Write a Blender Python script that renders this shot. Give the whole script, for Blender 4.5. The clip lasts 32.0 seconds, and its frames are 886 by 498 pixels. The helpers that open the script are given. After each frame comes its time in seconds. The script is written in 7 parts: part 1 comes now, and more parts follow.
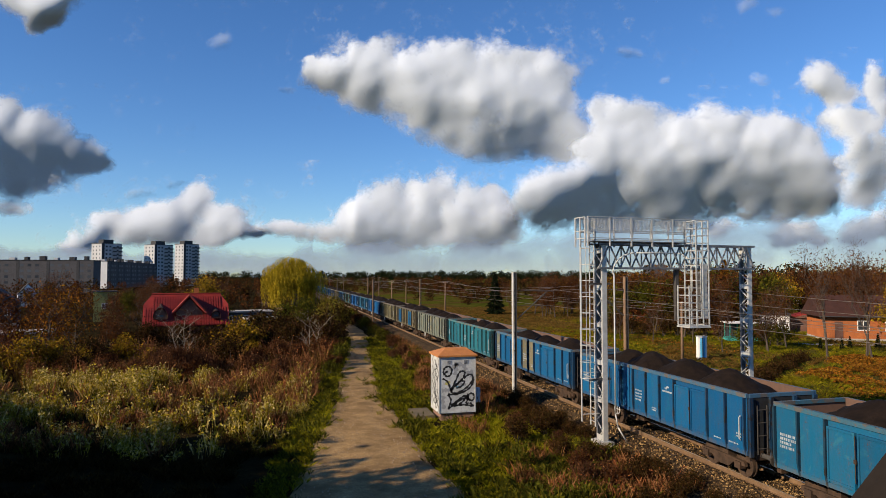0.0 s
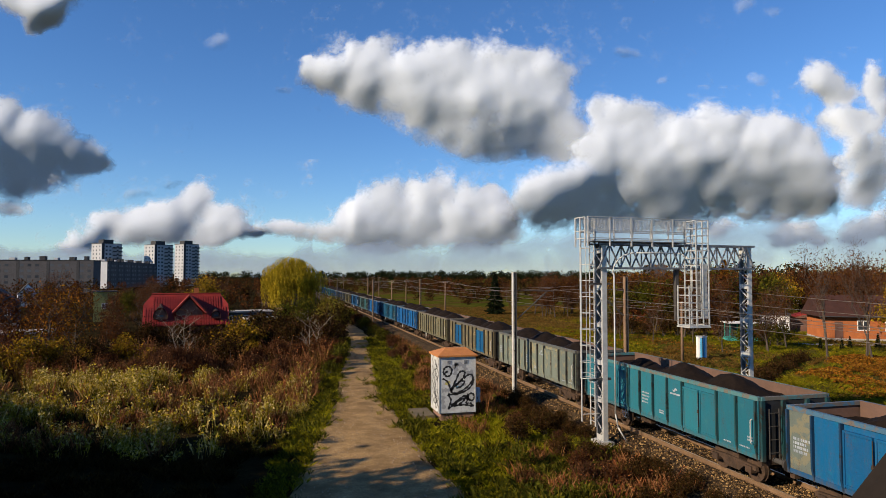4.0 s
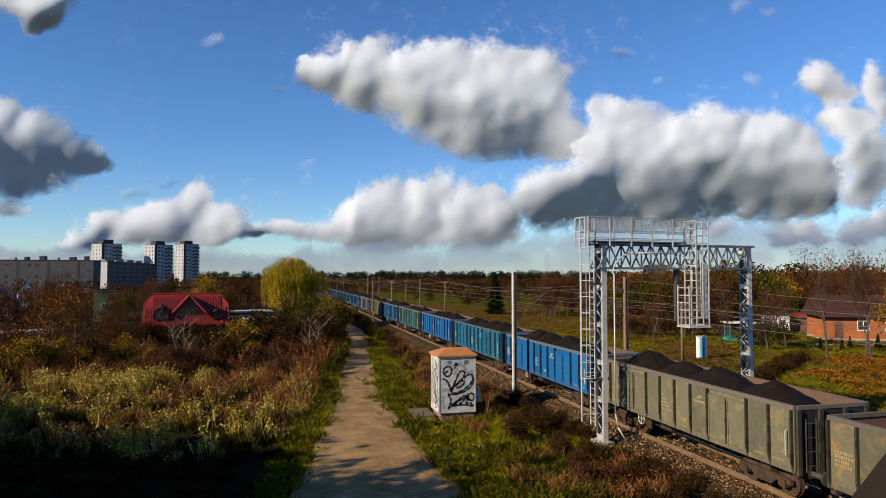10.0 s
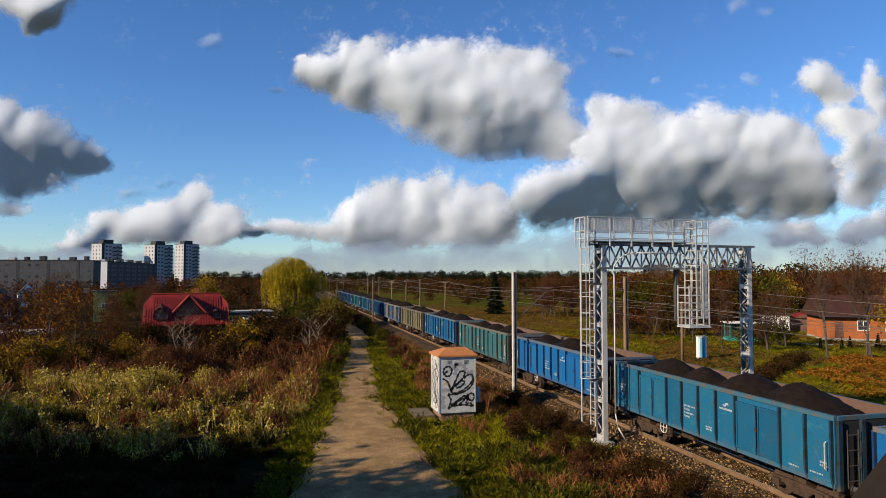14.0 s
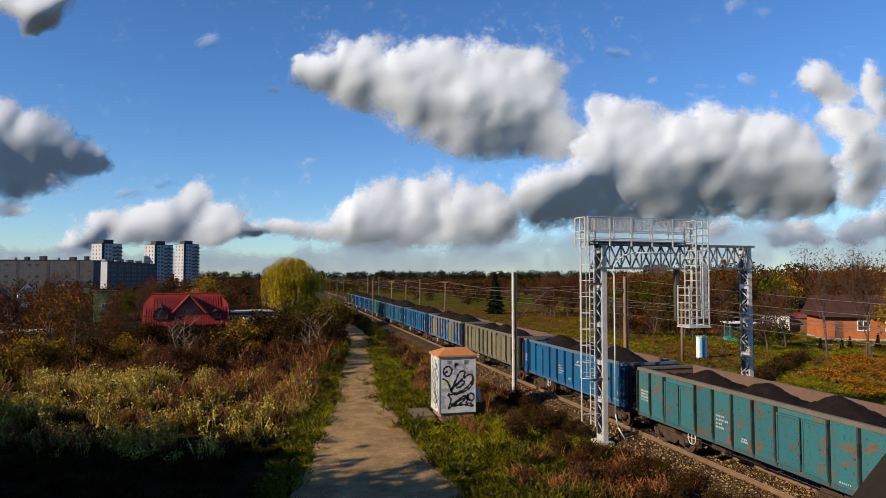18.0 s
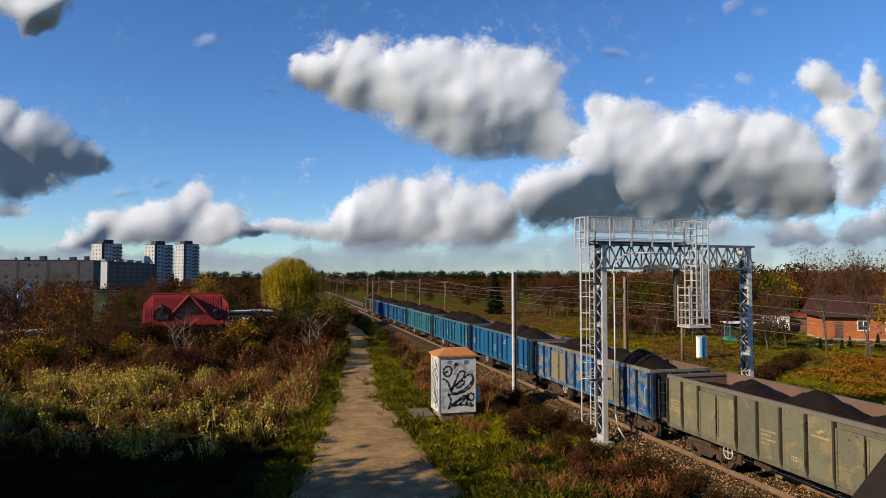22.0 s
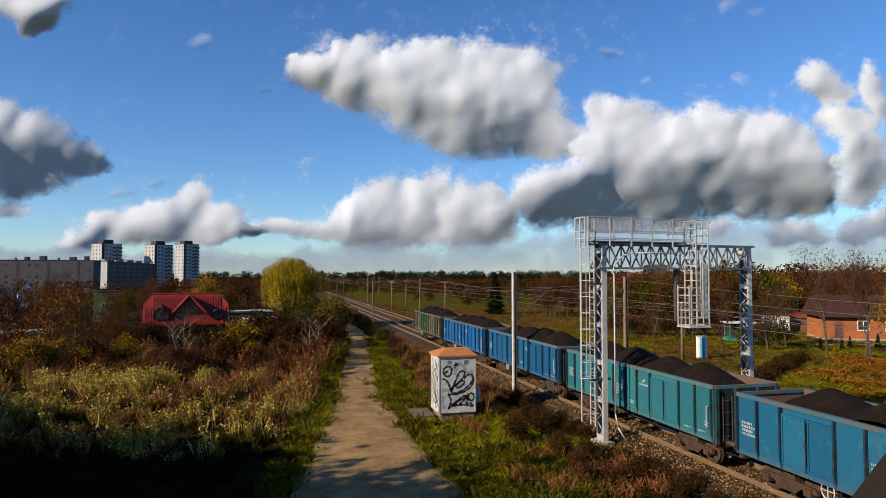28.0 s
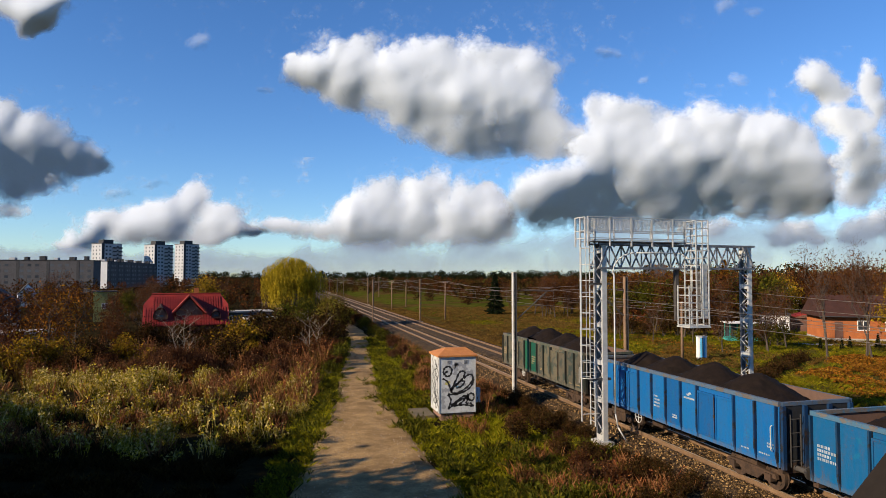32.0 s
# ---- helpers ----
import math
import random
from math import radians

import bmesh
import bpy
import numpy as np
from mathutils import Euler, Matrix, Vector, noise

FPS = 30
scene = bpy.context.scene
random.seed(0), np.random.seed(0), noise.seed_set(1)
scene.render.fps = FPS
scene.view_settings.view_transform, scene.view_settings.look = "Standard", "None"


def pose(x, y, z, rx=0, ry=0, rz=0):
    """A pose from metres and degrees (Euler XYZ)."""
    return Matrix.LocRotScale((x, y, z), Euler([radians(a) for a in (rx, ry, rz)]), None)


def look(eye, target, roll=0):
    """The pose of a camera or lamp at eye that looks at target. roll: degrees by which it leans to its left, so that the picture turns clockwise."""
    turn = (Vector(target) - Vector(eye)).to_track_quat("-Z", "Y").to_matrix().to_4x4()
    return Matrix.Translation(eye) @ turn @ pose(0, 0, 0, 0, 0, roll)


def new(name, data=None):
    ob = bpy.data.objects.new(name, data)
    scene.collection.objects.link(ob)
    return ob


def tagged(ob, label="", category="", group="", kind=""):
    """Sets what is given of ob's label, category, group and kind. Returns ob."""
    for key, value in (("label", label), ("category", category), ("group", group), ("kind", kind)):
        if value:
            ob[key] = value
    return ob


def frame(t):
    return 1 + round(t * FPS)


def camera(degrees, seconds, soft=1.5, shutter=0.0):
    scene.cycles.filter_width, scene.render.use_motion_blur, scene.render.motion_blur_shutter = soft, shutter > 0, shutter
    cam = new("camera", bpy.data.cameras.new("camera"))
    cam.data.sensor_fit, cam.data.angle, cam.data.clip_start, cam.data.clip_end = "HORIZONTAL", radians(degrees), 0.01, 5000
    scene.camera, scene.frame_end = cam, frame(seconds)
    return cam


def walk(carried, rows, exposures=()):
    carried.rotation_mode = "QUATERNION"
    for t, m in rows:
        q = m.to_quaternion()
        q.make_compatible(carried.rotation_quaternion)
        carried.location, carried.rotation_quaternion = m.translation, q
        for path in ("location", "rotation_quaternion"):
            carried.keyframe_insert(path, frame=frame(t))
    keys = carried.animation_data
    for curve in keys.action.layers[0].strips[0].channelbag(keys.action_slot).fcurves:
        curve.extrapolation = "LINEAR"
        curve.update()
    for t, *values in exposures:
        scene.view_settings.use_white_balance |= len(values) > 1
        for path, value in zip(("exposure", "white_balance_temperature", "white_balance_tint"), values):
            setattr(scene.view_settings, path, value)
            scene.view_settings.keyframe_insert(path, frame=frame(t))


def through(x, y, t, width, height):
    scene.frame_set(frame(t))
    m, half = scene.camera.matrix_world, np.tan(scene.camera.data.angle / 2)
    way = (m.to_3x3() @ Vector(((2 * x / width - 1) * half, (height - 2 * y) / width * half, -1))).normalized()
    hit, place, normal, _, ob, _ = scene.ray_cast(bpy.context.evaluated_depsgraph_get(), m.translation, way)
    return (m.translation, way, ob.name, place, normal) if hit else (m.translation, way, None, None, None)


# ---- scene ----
# ---- camera: it stands still on the viaduct, above the rails (rail heads are z = 0) ----
EYE = (0.0, 0.0, 7.389)
AIM = (math.sin(0.2516), math.cos(0.2516), math.tan(0.0406))
cam = camera(68.81, 32.0, soft=0.75)
cam_pose = look(EYE, tuple(e + a for e, a in zip(EYE, AIM)))
walk(cam, [(0.0, cam_pose), (32.0, cam_pose)], exposures=[(0.0, 0.45), (28.9, 0.45), (29.7, 0.58), (32.0, 0.60)])

# ---- world, sun ----
SUN_EL = 26.0
SUN_DIR = Vector((-0.958, -0.287, 0)).normalized() * math.cos(radians(SUN_EL)) + Vector((0, 0, math.sin(radians(SUN_EL))))
world = bpy.data.worlds.new("sky")
scene.world = world
world.use_nodes = True
wn = world.node_tree
sky = wn.nodes.new("ShaderNodeTexSky")
sky.sky_type = "NISHITA"
sky.sun_disc = False
sky.sun_elevation = radians(SUN_EL)
sky.sun_rotation = math.atan2(SUN_DIR.x, SUN_DIR.y)
sky.altitude = 50
sky.air_density, sky.dust_density, sky.ozone_density = 1.0, 0.0, 1.8
wn.nodes["Background"].inputs["Strength"].default_value = 0.081
deep = wn.nodes.new("ShaderNodeHueSaturation")
deep.inputs["Saturation"].default_value = 1.18
wn.links.new(sky.outputs[0], deep.inputs["Color"])
tint = wn.nodes.new("ShaderNodeMix")
tint.data_type, tint.blend_type = "RGBA", "MULTIPLY"
tint.inputs[0].default_value, tint.inputs[7].default_value = 1.0, (0.73, 0.945, 1.27, 1.0)
wn.links.new(deep.outputs[0], tint.inputs[6])
wn.links.new(tint.outputs[2], wn.nodes["Background"].inputs["Color"])
sun = new("sun", bpy.data.lights.new("sun", "SUN"))
sun.data.energy, sun.data.angle, sun.data.color = 5.0, radians(0.6), (1.0, 0.83, 0.61)
sun.matrix_world = look(tuple(SUN_DIR * 100), (0, 0, 0))

# ---- shaping helpers ----
class Shape:
    """Collects faces of one mesh."""
    def __init__(self):
        self.v, self.f = [], []

    def box(self, x0, x1, y0, y1, z0, z1):
        b = len(self.v)
        self.v += [(x0, y0, z0), (x1, y0, z0), (x1, y1, z0), (x0, y1, z0), (x0, y0, z1), (x1, y0, z1), (x1, y1, z1), (x0, y1, z1)]
        self.f += [tuple(b + i for i in q) for q in ((3, 2, 1, 0), (4, 5, 6, 7), (0, 1, 5, 4), (1, 2, 6, 5), (2, 3, 7, 6), (3, 0, 4, 7))]
        return self

    def bar(self, p, q, r, n=4, r2=None, cap=True):
        """A prism from p to q with n sides."""
        p, q = Vector(p), Vector(q)
        d = (q - p)
        if d.length < 1e-6:
            return self
        d.normalize()
        a = d.cross(Vector((0, 0, 1)) if abs(d.z) < 0.9 else Vector((0, 1, 0))).normalized()
        c = d.cross(a)
        b = len(self.v)
        r2 = r if r2 is None else r2
        for o, rr in ((p, r), (q, r2)):
            for i in range(n):
                w = 2 * math.pi * (i + 0.5) / n
                self.v.append(tuple(o + a * (rr * math.cos(w)) + c * (rr * math.sin(w))))
        for i in range(n):
            j = (i + 1) % n
            self.f.append((b + i, b + j, b + n + j, b + n + i))
        if cap:
            self.f.append(tuple(b + n - 1 - i for i in range(n)))
            self.f.append(tuple(b + n + i for i in range(n)))
        return self

    def poly(self, pts):
        b = len(self.v)
        self.v += [tuple(p) for p in pts]
        self.f.append(tuple(range(b, b + len(pts))))
        return self

    def prism(self, pts, off):
        """A polygon pushed along off."""
        o = Vector(off)
        b, n = len(self.v), len(pts)
        self.v += [tuple(p) for p in pts] + [tuple(Vector(p) + o) for p in pts]
        self.f.append(tuple(b + n - 1 - i for i in range(n)))
        self.f.append(tuple(b + n + i for i in range(n)))
        for i in range(n):
            j = (i + 1) % n
            self.f.append((b + i, b + j, b + n + j, b + n + i))
        return self

    def grid(self, fn, nu, nv):
        b = len(self.v)
        for j in range(nv + 1):
            for i in range(nu + 1):
                self.v.append(tuple(fn(i / nu, j / nv)))
        for j in range(nv):
            for i in range(nu):
                k = b + j * (nu + 1) + i
                self.f.append((k, k + 1, k + nu + 2, k + nu + 1))
        return self

    def tube(self, pts, r, n=5, closed=False):
        for a, b in zip(pts, pts[1:] + (pts[:1] if closed else [])):
            self.bar(a, b, r, n)
        return self

    def mesh(self, name, mat=None, smooth=False, recalc=True):
        me = bpy.data.meshes.new(name)
        me.from_pydata(self.v, [], self.f)
        if recalc:
            bm = bmesh.new()
            bm.from_mesh(me)
            bmesh.ops.recalc_face_normals(bm, faces=bm.faces)
            bm.to_mesh(me)
            bm.free()
        if smooth:
            me.polygons.foreach_set("use_smooth", [True] * len(me.polygons))
        if mat:
            me.materials.append(mat)
        return me


def thing(name, m, label, category, group="", kind=""):
    ob = new(name)
    ob.empty_display_size = 0.2
    ob.matrix_basis = m
    return tagged(ob, label, category, group, kind)


def solid(name, sh, mat, label, category, group="", kind="", smooth=False, m=None):
    ob = new(name, sh if isinstance(sh, bpy.types.Mesh) else sh.mesh(name, mat, smooth))
    if m is not None:
        ob.matrix_basis = m
    return tagged(ob, label, category, group, kind)


def part(name, sh, mat, parent, label="", m=None, smooth=False):
    ob = new(name, sh if isinstance(sh, bpy.types.Mesh) else sh.mesh(name, mat, smooth))
    ob.parent = parent
    if m is not None:
        ob.matrix_basis = m
    return tagged(ob, label)


def bevelled(ob, w=0.02, n=2):
    mo = ob.modifiers.new("bevel", "BEVEL")
    mo.width, mo.segments, mo.limit_method = w, n, "ANGLE"
    return ob


def fbm(x, y, s, seed=0.0, octaves=4):
    return noise.fractal(Vector((x * s + seed, y * s - seed, seed * 0.7)), 1.0, 2.0, octaves)


# ---- materials ----
def mat_base(name, rough=0.8, metal=0.0, spec=0.3):
    m = bpy.data.materials.new(name)
    m.use_nodes = True
    b = m.node_tree.nodes["Principled BSDF"]
    b.inputs["Roughness"].default_value = rough
    b.inputs["Metallic"].default_value = metal
    b.inputs["Specular IOR Level"].default_value = spec
    return m, m.node_tree, b


def rgba(c):
    return (c[0], c[1], c[2], 1.0)


def nz(nt, scale, detail=4.0, rough=0.6, vec=None, dist=0.0):
    n = nt.nodes.new("ShaderNodeTexNoise")
    n.inputs["Scale"].default_value, n.inputs["Detail"].default_value = scale, detail
    n.inputs["Roughness"].default_value, n.inputs["Distortion"].default_value = rough, dist
    if vec is not None:
        nt.links.new(vec, n.inputs["Vector"])
    return n.outputs["Fac"]


def ramp(nt, fac, stops):
    r = nt.nodes.new("ShaderNodeValToRGB")
    nt.links.new(fac, r.inputs["Fac"])
    e = r.color_ramp.elements
    while len(e) < len(stops):
        e.new(0.5)
    for el, (p, c) in zip(e, stops):
        el.position, el.color = p, rgba(c) if len(c) == 3 else c
    return r.outputs["Color"]


def mixc(nt, fac, a, b, mode="MIX"):
    n = nt.nodes.new("ShaderNodeMix")
    n.data_type, n.blend_type = "RGBA", mode
    for sock, val in ((n.inputs[0], fac), (n.inputs[6], a), (n.inputs[7], b)):
        if hasattr(val, "links"):
            nt.links.new(val, sock)
        elif isinstance(val, (int, float)):
            sock.default_value = val
        else:
            sock.default_value = rgba(val)
    return n.outputs[2]


def maths(nt, op, a, b=0.5, clamp=False):
    n = nt.nodes.new("ShaderNodeMath")
    n.operation, n.use_clamp = op, clamp
    for sock, val in ((n.inputs[0], a), (n.inputs[1], b)):
        if hasattr(val, "links"):
            nt.links.new(val, sock)
        else:
            sock.default_value = val
    return n.outputs[0]


def bump(nt, bsdf, height, strength=0.4, dist=0.02):
    n = nt.nodes.new("ShaderNodeBump")
    n.inputs["Strength"].default_value, n.inputs["Distance"].default_value = strength, dist
    nt.links.new(height, n.inputs["Height"])
    nt.links.new(n.outputs[0], bsdf.inputs["Normal"])


def coord(nt, kind="Object"):
    return nt.nodes.new("ShaderNodeTexCoord").outputs[kind]


def rand_of(nt):
    return nt.nodes.new("ShaderNodeObjectInfo").outputs["Random"]


def island(nt):
    return nt.nodes.new("ShaderNodeNewGeometry").outputs["Random Per Island"]


def worn(name, base, dark=None, scale=3.0, fine=25.0, rough=0.75, metal=0.0, amount=0.5, bumpy=0.15, tint=0.0, kind="Object"):
    """A painted or natural surface with stains at two scales; tint: variation from object to object."""
    m, nt, b = mat_base(name, rough, metal)
    dark = dark or tuple(c * 0.55 for c in base)
    co = coord(nt, kind)
    a = nz(nt, scale, 5, 0.65, co)
    f = nz(nt, fine, 4, 0.7, co)
    s = maths(nt, "ADD", maths(nt, "MULTIPLY", a, 0.65), maths(nt, "MULTIPLY", f, 0.35))
    lo = 0.5 - 0.25 * amount
    col = ramp(nt, s, [(max(0.0, lo - 0.12), dark), (lo + 0.1, tuple((d + c) / 2 for d, c in zip(dark, base))), (0.62, base)])
    if tint:
        col = mixc(nt, maths(nt, "MULTIPLY", rand_of(nt), tint), col, dark)
    nt.links.new(col, b.inputs["Base Color"])
    bump(nt, b, f, bumpy, 0.02)
    return m

TRACK_1, TRACK_2 = 17.56, 21.56      # centre lines of the two tracks


def ground_material():
    """Soil darkened to paint shade between the meadow's weeds, lawn and dry grass beyond the railway."""
    m, nt, b = mat_base("meadow_soil", 0.95, 0, 0.0)
    co = coord(nt)
    big = nz(nt, 0.05, 5, 0.6, co)
    mid = nz(nt, 0.45, 5, 0.7, co)
    fine = nz(nt, 7.0, 4, 0.75, co)
    grass = ramp(nt, mid, [(0.3, (0.030, 0.036, 0.006)), (0.48, (0.070, 0.080, 0.010)), (0.66, (0.105, 0.105, 0.016))])
    dry = ramp(nt, mid, [(0.3, (0.045, 0.028, 0.012)), (0.55, (0.11, 0.066, 0.022)), (0.75, (0.16, 0.105, 0.036))])
    # near-black soil tones deepen the gaps between weeds like shade
    gap_shade = ramp(nt, mid, [(0.3, (0.010, 0.008, 0.005)), (0.55, (0.030, 0.022, 0.010)), (0.75, (0.055, 0.042, 0.014))])
    xyz = nt.nodes.new("ShaderNodeSeparateXYZ")
    nt.links.new(co, xyz.inputs[0])
    wavy = maths(nt, "ADD", xyz.outputs["X"], maths(nt, "MULTIPLY", mid, 6.0))
    field = mixc(nt, ramp(nt, big, [(0.46, (0, 0, 0)), (0.6, (1, 1, 1))]), grass, dry)
    field = mixc(nt, maths(nt, "MULTIPLY", maths(nt, "SUBTRACT", 35.0, wavy), 0.3, True), field, dry)
    col = mixc(nt, maths(nt, "MULTIPLY", maths(nt, "SUBTRACT", 26.0, wavy), 0.5, True), field, gap_shade)
    col = mixc(nt, 0.6, col, ramp(nt, fine, [(0.25, (0.25, 0.25, 0.22)), (0.7, (1.25, 1.2, 1.1))]), "MULTIPLY")
    nt.links.new(col, b.inputs["Base Color"])
    bump(nt, b, maths(nt, "ADD", mid, fine), 0.9, 0.15)
    return m


def gravel_material(name, c1, c2, c3, scale=9.0, relief=0.8):
    m, nt, b = mat_base(name, 0.92, 0, 0.15)
    co = coord(nt)
    v = nt.nodes.new("ShaderNodeTexVoronoi")
    v.inputs["Scale"].default_value = scale
    nt.links.new(co, v.inputs["Vector"])
    mid = nz(nt, 0.7, 6, 0.7, co)
    col = ramp(nt, nz(nt, scale * 0.8, 3, 0.7, co), [(0.3, c1), (0.5, c2), (0.72, c3)])
    col = mixc(nt, ramp(nt, mid, [(0.35, (1, 1, 1)), (0.65, (0, 0, 0))]), col, c1)
    nt.links.new(col, b.inputs["Base Color"])
    bump(nt, b, v.outputs["Distance"], relief, 0.05)
    return m


M_GROUND = ground_material()
M_PATH = gravel_material("sandy_gravel", (0.17, 0.10, 0.04), (0.36, 0.225, 0.092), (0.62, 0.41, 0.19), 22.0, 0.5)
M_BALLAST = gravel_material("rail_ballast", (0.02, 0.013, 0.007), (0.06, 0.037, 0.018), (0.17, 0.11, 0.052), 7.0, 0.6)
M_RAIL = worn("rail_steel", (0.27, 0.17, 0.095), (0.12, 0.07, 0.04), 2, 20, 0.5, 0.3)
M_RAILTOP = worn("rail_head_steel", (0.55, 0.45, 0.34), (0.34, 0.26, 0.18), 2, 20, 0.35, 0.6)
M_SLEEPER = worn("sleeper_concrete", (0.085, 0.056, 0.034), (0.035, 0.024, 0.016), 2, 20, 0.9)
M_CONCRETE = worn("concrete", (0.42, 0.39, 0.34), (0.25, 0.22, 0.19), 1.2, 14, 0.9)
M_BEAM = worn("grey_beam_steel", (0.20, 0.205, 0.21), (0.09, 0.09, 0.10), 2, 25, 0.6, 0.2)
M_GALV = worn("galvanised_steel", (0.56, 0.55, 0.52), (0.32, 0.32, 0.31), 2, 30, 0.55, 0.25, 0.4)
M_DARKSTEEL = worn("dark_steel", (0.07, 0.065, 0.06), (0.035, 0.03, 0.028), 3, 30, 0.7)
M_UNDER = worn("underframe_grime", (0.075, 0.043, 0.026), (0.012, 0.009, 0.007), 3, 20, 0.9)
M_PEBBLE = worn("pale_pebble", (0.36, 0.27, 0.18), (0.2, 0.14, 0.09), 1.0, 8, 0.9)
M_RUSTSHEET = worn("rusty_sheet", (0.135, 0.078, 0.056), (0.05, 0.033, 0.026), 0.8, 7, 0.9, 0, 0.9)
M_COAL = worn("coal", (0.017, 0.011, 0.008), (0.005, 0.004, 0.003), 3, 9, 0.8, 0, 0.6, 1.0)
M_WHITE = worn("white_lettering", (0.36, 0.39, 0.42), (0.14, 0.17, 0.21), 3, 30, 0.7)
# near-black coat: the shade on the wagons' ends is put into its colour
M_ENDSHADE = worn("coal_blackened_paint", (0.022, 0.024, 0.027), (0.01, 0.01, 0.01), 2, 14, 0.85)
M_OCHRE = worn("ochre_lettering", (0.34, 0.24, 0.12), (0.20, 0.15, 0.09), 3, 30, 0.7)
M_COAL.node_tree.nodes["Principled BSDF"].inputs["Specular IOR Level"].default_value = 0.08

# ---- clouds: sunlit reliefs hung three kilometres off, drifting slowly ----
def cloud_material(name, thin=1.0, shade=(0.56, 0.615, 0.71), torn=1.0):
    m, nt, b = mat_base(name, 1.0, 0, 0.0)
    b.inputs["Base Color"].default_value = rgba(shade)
    at = nt.nodes.new("ShaderNodeAttribute")
    at.attribute_name = "cover"
    co = coord(nt)
    puff = nz(nt, 0.012, 5, 0.55, co)
    fine = nz(nt, 0.045, 4, 0.6, co)
    frayed = maths(nt, "ADD", maths(nt, "MULTIPLY", maths(nt, "SUBTRACT", puff, 0.5), 0.85 * torn), maths(nt, "MULTIPLY", maths(nt, "SUBTRACT", fine, 0.5), 0.42 * torn))
    mp = nt.nodes.new("ShaderNodeMapRange")
    mp.interpolation_type = "SMOOTHSTEP"
    nt.links.new(maths(nt, "ADD", at.outputs["Fac"], frayed), mp.inputs["Value"])
    for k, v in (("From Min", 0.22), ("From Max", 0.86 if thin == 1.0 else 1.2), ("To Max", thin)):
        mp.inputs[k].default_value = v
    nt.links.new(mp.outputs[0], b.inputs["Alpha"])
    bump(nt, b, maths(nt, "ADD", puff, maths(nt, "MULTIPLY", fine, 0.25)), 0.05, 45.0)
    return m


M_CLOUD = cloud_material("cloud_vapour")
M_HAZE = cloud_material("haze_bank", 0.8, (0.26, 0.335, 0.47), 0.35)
M_WISP = cloud_material("thin_vapour", 0.3, torn=1.8)
RIGHT = Vector((math.cos(0.2516), -math.sin(0.2516), 0))
FORE = Vector(AIM).normalized()
UPW = RIGHT.cross(FORE)
CLOUDS = []


def lattice_noise(u, v, size, seed):
    """Smooth noise from -1 to 1 with features of that size."""
    table = np.random.default_rng(int(seed * 10)).uniform(-1, 1, (257, 257))
    x, y = u / size + 517.0, v / size + 517.0
    i, j = np.floor(x).astype(int), np.floor(y).astype(int)
    fx, fy = x - i, y - j
    fx, fy = fx * fx * (3 - 2 * fx), fy * fy * (3 - 2 * fy)
    i, j = i % 256, j % 256
    a = table[i, j] * (1 - fx) + table[i + 1, j] * fx
    b = table[i, j + 1] * (1 - fx) + table[i + 1, j + 1] * fx
    return a * (1 - fy) + b * fy


def domes(u, v, size, seed):
    """Rounded heads packed over the plane, 0 between them and 1 on top."""
    rg = np.random.default_rng(int(seed * 10) + 5)
    ox, oy, rad = rg.uniform(0, 1, (256, 256)), rg.uniform(0, 1, (256, 256)), rg.uniform(0.6, 1.05, (256, 256))
    x, y = u / size + 517.0, v / size + 517.0
    i, j = np.floor(x).astype(int), np.floor(y).astype(int)
    top = np.zeros_like(x)
    for di in (-1, 0, 1):
        for dj in (-1, 0, 1):
            a, b = (i + di) % 256, (j + dj) % 256
            d2 = ((x - i - di - ox[a, b]) ** 2 + (y - j - dj - oy[a, b]) ** 2) / rad[a, b] ** 2
            top = np.maximum(top, rad[a, b] * np.sqrt(np.maximum(0.0, 1 - d2)))
    return top


def blur(a, n):
    for _ in range(n):
        p = np.pad(a, 1, mode="edge")
        a = 0.25 * a + 0.1875 * (p[:-2, 1:-1] + p[2:, 1:-1] + p[1:-1, :-2] + p[1:-1, 2:])
    return a


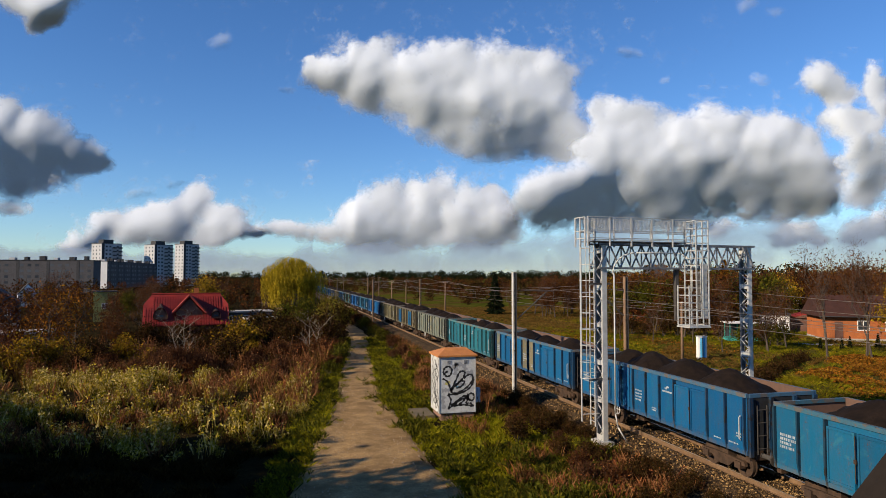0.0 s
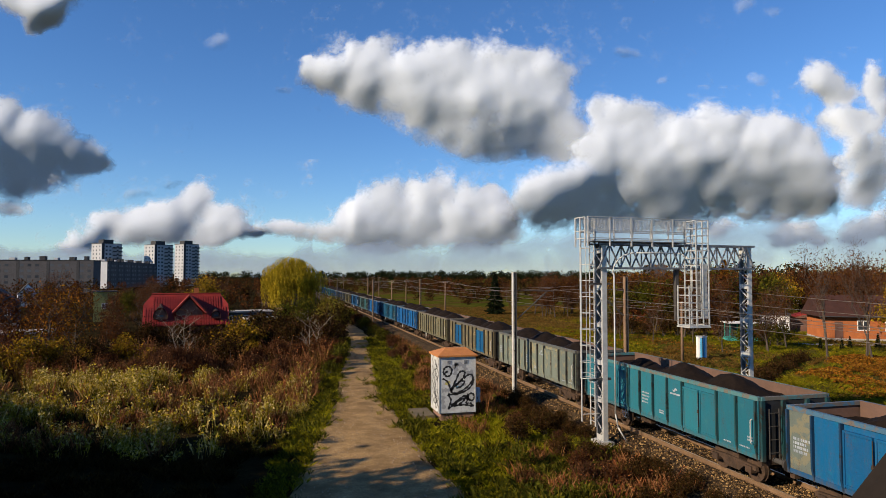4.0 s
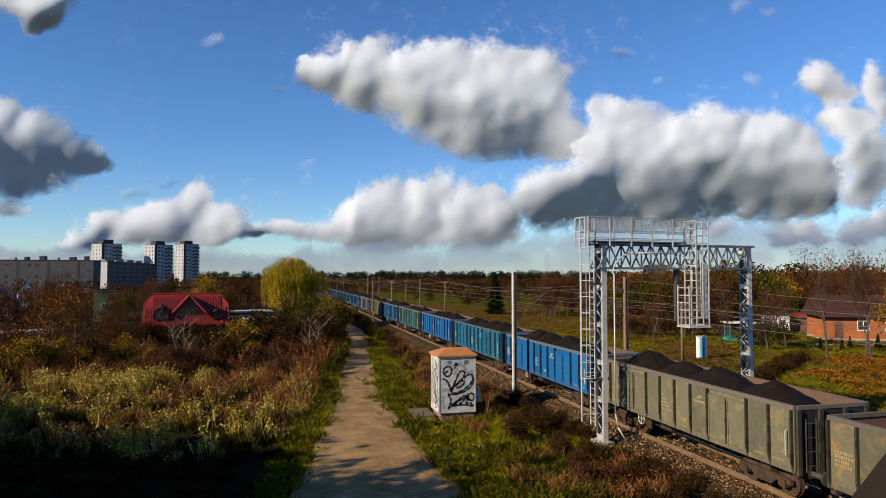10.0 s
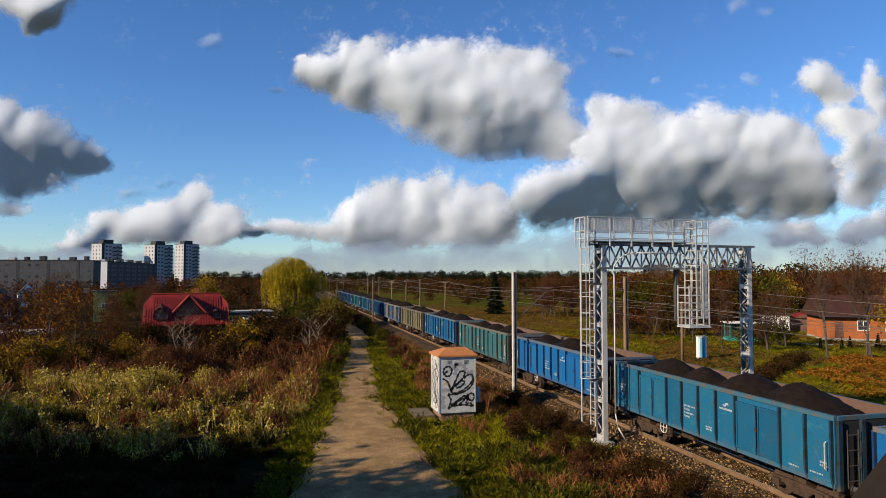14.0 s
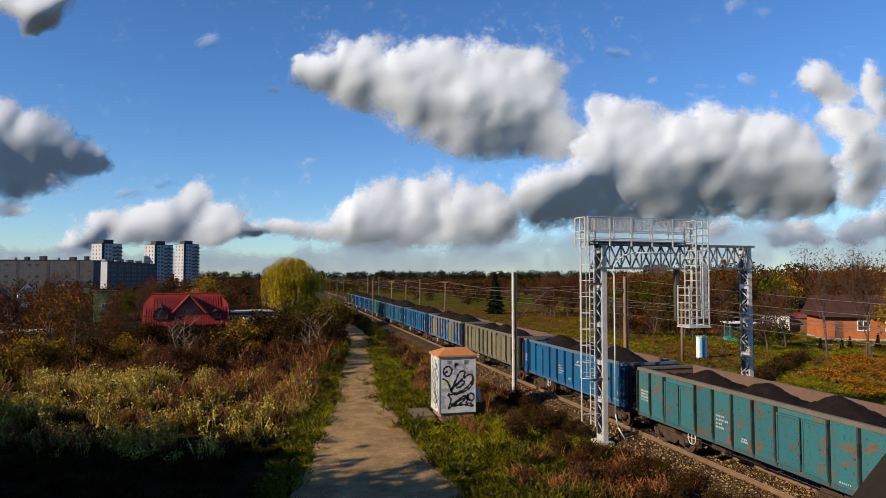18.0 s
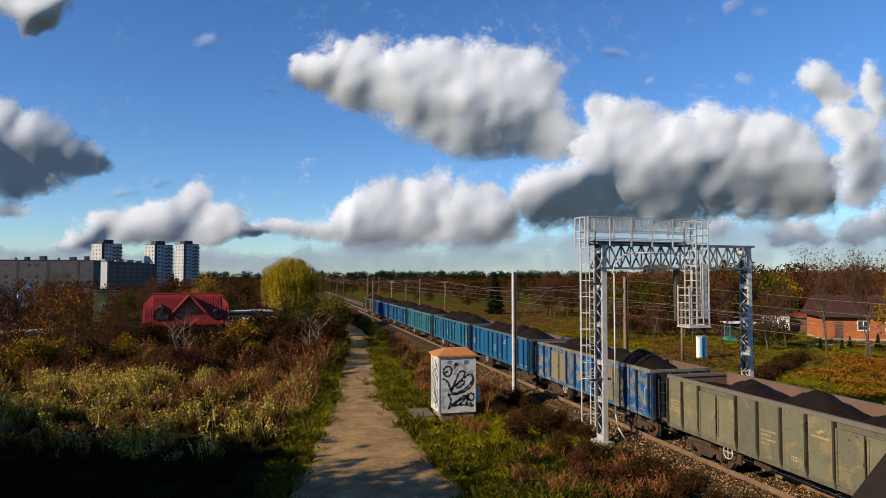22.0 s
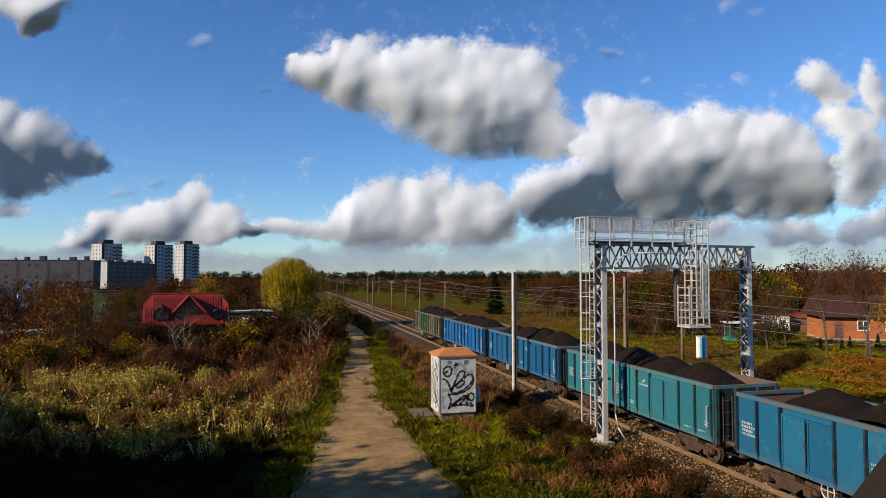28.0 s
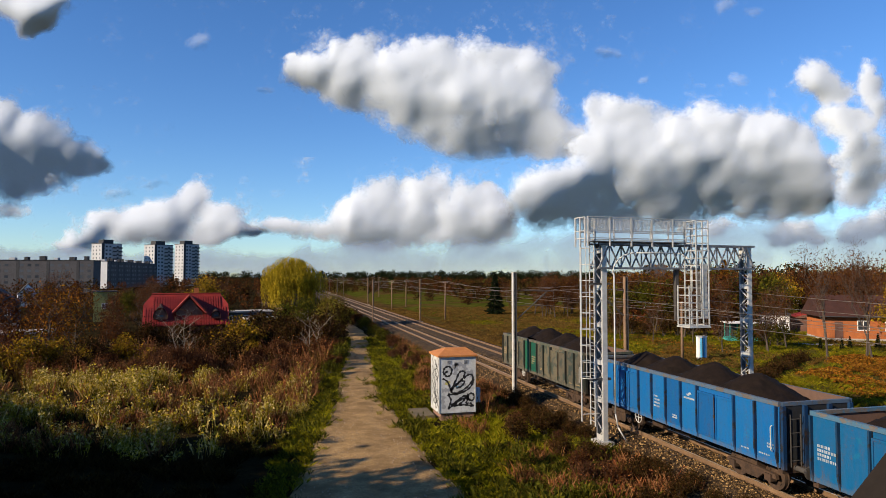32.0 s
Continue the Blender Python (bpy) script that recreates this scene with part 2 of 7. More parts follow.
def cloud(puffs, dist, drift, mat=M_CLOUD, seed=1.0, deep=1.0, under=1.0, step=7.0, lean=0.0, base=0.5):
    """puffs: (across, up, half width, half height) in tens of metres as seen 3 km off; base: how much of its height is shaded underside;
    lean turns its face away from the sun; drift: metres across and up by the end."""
    P = np.array(puffs, float) * 10
    x0, x1 = (P[:, 0] - 2.0 * P[:, 2]).min(), (P[:, 0] + 2.0 * P[:, 2]).max()
    y0, y1 = (P[:, 1] - 2.0 * P[:, 3]).min(), (P[:, 1] + 2.0 * P[:, 3]).max()
    y0 = max(y0, -136.0)
    nx, ny = int((x1 - x0) / step) + 1, int((y1 - y0) / step) + 1
    U, V = np.meshgrid(np.linspace(x0, x1, nx), np.linspace(y0, y1, ny))
    Uw = U + 26 * lattice_noise(U, V, 120, seed) + 12 * lattice_noise(U, V, 48, seed + 1)
    Vw = V + 20 * lattice_noise(U, V, 120, seed + 2) + 10 * lattice_noise(U, V, 48, seed + 3)
    heads = 0.46 * domes(Uw, Vw, 150, seed + 4) + 0.34 * domes(Uw, Vw, 75, seed + 5) + 0.20 * domes(Uw, Vw, 36, seed + 6)
    den, whole, front, low, high = (np.zeros_like(U) for _ in range(5))
    for a, b, ra, rb in P:
        den += np.exp(-(((Uw - a) / ra) ** 2 + ((Vw - b) / rb) ** 2) ** 1.3)
        g = np.exp(-((U - a) / (1.15 * ra)) ** 2 - ((V - b) / (1.15 * rb)) ** 2)
        whole += g
        front += g * min(ra, rb)
        column = np.exp(-((U - a) / (0.8 * ra)) ** 2) + 1e-5
        high = high + column * np.exp((b + rb) / 160)
        low = low + column * np.exp(-(b - rb) / 160)
    tall = np.exp(-((U[:, :, None] - P[:, 0]) / (0.8 * P[:, 2])) ** 2).sum(2) + 1e-5 * len(P)
    high, low = 160 * np.log(high / tall), -160 * np.log(low / tall)
    bell = np.exp(-(np.arange(-24, 25) / 10.0) ** 2)
    bell /= bell.sum()
    high, low = (np.tile(np.convolve(np.pad(a[0], 24, mode="edge"), bell, "valid"), (ny, 1)) for a in (high, low))
    rise = np.clip((V - low) / np.maximum(high - low, 30), -0.4, 1.3)
    dens = 1 - np.exp(-1.6 * den)
    cover = dens + 0.62 * (heads - 0.48) * np.clip(0.35 + rise, 0.25, 1.0)
    soft = np.clip(base + 0.15 - rise, 0, 1)
    cover = cover - soft * 0.10
    body = front / np.maximum(whole, 0.25)
    size = float(np.median(np.minimum(P[:, 2], P[:, 3])))
    relief = deep * (0.45 * body * np.sqrt(1 - np.exp(-1.1 * whole)) + 0.3 * size * (1 - np.exp(-0.5 * whole)))
    knobs = np.clip(rise + 0.75 - base, 0.12, 1.0)
    relief += deep * knobs * (17 * domes(Uw, Vw, 150, seed + 4) + 6 * domes(Uw, Vw, 75, seed + 5) + 3 * domes(Uw, Vw, 36, seed + 6))
    hang = np.log1p(np.exp(9.0 * (base - rise))) / 9.0
    relief -= under * 0.52 * np.maximum(high - low, 60) * np.minimum(hang, 1.1)
    relief += deep * 9 * lattice_noise(U, V, 85, seed + 8)
    relief = blur(relief, 14) - lean * (U - 0.5 * (x0 + x1))
    k = dist / 3000.0
    verts = np.stack([U * k * (1 - relief / 3000), V * k * (1 - relief / 3000), relief * k], -1).reshape(-1, 3)
    me = bpy.data.meshes.new("cloud")
    i = np.arange(nx * ny).reshape(ny, nx)
    quads = np.stack([i[:-1, :-1], i[:-1, 1:], i[1:, 1:], i[1:, :-1]], -1).reshape(-1, 4)
    keep = cover.reshape(-1)[quads].max(1) > -0.15
    me.from_pydata(verts.tolist(), [], quads[keep].tolist())
    at = me.attributes.new("cover", "FLOAT", "POINT")
    at.data.foreach_set("value", cover.reshape(-1).astype(np.float32))
    me.polygons.foreach_set("use_smooth", [True] * len(me.polygons))
    me.materials.append(mat)
    ob = new("cloud", me)
    tagged(ob, "white sunlit cumulus cloud with grey underside" if mat is not M_WISP else "thin wisps of white cloud", "cloud", "clouds in the sky", "structure")
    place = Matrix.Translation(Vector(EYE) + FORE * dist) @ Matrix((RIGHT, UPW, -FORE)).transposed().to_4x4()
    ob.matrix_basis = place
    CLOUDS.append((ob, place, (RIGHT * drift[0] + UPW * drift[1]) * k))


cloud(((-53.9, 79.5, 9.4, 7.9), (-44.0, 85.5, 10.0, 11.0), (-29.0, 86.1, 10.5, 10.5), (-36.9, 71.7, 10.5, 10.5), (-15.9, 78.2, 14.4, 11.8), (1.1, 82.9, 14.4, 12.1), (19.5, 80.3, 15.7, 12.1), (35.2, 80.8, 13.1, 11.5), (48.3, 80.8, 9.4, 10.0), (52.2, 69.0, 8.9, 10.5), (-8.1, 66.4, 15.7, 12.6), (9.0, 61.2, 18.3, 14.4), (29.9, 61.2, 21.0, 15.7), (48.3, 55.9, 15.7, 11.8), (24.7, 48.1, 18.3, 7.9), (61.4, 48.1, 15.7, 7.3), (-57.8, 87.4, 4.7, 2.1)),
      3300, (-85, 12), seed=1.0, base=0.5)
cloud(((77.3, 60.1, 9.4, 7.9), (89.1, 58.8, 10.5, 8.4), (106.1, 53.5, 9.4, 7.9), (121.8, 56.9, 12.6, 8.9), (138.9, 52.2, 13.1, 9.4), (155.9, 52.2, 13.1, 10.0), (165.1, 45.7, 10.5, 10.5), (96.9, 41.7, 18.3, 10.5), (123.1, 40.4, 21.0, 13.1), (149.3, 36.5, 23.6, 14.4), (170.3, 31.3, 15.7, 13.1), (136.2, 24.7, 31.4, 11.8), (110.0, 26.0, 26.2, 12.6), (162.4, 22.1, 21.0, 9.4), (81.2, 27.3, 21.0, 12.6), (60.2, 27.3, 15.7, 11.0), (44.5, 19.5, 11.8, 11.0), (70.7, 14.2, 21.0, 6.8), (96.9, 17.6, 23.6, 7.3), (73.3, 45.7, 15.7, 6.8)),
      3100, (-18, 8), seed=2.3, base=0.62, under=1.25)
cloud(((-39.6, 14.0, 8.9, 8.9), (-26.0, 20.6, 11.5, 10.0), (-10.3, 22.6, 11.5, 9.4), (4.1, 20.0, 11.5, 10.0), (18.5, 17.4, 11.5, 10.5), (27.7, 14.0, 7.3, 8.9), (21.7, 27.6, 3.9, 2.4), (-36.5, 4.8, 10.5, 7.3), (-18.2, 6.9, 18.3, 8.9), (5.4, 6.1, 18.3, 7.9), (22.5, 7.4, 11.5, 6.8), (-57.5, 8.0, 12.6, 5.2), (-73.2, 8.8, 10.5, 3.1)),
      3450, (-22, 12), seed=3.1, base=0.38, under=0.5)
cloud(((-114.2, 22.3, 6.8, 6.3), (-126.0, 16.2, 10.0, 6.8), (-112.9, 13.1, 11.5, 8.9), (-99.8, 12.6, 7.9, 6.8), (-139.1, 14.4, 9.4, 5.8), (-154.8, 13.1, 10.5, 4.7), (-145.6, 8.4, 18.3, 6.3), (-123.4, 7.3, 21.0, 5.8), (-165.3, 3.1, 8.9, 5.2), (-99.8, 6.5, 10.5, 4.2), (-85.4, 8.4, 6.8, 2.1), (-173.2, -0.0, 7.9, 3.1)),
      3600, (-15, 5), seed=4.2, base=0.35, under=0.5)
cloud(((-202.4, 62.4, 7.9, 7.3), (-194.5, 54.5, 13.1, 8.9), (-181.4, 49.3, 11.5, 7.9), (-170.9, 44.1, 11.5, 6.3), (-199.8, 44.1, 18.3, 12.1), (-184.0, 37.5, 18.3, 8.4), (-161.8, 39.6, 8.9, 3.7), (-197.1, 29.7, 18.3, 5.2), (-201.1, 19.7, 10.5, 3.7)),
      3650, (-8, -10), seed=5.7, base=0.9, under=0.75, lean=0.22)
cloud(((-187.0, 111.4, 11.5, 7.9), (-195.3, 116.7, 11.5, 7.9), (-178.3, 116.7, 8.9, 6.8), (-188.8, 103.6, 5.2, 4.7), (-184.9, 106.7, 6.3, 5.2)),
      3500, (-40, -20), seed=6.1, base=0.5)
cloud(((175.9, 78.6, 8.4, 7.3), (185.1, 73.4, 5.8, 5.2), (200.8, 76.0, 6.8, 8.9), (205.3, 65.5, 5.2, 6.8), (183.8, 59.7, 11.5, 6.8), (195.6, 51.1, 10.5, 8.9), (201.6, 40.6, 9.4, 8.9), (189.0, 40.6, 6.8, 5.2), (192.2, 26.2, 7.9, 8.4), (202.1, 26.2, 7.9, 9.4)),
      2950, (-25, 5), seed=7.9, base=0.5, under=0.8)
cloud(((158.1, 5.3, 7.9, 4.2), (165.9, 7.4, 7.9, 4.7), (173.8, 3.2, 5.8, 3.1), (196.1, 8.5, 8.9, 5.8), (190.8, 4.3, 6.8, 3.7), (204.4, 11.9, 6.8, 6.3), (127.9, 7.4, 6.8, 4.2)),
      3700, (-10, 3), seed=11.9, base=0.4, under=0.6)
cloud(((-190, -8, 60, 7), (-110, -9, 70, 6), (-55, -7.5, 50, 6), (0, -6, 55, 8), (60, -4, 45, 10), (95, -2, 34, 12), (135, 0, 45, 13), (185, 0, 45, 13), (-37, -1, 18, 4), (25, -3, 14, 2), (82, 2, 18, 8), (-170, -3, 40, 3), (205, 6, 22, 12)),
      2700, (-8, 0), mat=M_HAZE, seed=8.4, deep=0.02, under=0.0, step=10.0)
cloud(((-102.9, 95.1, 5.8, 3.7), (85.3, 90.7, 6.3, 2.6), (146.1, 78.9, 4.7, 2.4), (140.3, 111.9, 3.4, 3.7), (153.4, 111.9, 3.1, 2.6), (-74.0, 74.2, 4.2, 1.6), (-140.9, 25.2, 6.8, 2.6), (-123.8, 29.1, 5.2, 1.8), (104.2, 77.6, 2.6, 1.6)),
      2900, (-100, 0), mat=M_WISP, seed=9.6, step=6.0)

# ---- ground, one sheet to the horizon ----
def ground_z(x, y):
    z = -0.62 + 0.10 * fbm(x, y, 0.12, 3.0) + 0.22 * fbm(x, y, 0.02, 8.0)
    # trough of the path, trackbed kept level, ditch beyond the tracks
    drop = max(0.0, min(1.0, (y - 45) / 30)) * max(0.0, min(1.0, (6 - x) / 8))
    z -= 1.1 * drop
    c = path_x(y)
    z += (-0.62 - z) * max(0.0, 1 - max(0.0, abs(x - c) - 2.0) / 2.0) if 0 < y < 130 else 0
    t = max(0.0, 1 - max(0.0, abs(x - 19.5) - 6.0) / 3.0)
    z += (-0.75 - z) * t
    d = max(0.0, 1 - abs(x - 29.5 - 2.5 * math.sin(y * 0.05)) / 3.0)
    z -= 0.7 * d * d * (3 - 2 * d)
    a, c = (x - 26.5) * 0.817 + (y - 36.3) * 0.576, -(x - 26.5) * 0.576 + (y - 36.3) * 0.817
    if -3 < a < 36 and abs(c) < 9:
        k = min(1.0, (a + 3) / 4) * min(1.0, (36 - a) / 10)
        z -= 1.25 * k * max(0.0, 1 - abs(c) / 1.9) ** 0.8
        z += 0.55 * k * max(0.0, 1 - abs(c + 4.6) / 3.4)
    return z


PATH_KEYS = ((0, 3.0), (20, 3.4), (24, 3.6), (32, 4.3), (44, 5.4), (60, 7.4), (82, 10.0), (92, 10.9), (102, 11.2), (112, 10.2), (128, 6.5), (170, 0.0), (400, -30.0))


def path_x(y):
    for (a, u), (b, v) in zip(PATH_KEYS, PATH_KEYS[1:]):
        if y <= b:
            k = (y - a) / (b - a)
            return u + (v - u) * k
    return PATH_KEYS[-1][1]


def spread(lo, hi, n, power):
    """n+1 steps from lo to hi, dense about zero."""
    out = []
    for i in range(n + 1):
        k = 2 * i / n - 1
        s = abs(k) ** power
        out.append(hi * s if k > 0 else lo * s)
    return out


def build_ground():
    xs = [x + 14 for x in spread(-4500, 4500, 170, 3.2)]
    ys = [y + 45 for y in spread(-4500, 4500, 190, 3.2)]
    s = Shape()
    for y in ys:
        for x in xs:
            s.v.append((x, y, ground_z(x, y)))
    n = len(xs)
    for j in range(len(ys) - 1):
        for i in range(n - 1):
            k = j * n + i
            s.f.append((k, k + 1, k + n + 1, k + n))
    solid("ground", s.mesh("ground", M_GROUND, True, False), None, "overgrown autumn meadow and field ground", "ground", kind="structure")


build_ground()


def path_half(y):
    return 1.4 + 1.9 * max(0.0, min(1.0, (44 - y) / 24)) ** 1.3 + 0.35 * max(0.0, min(1.0, (62 - y) / 25)) - 0.3 * max(0.0, min(1.0, (y - 80) / 15))


def build_path():
    def fn(u, v):
        y = 6 + v * 194
        w = path_half(y)
        e = (u - 0.5) * 2
        x = path_x(y) + e * (w + 0.55 * fbm(0, y, 0.35, 11.0 + (5 if e > 0 else 0)) * abs(e))
        z = -0.575 - 0.06 * abs(e) ** 3 - 0.03 * math.exp(-((abs(e) - 0.45) / 0.18) ** 2) + 0.015 * fbm(x, y, 0.8, 2.0)
        return (x, y, z if abs(e) < 0.98 else -0.72)
    solid("road", Shape().grid(fn, 18, 160).mesh("road", M_PATH, True), None, "sandy gravel track beside the railway", "path", kind="structure")


build_path()


# ---- the railway ----
def build_track(cx, i, name):
    y0, y1 = -160.0, 1500.0
    s = Shape()

    def fn(u, v):
        prof = ((-3.4 if i == 0 else -2.7, -0.80), (-2.0, -0.36), (-1.55, -0.19), (0, -0.185), (1.55, -0.19), (2.0, -0.36), (2.7, -0.78))
        y = y0 + (y1 - y0) * v ** 2
        px, pz = prof[min(6, int(round(u * 6)))]
        return (cx + px + 0.06 * fbm(px, y, 0.6, 4.0), y, pz + 0.02 * fbm(px, y, 1.3, 6.0))
    s.grid(fn, 6, 420)
    ob = solid("ballast_bed", s.mesh("ballast_bed", M_BALLAST, False), None, "brown stone ballast bed under the railway track", "track", kind="structure")
    for sx in (-0.755, 0.755):
        r = Shape()
        x = cx + sx
        r.box(x - 0.07, x + 0.07, y0, y1, -0.172, -0.155).box(x - 0.012, x + 0.012, y0, y1, -0.155, -0.04)
        r.box(x - 0.036, x + 0.036, y0, y1, -0.04, -0.003)
        rail = part("rail", r, M_RAIL, ob, "rusty steel rail")
        h = Shape().box(x - 0.030, x + 0.030, y0, y1, -0.003, 0.0)
        part("rail_head", h, M_RAILTOP if i == 0 else M_RAIL, rail, "worn bright running surface" if i == 0 else "")
    me = Shape().box(-1.3, 1.3, -0.13, 0.13, -0.22, -0.172).mesh("sleeper", M_SLEEPER)
    for k in range(150):
        part("sleeper", me, None, ob, m=Matrix.Translation((cx, 20 + 0.62 * k, 0)))
    far = Shape()
    for k in range(150, 900):
        y = 20 + 0.62 * k
        far.box(cx - 1.3, cx + 1.3, y - 0.13, y + 0.13, -0.22, -0.172)
    tagged(part("sleepers", far, M_SLEEPER, ob, "concrete sleepers further along"), kind="stuff")


build_track(TRACK_1, 0, "near")
build_track(TRACK_2, 1, "far")

# ---- the coal train ----
PITCH, BODY, HALF_W, FLOOR_Z, RIM_Z = 14.04, 12.74, 1.45, 1.16, 3.2
BAYS = 12
DOORS = ((2, 3), (8, 9))


def paint_material(name, base, patch, amount, rust=0.35, edge_width=0.05):
    """Wagon paint: faded, with worn patches of the coat below, rust runs, chips and coal dust; every sheet wears in its own way."""
    m, nt, b = mat_base(name, 0.6, 0, 0.2)
    base, patch = tuple(0.51 * c for c in base), tuple(0.51 * c for c in patch)
    co = coord(nt)
    own = rand_of(nt)
    shift = nt.nodes.new("ShaderNodeVectorMath")
    shift.operation = "ADD"
    nt.links.new(co, shift.inputs[0])
    nt.links.new(maths(nt, "MULTIPLY", own, 61.0), shift.inputs[1])
    sep = nt.nodes.new("ShaderNodeMapping")
    sep.inputs["Scale"].default_value = (1, 1, 0.22)
    nt.links.new(shift.outputs[0], sep.inputs["Vector"])
    streak = nz(nt, 5.0, 5, 0.7, sep.outputs[0])
    blot = nz(nt, 1.9, 6, 0.62, shift.outputs[0], 0.5)
    fine = nz(nt, 18.0, 4, 0.7, shift.outputs[0])
    faded = mixc(nt, ramp(nt, streak, [(0.35, (0, 0, 0)), (0.7, (0.75, 0.75, 0.75))]), base, tuple(min(1, c * 0.72 + 0.018) for c in base))
    edge = 0.64 - 0.2 * amount
    col = mixc(nt, ramp(nt, blot, [(edge, (0, 0, 0)), (edge + edge_width, (0.85, 0.85, 0.85))]), faded, patch)
    mixed = maths(nt, "ADD", maths(nt, "MULTIPLY", streak, 0.45), maths(nt, "MULTIPLY", fine, 0.55))
    col = mixc(nt, ramp(nt, mixed, [(0.60 - 0.1 * rust, (0, 0, 0)), (0.65, (0.6, 0.6, 0.6))]), col, (0.10, 0.048, 0.026))
    chips = nz(nt, 6.5, 5, 0.75, shift.outputs[0], 0.3)
    col = mixc(nt, ramp(nt, chips, [(0.74 - 0.14 * rust, (0, 0, 0)), (0.77 - 0.14 * rust, (0.75, 0.75, 0.75))]), col, (0.03, 0.025, 0.022))
    z = nt.nodes.new("ShaderNodeSeparateXYZ")
    nt.links.new(co, z.inputs[0])
    low = maths(nt, "ADD", maths(nt, "MULTIPLY", z.outputs["Z"], 1.4), maths(nt, "MULTIPLY", streak, -1.2))
    col = mixc(nt, ramp(nt, maths(nt, "ADD", low, -0.6), [(0.1, (0.6, 0.6, 0.6)), (0.6, (0, 0, 0))]), col, (0.10, 0.08, 0.06))
    col = mixc(nt, 0.9, col, ramp(nt, own, [(0.0, (0.72, 0.74, 0.78)), (0.5, (1, 1, 1)), (1.0, (1.14, 1.1, 1.04))]), "MULTIPLY")
    nt.links.new(col, b.inputs["Base Color"])
    nt.links.new(ramp(nt, fine, [(0.3, (0.4, 0.4, 0.4)), (0.7, (0.75, 0.75, 0.75))]), b.inputs["Roughness"])
    bump(nt, b, maths(nt, "ADD", blot, maths(nt, "MULTIPLY", nz(nt, 0.9, 2, 0.5, shift.outputs[0]), 1.5)), 0.3, 0.05)
    return m


PAINTS = {
    "blue": paint_material("blue_paint", (0.004, 0.16, 0.40), (0.012, 0.19, 0.39), 0.2),
    "deep": paint_material("bright_blue_paint", (0.004, 0.19, 0.56), (0.015, 0.21, 0.52), 0.1, 0.2),
    "sea": paint_material("sea_blue_paint", (0.010, 0.19, 0.37), (0.04, 0.23, 0.36), 0.3),
    "teal": paint_material("teal_paint", (0.03, 0.26, 0.345), (0.06, 0.28, 0.33), 0.2),
    "grey": paint_material("grey_green_paint", (0.27, 0.32, 0.27), (0.42, 0.38, 0.24), 0.55, 0.5),
    "brown": paint_material("khaki_brown_paint", (0.235, 0.215, 0.135), (0.36, 0.27, 0.13), 0.6, 0.7),
    "khaki": paint_material("khaki_paint", (0.25, 0.245, 0.155), (0.36, 0.30, 0.16), 0.5, 0.85),
    "rusty": paint_material("rusty_teal_paint", (0.04, 0.235, 0.27), (0.30, 0.12, 0.045), 0.34, 1.0, 0.03),
    "peel": paint_material("peeling_blue_paint", (0.008, 0.165, 0.50), (0.32, 0.31, 0.24), 0.72, 0.35, 0.025),
    "green": paint_material("old_green_paint", (0.08, 0.11, 0.09), (0.22, 0.19, 0.13), 0.9, 0.8),
    "fresh": paint_material("green_panel_paint", (0.012, 0.15, 0.09), (0.03, 0.18, 0.10), 0.2, 0.2),
    "patch": paint_material("beige_patched_paint", (0.33, 0.29, 0.18), (0.22, 0.25, 0.24), 0.5, 0.5),
}
# darkened copies of each coat, with grime patches, paint shade on ribs and end posts
SHADED_COATS = {}
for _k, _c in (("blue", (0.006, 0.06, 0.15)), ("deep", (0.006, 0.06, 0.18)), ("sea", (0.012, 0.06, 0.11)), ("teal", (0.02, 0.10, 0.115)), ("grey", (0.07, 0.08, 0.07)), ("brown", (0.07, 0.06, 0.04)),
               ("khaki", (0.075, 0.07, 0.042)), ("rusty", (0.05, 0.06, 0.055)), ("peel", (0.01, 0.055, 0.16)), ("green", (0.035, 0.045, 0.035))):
    SHADED_COATS[_k] = paint_material("coal_grimed_" + PAINTS[_k].name, _c, (0.035, 0.03, 0.025), 0.5, 0.5)
# the top rims are bleached and dusted over
RIMS = {}
for _k, _c in (("blue", (0.10, 0.24, 0.38)), ("deep", (0.16, 0.25, 0.36)), ("sea", (0.09, 0.26, 0.36)), ("teal", (0.12, 0.31, 0.34)), ("grey", (0.26, 0.27, 0.23)), ("brown", (0.26, 0.23, 0.18)),
               ("khaki", (0.25, 0.22, 0.17)), ("rusty", (0.20, 0.19, 0.16)), ("peel", (0.32, 0.29, 0.22)), ("green", (0.13, 0.15, 0.11))):
    RIMS[_k] = paint_material("dusty_rim_" + PAINTS[_k].name, _c, (0.24, 0.20, 0.16), 0.7, 0.5)
# colour of the coat, and panels (counted from the far end) of another coat; has lettering; height of the heaps
TRAIN = (
    ("sea", {}, 0.35), ("blue", {}, 0.35), ("blue", {0: "grey", 5: "patch", 6: "patch"}, 0.15), ("teal", {}, 0.1), ("grey", {}, 0.25),
    ("brown", {2: "blue", 3: "blue", 8: "blue", 9: "blue"}, 0.25), ("khaki", {}, 0.3), ("deep", {}, 0.3), ("sea", {}, 0.3), ("deep", {}, 0.2),
    ("rusty", {}, 0.1), ("blue", {}, 0.2), ("khaki", {}, 0.2), ("peel", {2: "patch", 3: "patch", 8: "patch", 9: "patch"}, 0.3), ("blue", {}, 0.3),
    ("sea", {}, 0.45), ("teal", {}, 0.45), ("blue", {}, 0.45), ("deep", {}, 0.4), ("green", {4: "fresh", 5: "fresh"}, 0.5),
)
